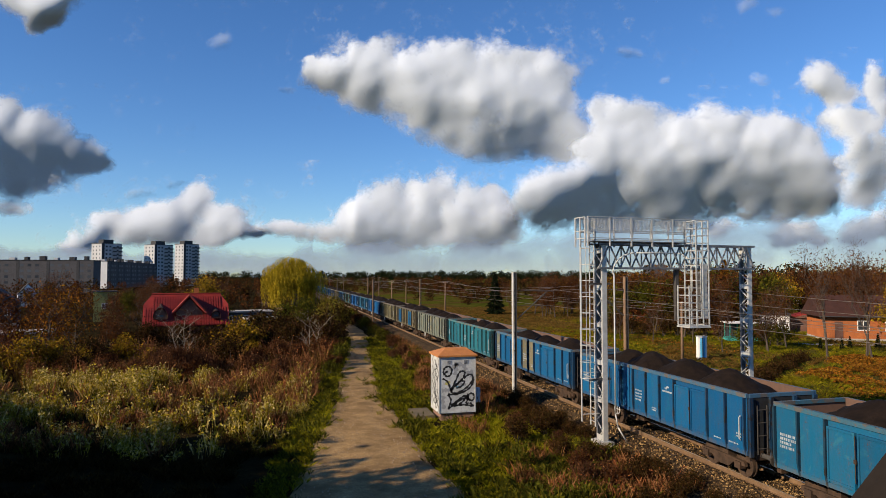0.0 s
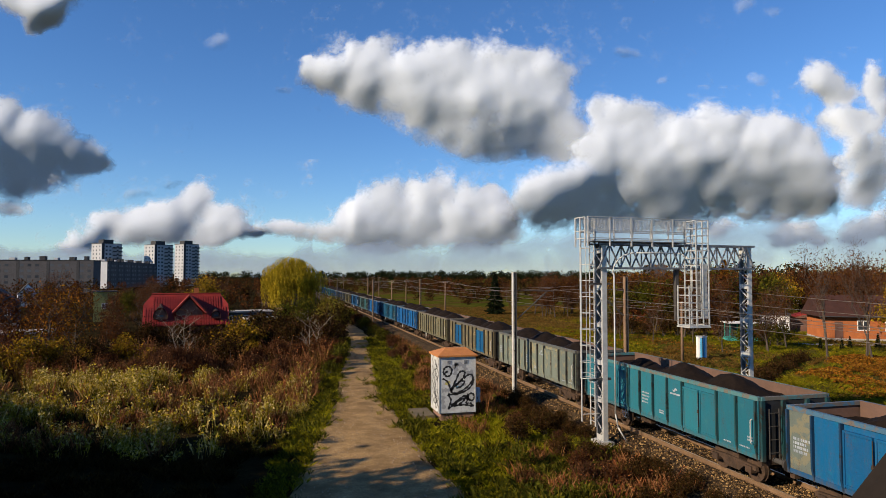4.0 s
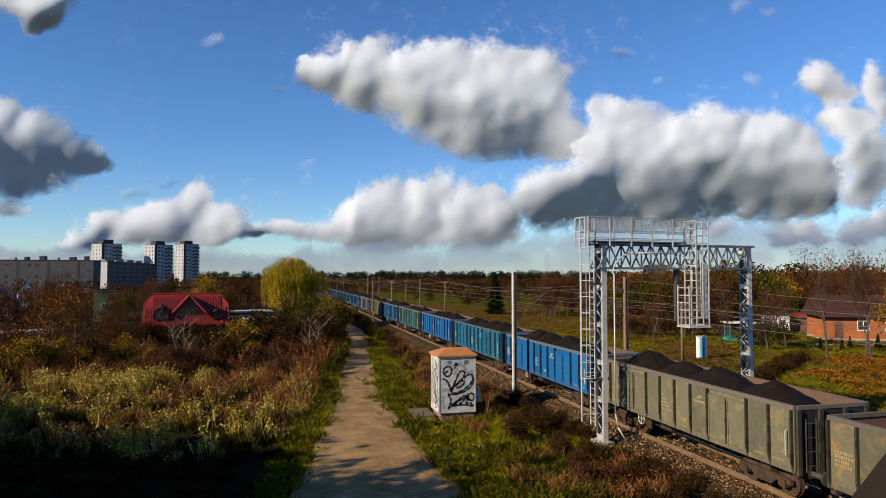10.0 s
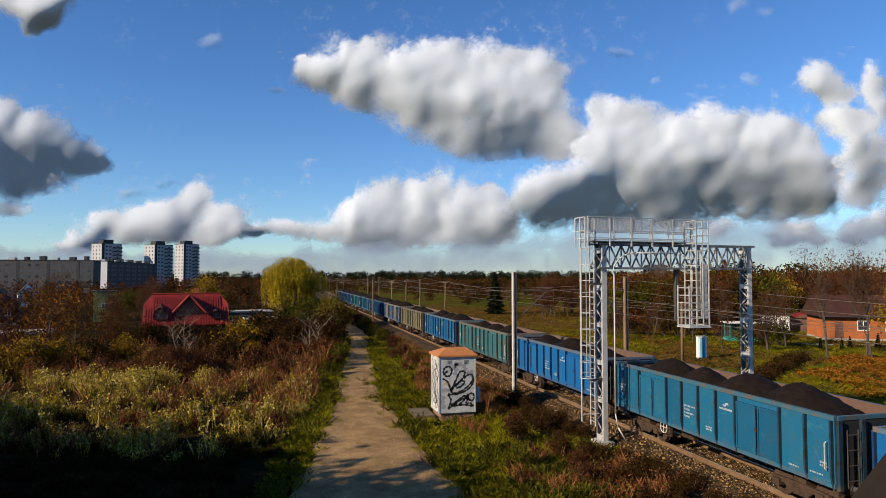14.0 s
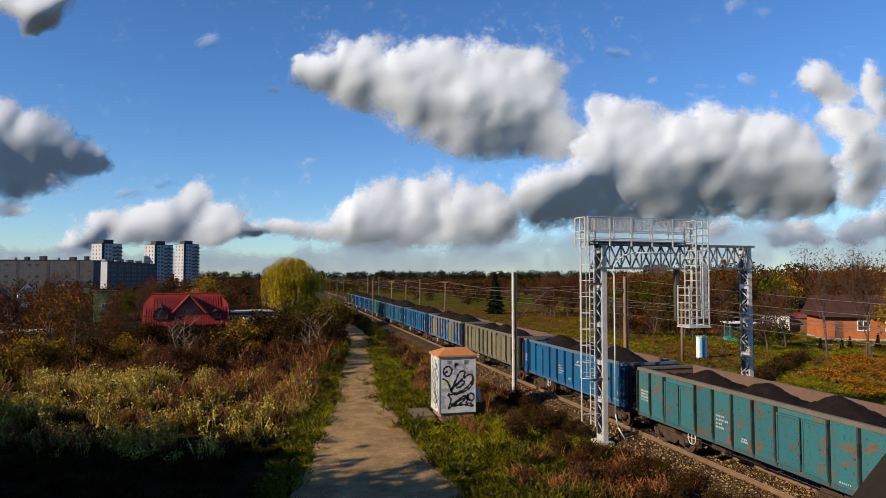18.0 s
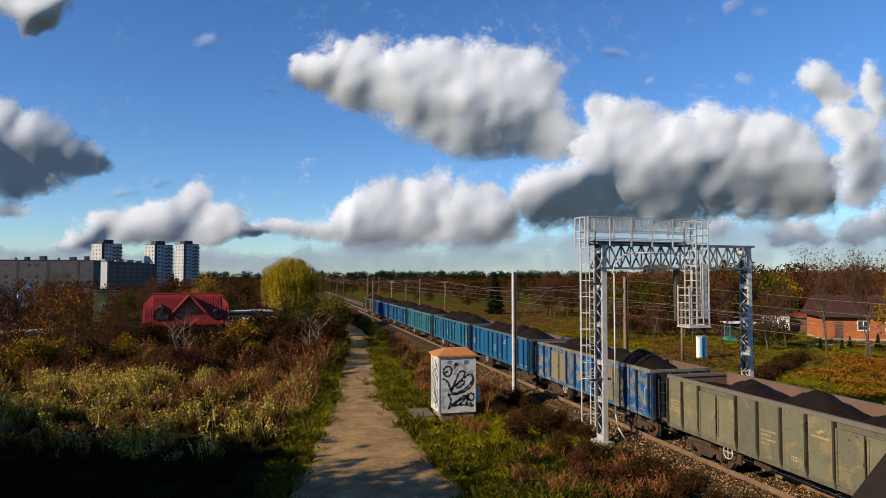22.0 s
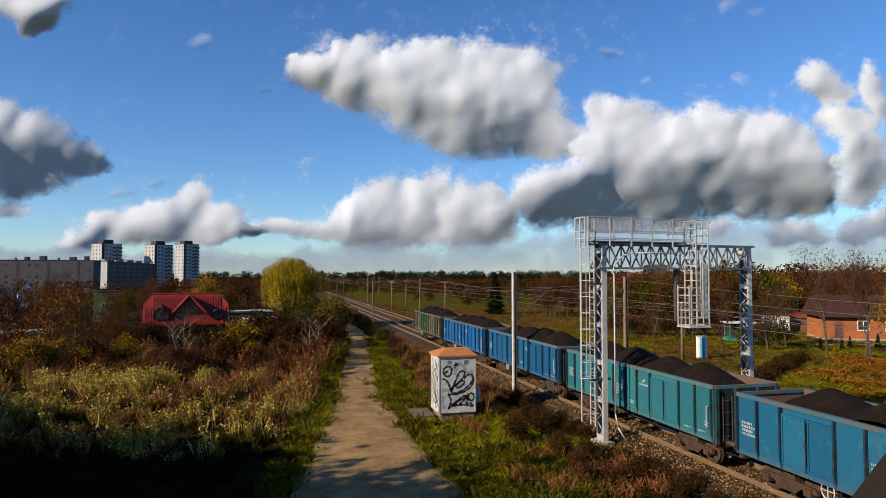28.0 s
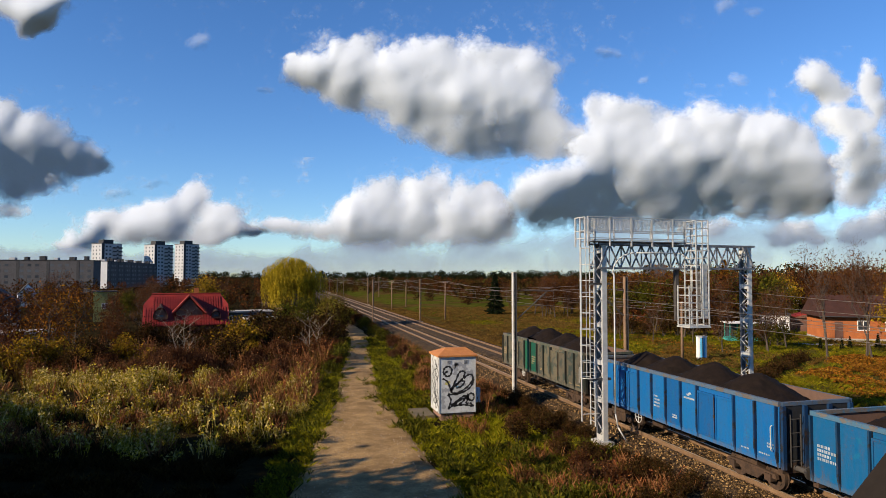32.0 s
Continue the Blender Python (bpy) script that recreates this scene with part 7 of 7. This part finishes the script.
def red_house():
    h = thing("house", pose(-11.55, 92.0, -2.0, 0, 0, 8), "house with a steep red tiled roof, half-round dormer and gable", "house")
    W, D, ez, rz = 5.15, 4.4, 3.0, 6.9
    part("wall", Shape().box(-W + 0.5, W - 0.5, -D + 0.6, D - 0.6, 0, ez + 0.3), M_PLASTER, h)
    roof = Shape()
    # four hipped slopes with a short steep end
    A = [(-W, -D, ez), (W, -D, ez), (W, D, ez), (-W, D, ez)]
    E2 = [(-W, -1.6, ez + 2.6), (W, -1.6, ez + 2.6), (W, 1.6, ez + 2.6), (-W, 1.6, ez + 2.6)]
    T = [(-W + 0.95, 0, rz), (W - 0.95, 0, rz)]
    roof.v += A + E2 + T
    roof.f += [(0, 1, 5, 9, 8, 4), (2, 3, 7, 8, 9, 6), (4, 8, 7), (5, 6, 9), (0, 4, 7, 3), (1, 2, 6, 5), (3, 2, 1, 0)]
    rf = part("roof", roof, M_REDTILE, h, "red ribbed tile roof")
    seam = Shape().bar((0, -D - 0.02, ez + 0.03), (0, -0.4, rz - 0.32), 0.125, 4).mesh("tile_rib", M_REDTILE)
    for k in range(36):
        x = -W + 0.25 + 0.31 * k
        if x < W - 0.2:
            sx = 1.0 if abs(x) < W - 0.9 else 0.66
            part("tile_rib", seam, None, rf, m=Matrix.Translation((x, 0, 0)) @ (Matrix.Identity(4) if sx == 1 else Matrix.Translation((0, -D, ez)) @ Matrix.Diagonal((1, 0.6, 0.62, 1)) @ Matrix.Translation((0, D, -ez))))
    part("ridge_tile", Shape().bar((-W + 0.9, 0, rz + 0.03), (W - 0.9, 0, rz + 0.03), 0.11, 8), M_REDTILE, rf)
    # cross gable
    g = Shape()
    g.prism([(-1.5, -D + 1.0, ez + 1.5), (0.3, -D + 1.0, rz - 0.3), (0.3, -D + 1.0, rz - 0.05), (-1.75, -D + 1.0, ez + 1.55)], (0, D - 1.2, 0))
    g.prism([(2.1, -D + 1.0, ez + 1.5), (0.3, -D + 1.0, rz - 0.3), (0.3, -D + 1.0, rz - 0.05), (2.35, -D + 1.0, ez + 1.55)], (0, D - 1.2, 0))
    part("gable_roof", g, M_REDTILE, h, "red tiled cross gable")
    part("gable_wall", Shape().prism([(-1.3, -D + 1.3, ez + 0.8), (1.9, -D + 1.3, ez + 0.8), (1.9, -D + 1.3, ez + 1.6), (0.3, -D + 1.3, rz - 0.42), (-1.3, -D + 1.3, ez + 1.6)], (0, 0.3, 0)), M_PLASTER, h)
    # half-round dormers, peaked hoods over a dark window
    for cx, sc in ((-3.1, 0.82), (3.5, 0.55)):
        d = Shape()
        arch = [(math.cos(w), math.sin(w) ** 0.8) for w in [math.pi * k / 10 for k in range(11)]]
        f0, f1 = -D + 0.35, -D + 2.9
        for (p, q), (p2, q2) in zip(arch, arch[1:]):
            d.poly([(cx + 1.05 * sc * p, f0, ez + 0.95 + 1.65 * sc * q), (cx + 1.05 * sc * p2, f0, ez + 0.95 + 1.65 * sc * q2), (cx + 0.3 * sc * p2, f1, ez + 1.35 + 1.75 * sc * q2), (cx + 0.3 * sc * p, f1, ez + 1.35 + 1.75 * sc * q)])
        dm = part("dormer", d, M_BROWNROOF, h, "half-round dormer with brown covering")
        part("dormer_face", Shape().prism([(cx + 0.9 * sc * p, f0 + 0.18, ez + 0.95 + 1.4 * sc * q) for p, q in arch], (0, 0.15, 0)), M_PLASTER, dm)
        part("sill", Shape().box(cx - 0.95 * sc, cx + 0.95 * sc, f0 - 0.02, f0 + 0.2, ez + 0.84, ez + 0.94), M_BROWNROOF, dm)
        window(dm, Matrix.Translation((cx, f0 + 0.17, ez + 1.05)), 1.1 * sc, 0.55 * sc)
    for ax, az, bx, bz in ((-1.75, ez + 1.57, 0.3, rz - 0.03), (2.35, ez + 1.57, 0.3, rz - 0.03)):
        part("verge_tile", Shape().bar((ax, -D + 0.98, az), (bx, -D + 0.98, bz), 0.13, 6), worn("pale_red_verge", (0.34, 0.05, 0.035), None, 2, 10), rf)
    part("chimney", Shape().box(0.9, 1.5, 0.3, 0.9, rz - 1.0, rz + 0.8), M_BRICK, h)


red_house()


def brick_house():
    a = math.degrees(math.atan2(-3.9, 7.2))
    h = thing("brick_house", pose(65.0, 65.6, -0.6, 0, 0, a), "single-storey orange brick house with a brown gabled roof", "house")
    W, D, ez, rz = 8.6, 6.4, 2.95, 5.5
    wall = part("wall", Shape().box(0, W, 0, D, 0.3, ez), M_BRICK, h)
    part("plinth", Shape().box(-0.06, W + 0.06, -0.06, D + 0.06, -0.6, 0.299), M_CONCRETE, h)
    course = Shape()
    for k in range(30):
        z = 0.38 + 0.085 * k
        course.box(0, W, -0.006, -0.001, z, z + 0.012)
    part("mortar_joint", course, M_PLASTER, wall)
    r = Shape()
    o = 0.6
    r.v += [(-o, -o, ez), (W + o, -o, ez), (W + o, D + o, ez), (-o, D + o, ez), (-o, -o, ez + 0.12), (W + o, -o, ez + 0.12), (W + o, D + o, ez + 0.12), (-o, D + o, ez + 0.12), (-o + 0.15, D / 2, rz), (W + o - 0.15, D / 2, rz)]
    r.f += [(3, 2, 1, 0), (0, 1, 5, 4), (1, 2, 6, 5), (2, 3, 7, 6), (3, 0, 4, 7), (4, 5, 9, 8), (6, 7, 8, 9), (5, 6, 9), (7, 4, 8)]
    part("roof", r, M_BROWNROOF, h, "brown shingle roof with plain gables")
    for x, w in ((4.4, 1.3), (7.2, 0.9)):
        window(h, Matrix.Translation((x, -0.008, 1.25)), w, 1.25, M_WHITEWALL)
    part("door", Shape().box(1.3, 2.2, -0.05, -0.007, 0.3, 2.35), M_PLASTER, h)
    part("step", Shape().box(1.0, 2.5, -0.9, -0.07, -0.3, 0.2), M_CONCRETE, h)
    part("gutter", Shape().bar((-o, -o - 0.06, ez), (W + o, -o - 0.06, ez), 0.06, 6), M_ROOFDARK, h)


brick_house()
solid("paved_yard", Shape().grid(lambda u, v: (57.5 + 9 * u + 2.2 * v, 63.5 - 4.5 * u - 3.0 * v, ground_z(57.5 + 9 * u + 2.2 * v, 63.5 - 4.5 * u - 3.0 * v) + 0.05), 10, 4), M_CONCRETE,
      "grey concrete paving before the brick house", "pavement", kind="structure")


def shed(x, y, turn, w, d, h, wall_mat, roof_mat, name, label, pitch=0.0, cat="shed", z=None, win=0):
    s = thing(name, pose(x, y, (ground_z(x, y) - 0.1) if z is None else z, 0, 0, turn), label, cat)
    part("wall", Shape().box(-w / 2, w / 2, -d / 2, d / 2, 0, h), wall_mat, s)
    if pitch:
        part("roof", Shape().prism([(-w / 2 - 0.3, -d / 2 - 0.3, h + 0.004), (0, -d / 2 - 0.3, h + pitch), (w / 2 + 0.3, -d / 2 - 0.3, h + 0.004)], (0, d + 0.6, 0)), roof_mat, s)
        part("gable_wall", Shape().prism([(-w / 2, -d / 2 - 0.31, h - 0.1), (0, -d / 2 - 0.31, h + pitch - 0.25), (w / 2, -d / 2 - 0.31, h - 0.1)], (0, 0.008, 0)), wall_mat, s)
    else:
        part("roof", Shape().box(-w / 2 - 0.2, w / 2 + 0.2, -d / 2 - 0.2, d / 2 + 0.2, h + 0.004, h + 0.22), roof_mat, s)
    for k in range(win):
        window(s, Matrix.Translation((-w / 2 + w * (k + 0.5) / win, -d / 2 - 0.002, h * 0.45)), min(1.1, w / win * 0.6), min(1.1, h * 0.35), M_WHITEWALL)
    return s


shed(-33.2, 142.3, 14, 4.0, 4, 5.9, M_GREENWALL, M_ROOFDARK, "garden_house", "pale green flat-roofed house", win=1, cat="house")
shed(-49.5, 136, 16, 6.5, 8, 4.2, M_ROOFDARK, M_ROOFDARK, "house", "house with dark mansard roof and small windows", 2.6, "house", win=2)
shed(-70.5, 214, 20, 5.0, 8, 3.6, M_WHITEWALL, M_ROOFDARK, "house", "house with white gable and dark roof", 3.2, "house", win=1)
shed(-36.5, 96, 18, 7.0, 5, 2.6, M_PANEL, M_ROOFDARK, "garage", "low grey concrete garage", cat="garage")
shed(-30.0, 90, 18, 6.0, 5, 2.3, M_PANEL, M_CONCRETE, "garage", "low grey concrete garage", cat="garage")
shed(-5.5, 125, 8, 9, 5, 2.6, M_PANEL, M_CONCRETE, "garage", "long row of grey concrete garages", cat="garage", win=3)
shed(-2.5, 112, 8, 5, 4, 2.2, M_WHITEWALL, M_CONCRETE, "shed", "small white-walled garden shed", win=1)
shed(-23.5, 160, 10, 6, 5, 3.0, M_PANEL, M_CONCRETE, "garage", "small grey flat-roofed garage", cat="garage", win=2)
shed(115.8, 125.1, -40, 3.6, 3, 4.2, M_WHITEWALL, M_ROOFDARK, "garden_house", "small white house among the trees", cat="house", z=0.6, win=1)
shed(122.0, 118, -40, 4.6, 3, 3.4, M_GREENWALL, M_ROOFDARK, "garden_house", "pale garden house among the trees", cat="house", z=0.6, win=2)
shed(59.7, 100.3, -30, 4.4, 3, 1.9, M_BRICK, M_BROWNROOF, "garden_shed", "orange garden shed with a brown roof", 0.7)
shed(73, 76, -35, 5.0, 3, 2.2, M_PLASTER, M_REDTILE, "garden_shed", "garden shed with a red roof", 0.8)
shed(68, 77, -35, 3.4, 3, 2.5, M_WHITEWALL, M_ROOFDARK, "garden_shed", "white wooden garden shed among trees", win=2)


def banner():
    b = thing("banner", pose(62.0, 97.5, ground_z(62, 97.5), 0, 0, -30), "white and green banner stretched between posts", "banner")
    part("sheet", Shape().box(-1.7, 1.7, -0.03, 0.03, 2.1, 3.35), M_WHITEWALL, b)
    s = Shape()
    for k in range(8):
        s.box(-1.5 + 0.38 * k, -1.3 + 0.38 * k, -0.036, -0.031, 2.3 + 0.1 * (k % 3), 3.0 + 0.08 * (k % 2))
    part("print", s, M_TURQ, b, "green printed bars")
    for x in (-1.7, 1.7):
        part("post", Shape().bar((x, 0.06, 0), (x, 0.06, 3.5), 0.05, 6), M_GALV, b)


banner()


def blue_box():
    b = thing("switch_cabinet", pose(39.3, 53.9, ground_z(39.3, 53.9) - 0.1, 0, 0, -16), "tall white and light blue switch cabinet in the grass", "cabinet")
    part("body", Shape().box(-0.4, 0.4, -0.3, 0.3, 0.1, 2.2), M_WHITEWALL, b)
    for s in (-1, 1):
        part("door", Shape().box(min(s * 0.05, s * 0.24), max(s * 0.05, s * 0.24), -0.33, -0.301, 0.2, 2.1), M_SKYBLUE, b, "light blue door panel")
    part("gap_trim", Shape().box(-0.04, 0.04, -0.34, -0.301, 0.15, 2.15), M_DARKSTEEL, b)
    part("lid", Shape().box(-0.44, 0.44, -0.35, 0.34, 2.204, 2.28), M_GALV, b)


blue_box()


def kiosk():
    k = thing("garden_pavilion", pose(55.2, 68.2, ground_z(55.2, 68.2), 0, 0, -22), "turquoise garden pavilion with slim posts", "pavilion")
    part("base", Shape().box(-1.7, 1.7, -1.2, 1.2, 0, 0.45), M_TURQ, k)
    for x in (-1.5, 0, 1.5):
        for y in (-1.1, 1.1):
            part("post", Shape().box(x - 0.05, x + 0.05, y - 0.05, y + 0.05, 0.454, 2.2), M_TURQ, k)
    part("roof", Shape().box(-1.9, 1.9, -1.4, 1.4, 2.204, 2.32), M_WHITEWALL, k)
    part("panel", Shape().box(-1.4, 1.4, 1.12, 1.16, 0.5, 2.1), M_GLASS, k)


kiosk()

# ---- what moves ----
SPEED, GAIN = 7.1124, 0.0246


def travelled(t):
    return SPEED * t + 0.5 * GAIN * t * t


def motions():
    for root, coal, i in WAGONS:
        y = 18.95 + i * PITCH - PITCH / 2
        rows = [(t, pose(TRACK_1, y - travelled(t), 0)) for t in range(0, 33, 2)]
        walk(root, rows)
        walk(coal, rows)
    for ob, place, way in CLOUDS:
        walk(ob, [(0.0, place), (32.0, Matrix.Translation(way) @ place)])
    # one turning for all the wheelsets, shared by them
    step, rows, s, t = radians(80) * 0.46, [], 0.0, 0.0
    total = travelled(32.0)
    n = math.ceil(total / step)
    for k in range(n + 1):
        s = total * k / n
        t = (-SPEED + math.sqrt(SPEED * SPEED + 2 * GAIN * s)) / GAIN
        rows.append((t, s / 0.46))
    for y in (-0.9, 0.9):
        same = [w for w in WHEELS if abs(w.location.y - y) < 0.01]
        walk(same[0], [(t, Matrix.Translation((0, y, 0.46)) @ Matrix.Rotation(a, 4, "X")) for t, a in rows])
        for w in same[1:]:
            w.rotation_mode = "QUATERNION"
            w.animation_data_create()
            w.animation_data.action = same[0].animation_data.action
            w.animation_data.action_slot = same[0].animation_data.action_slot


motions()
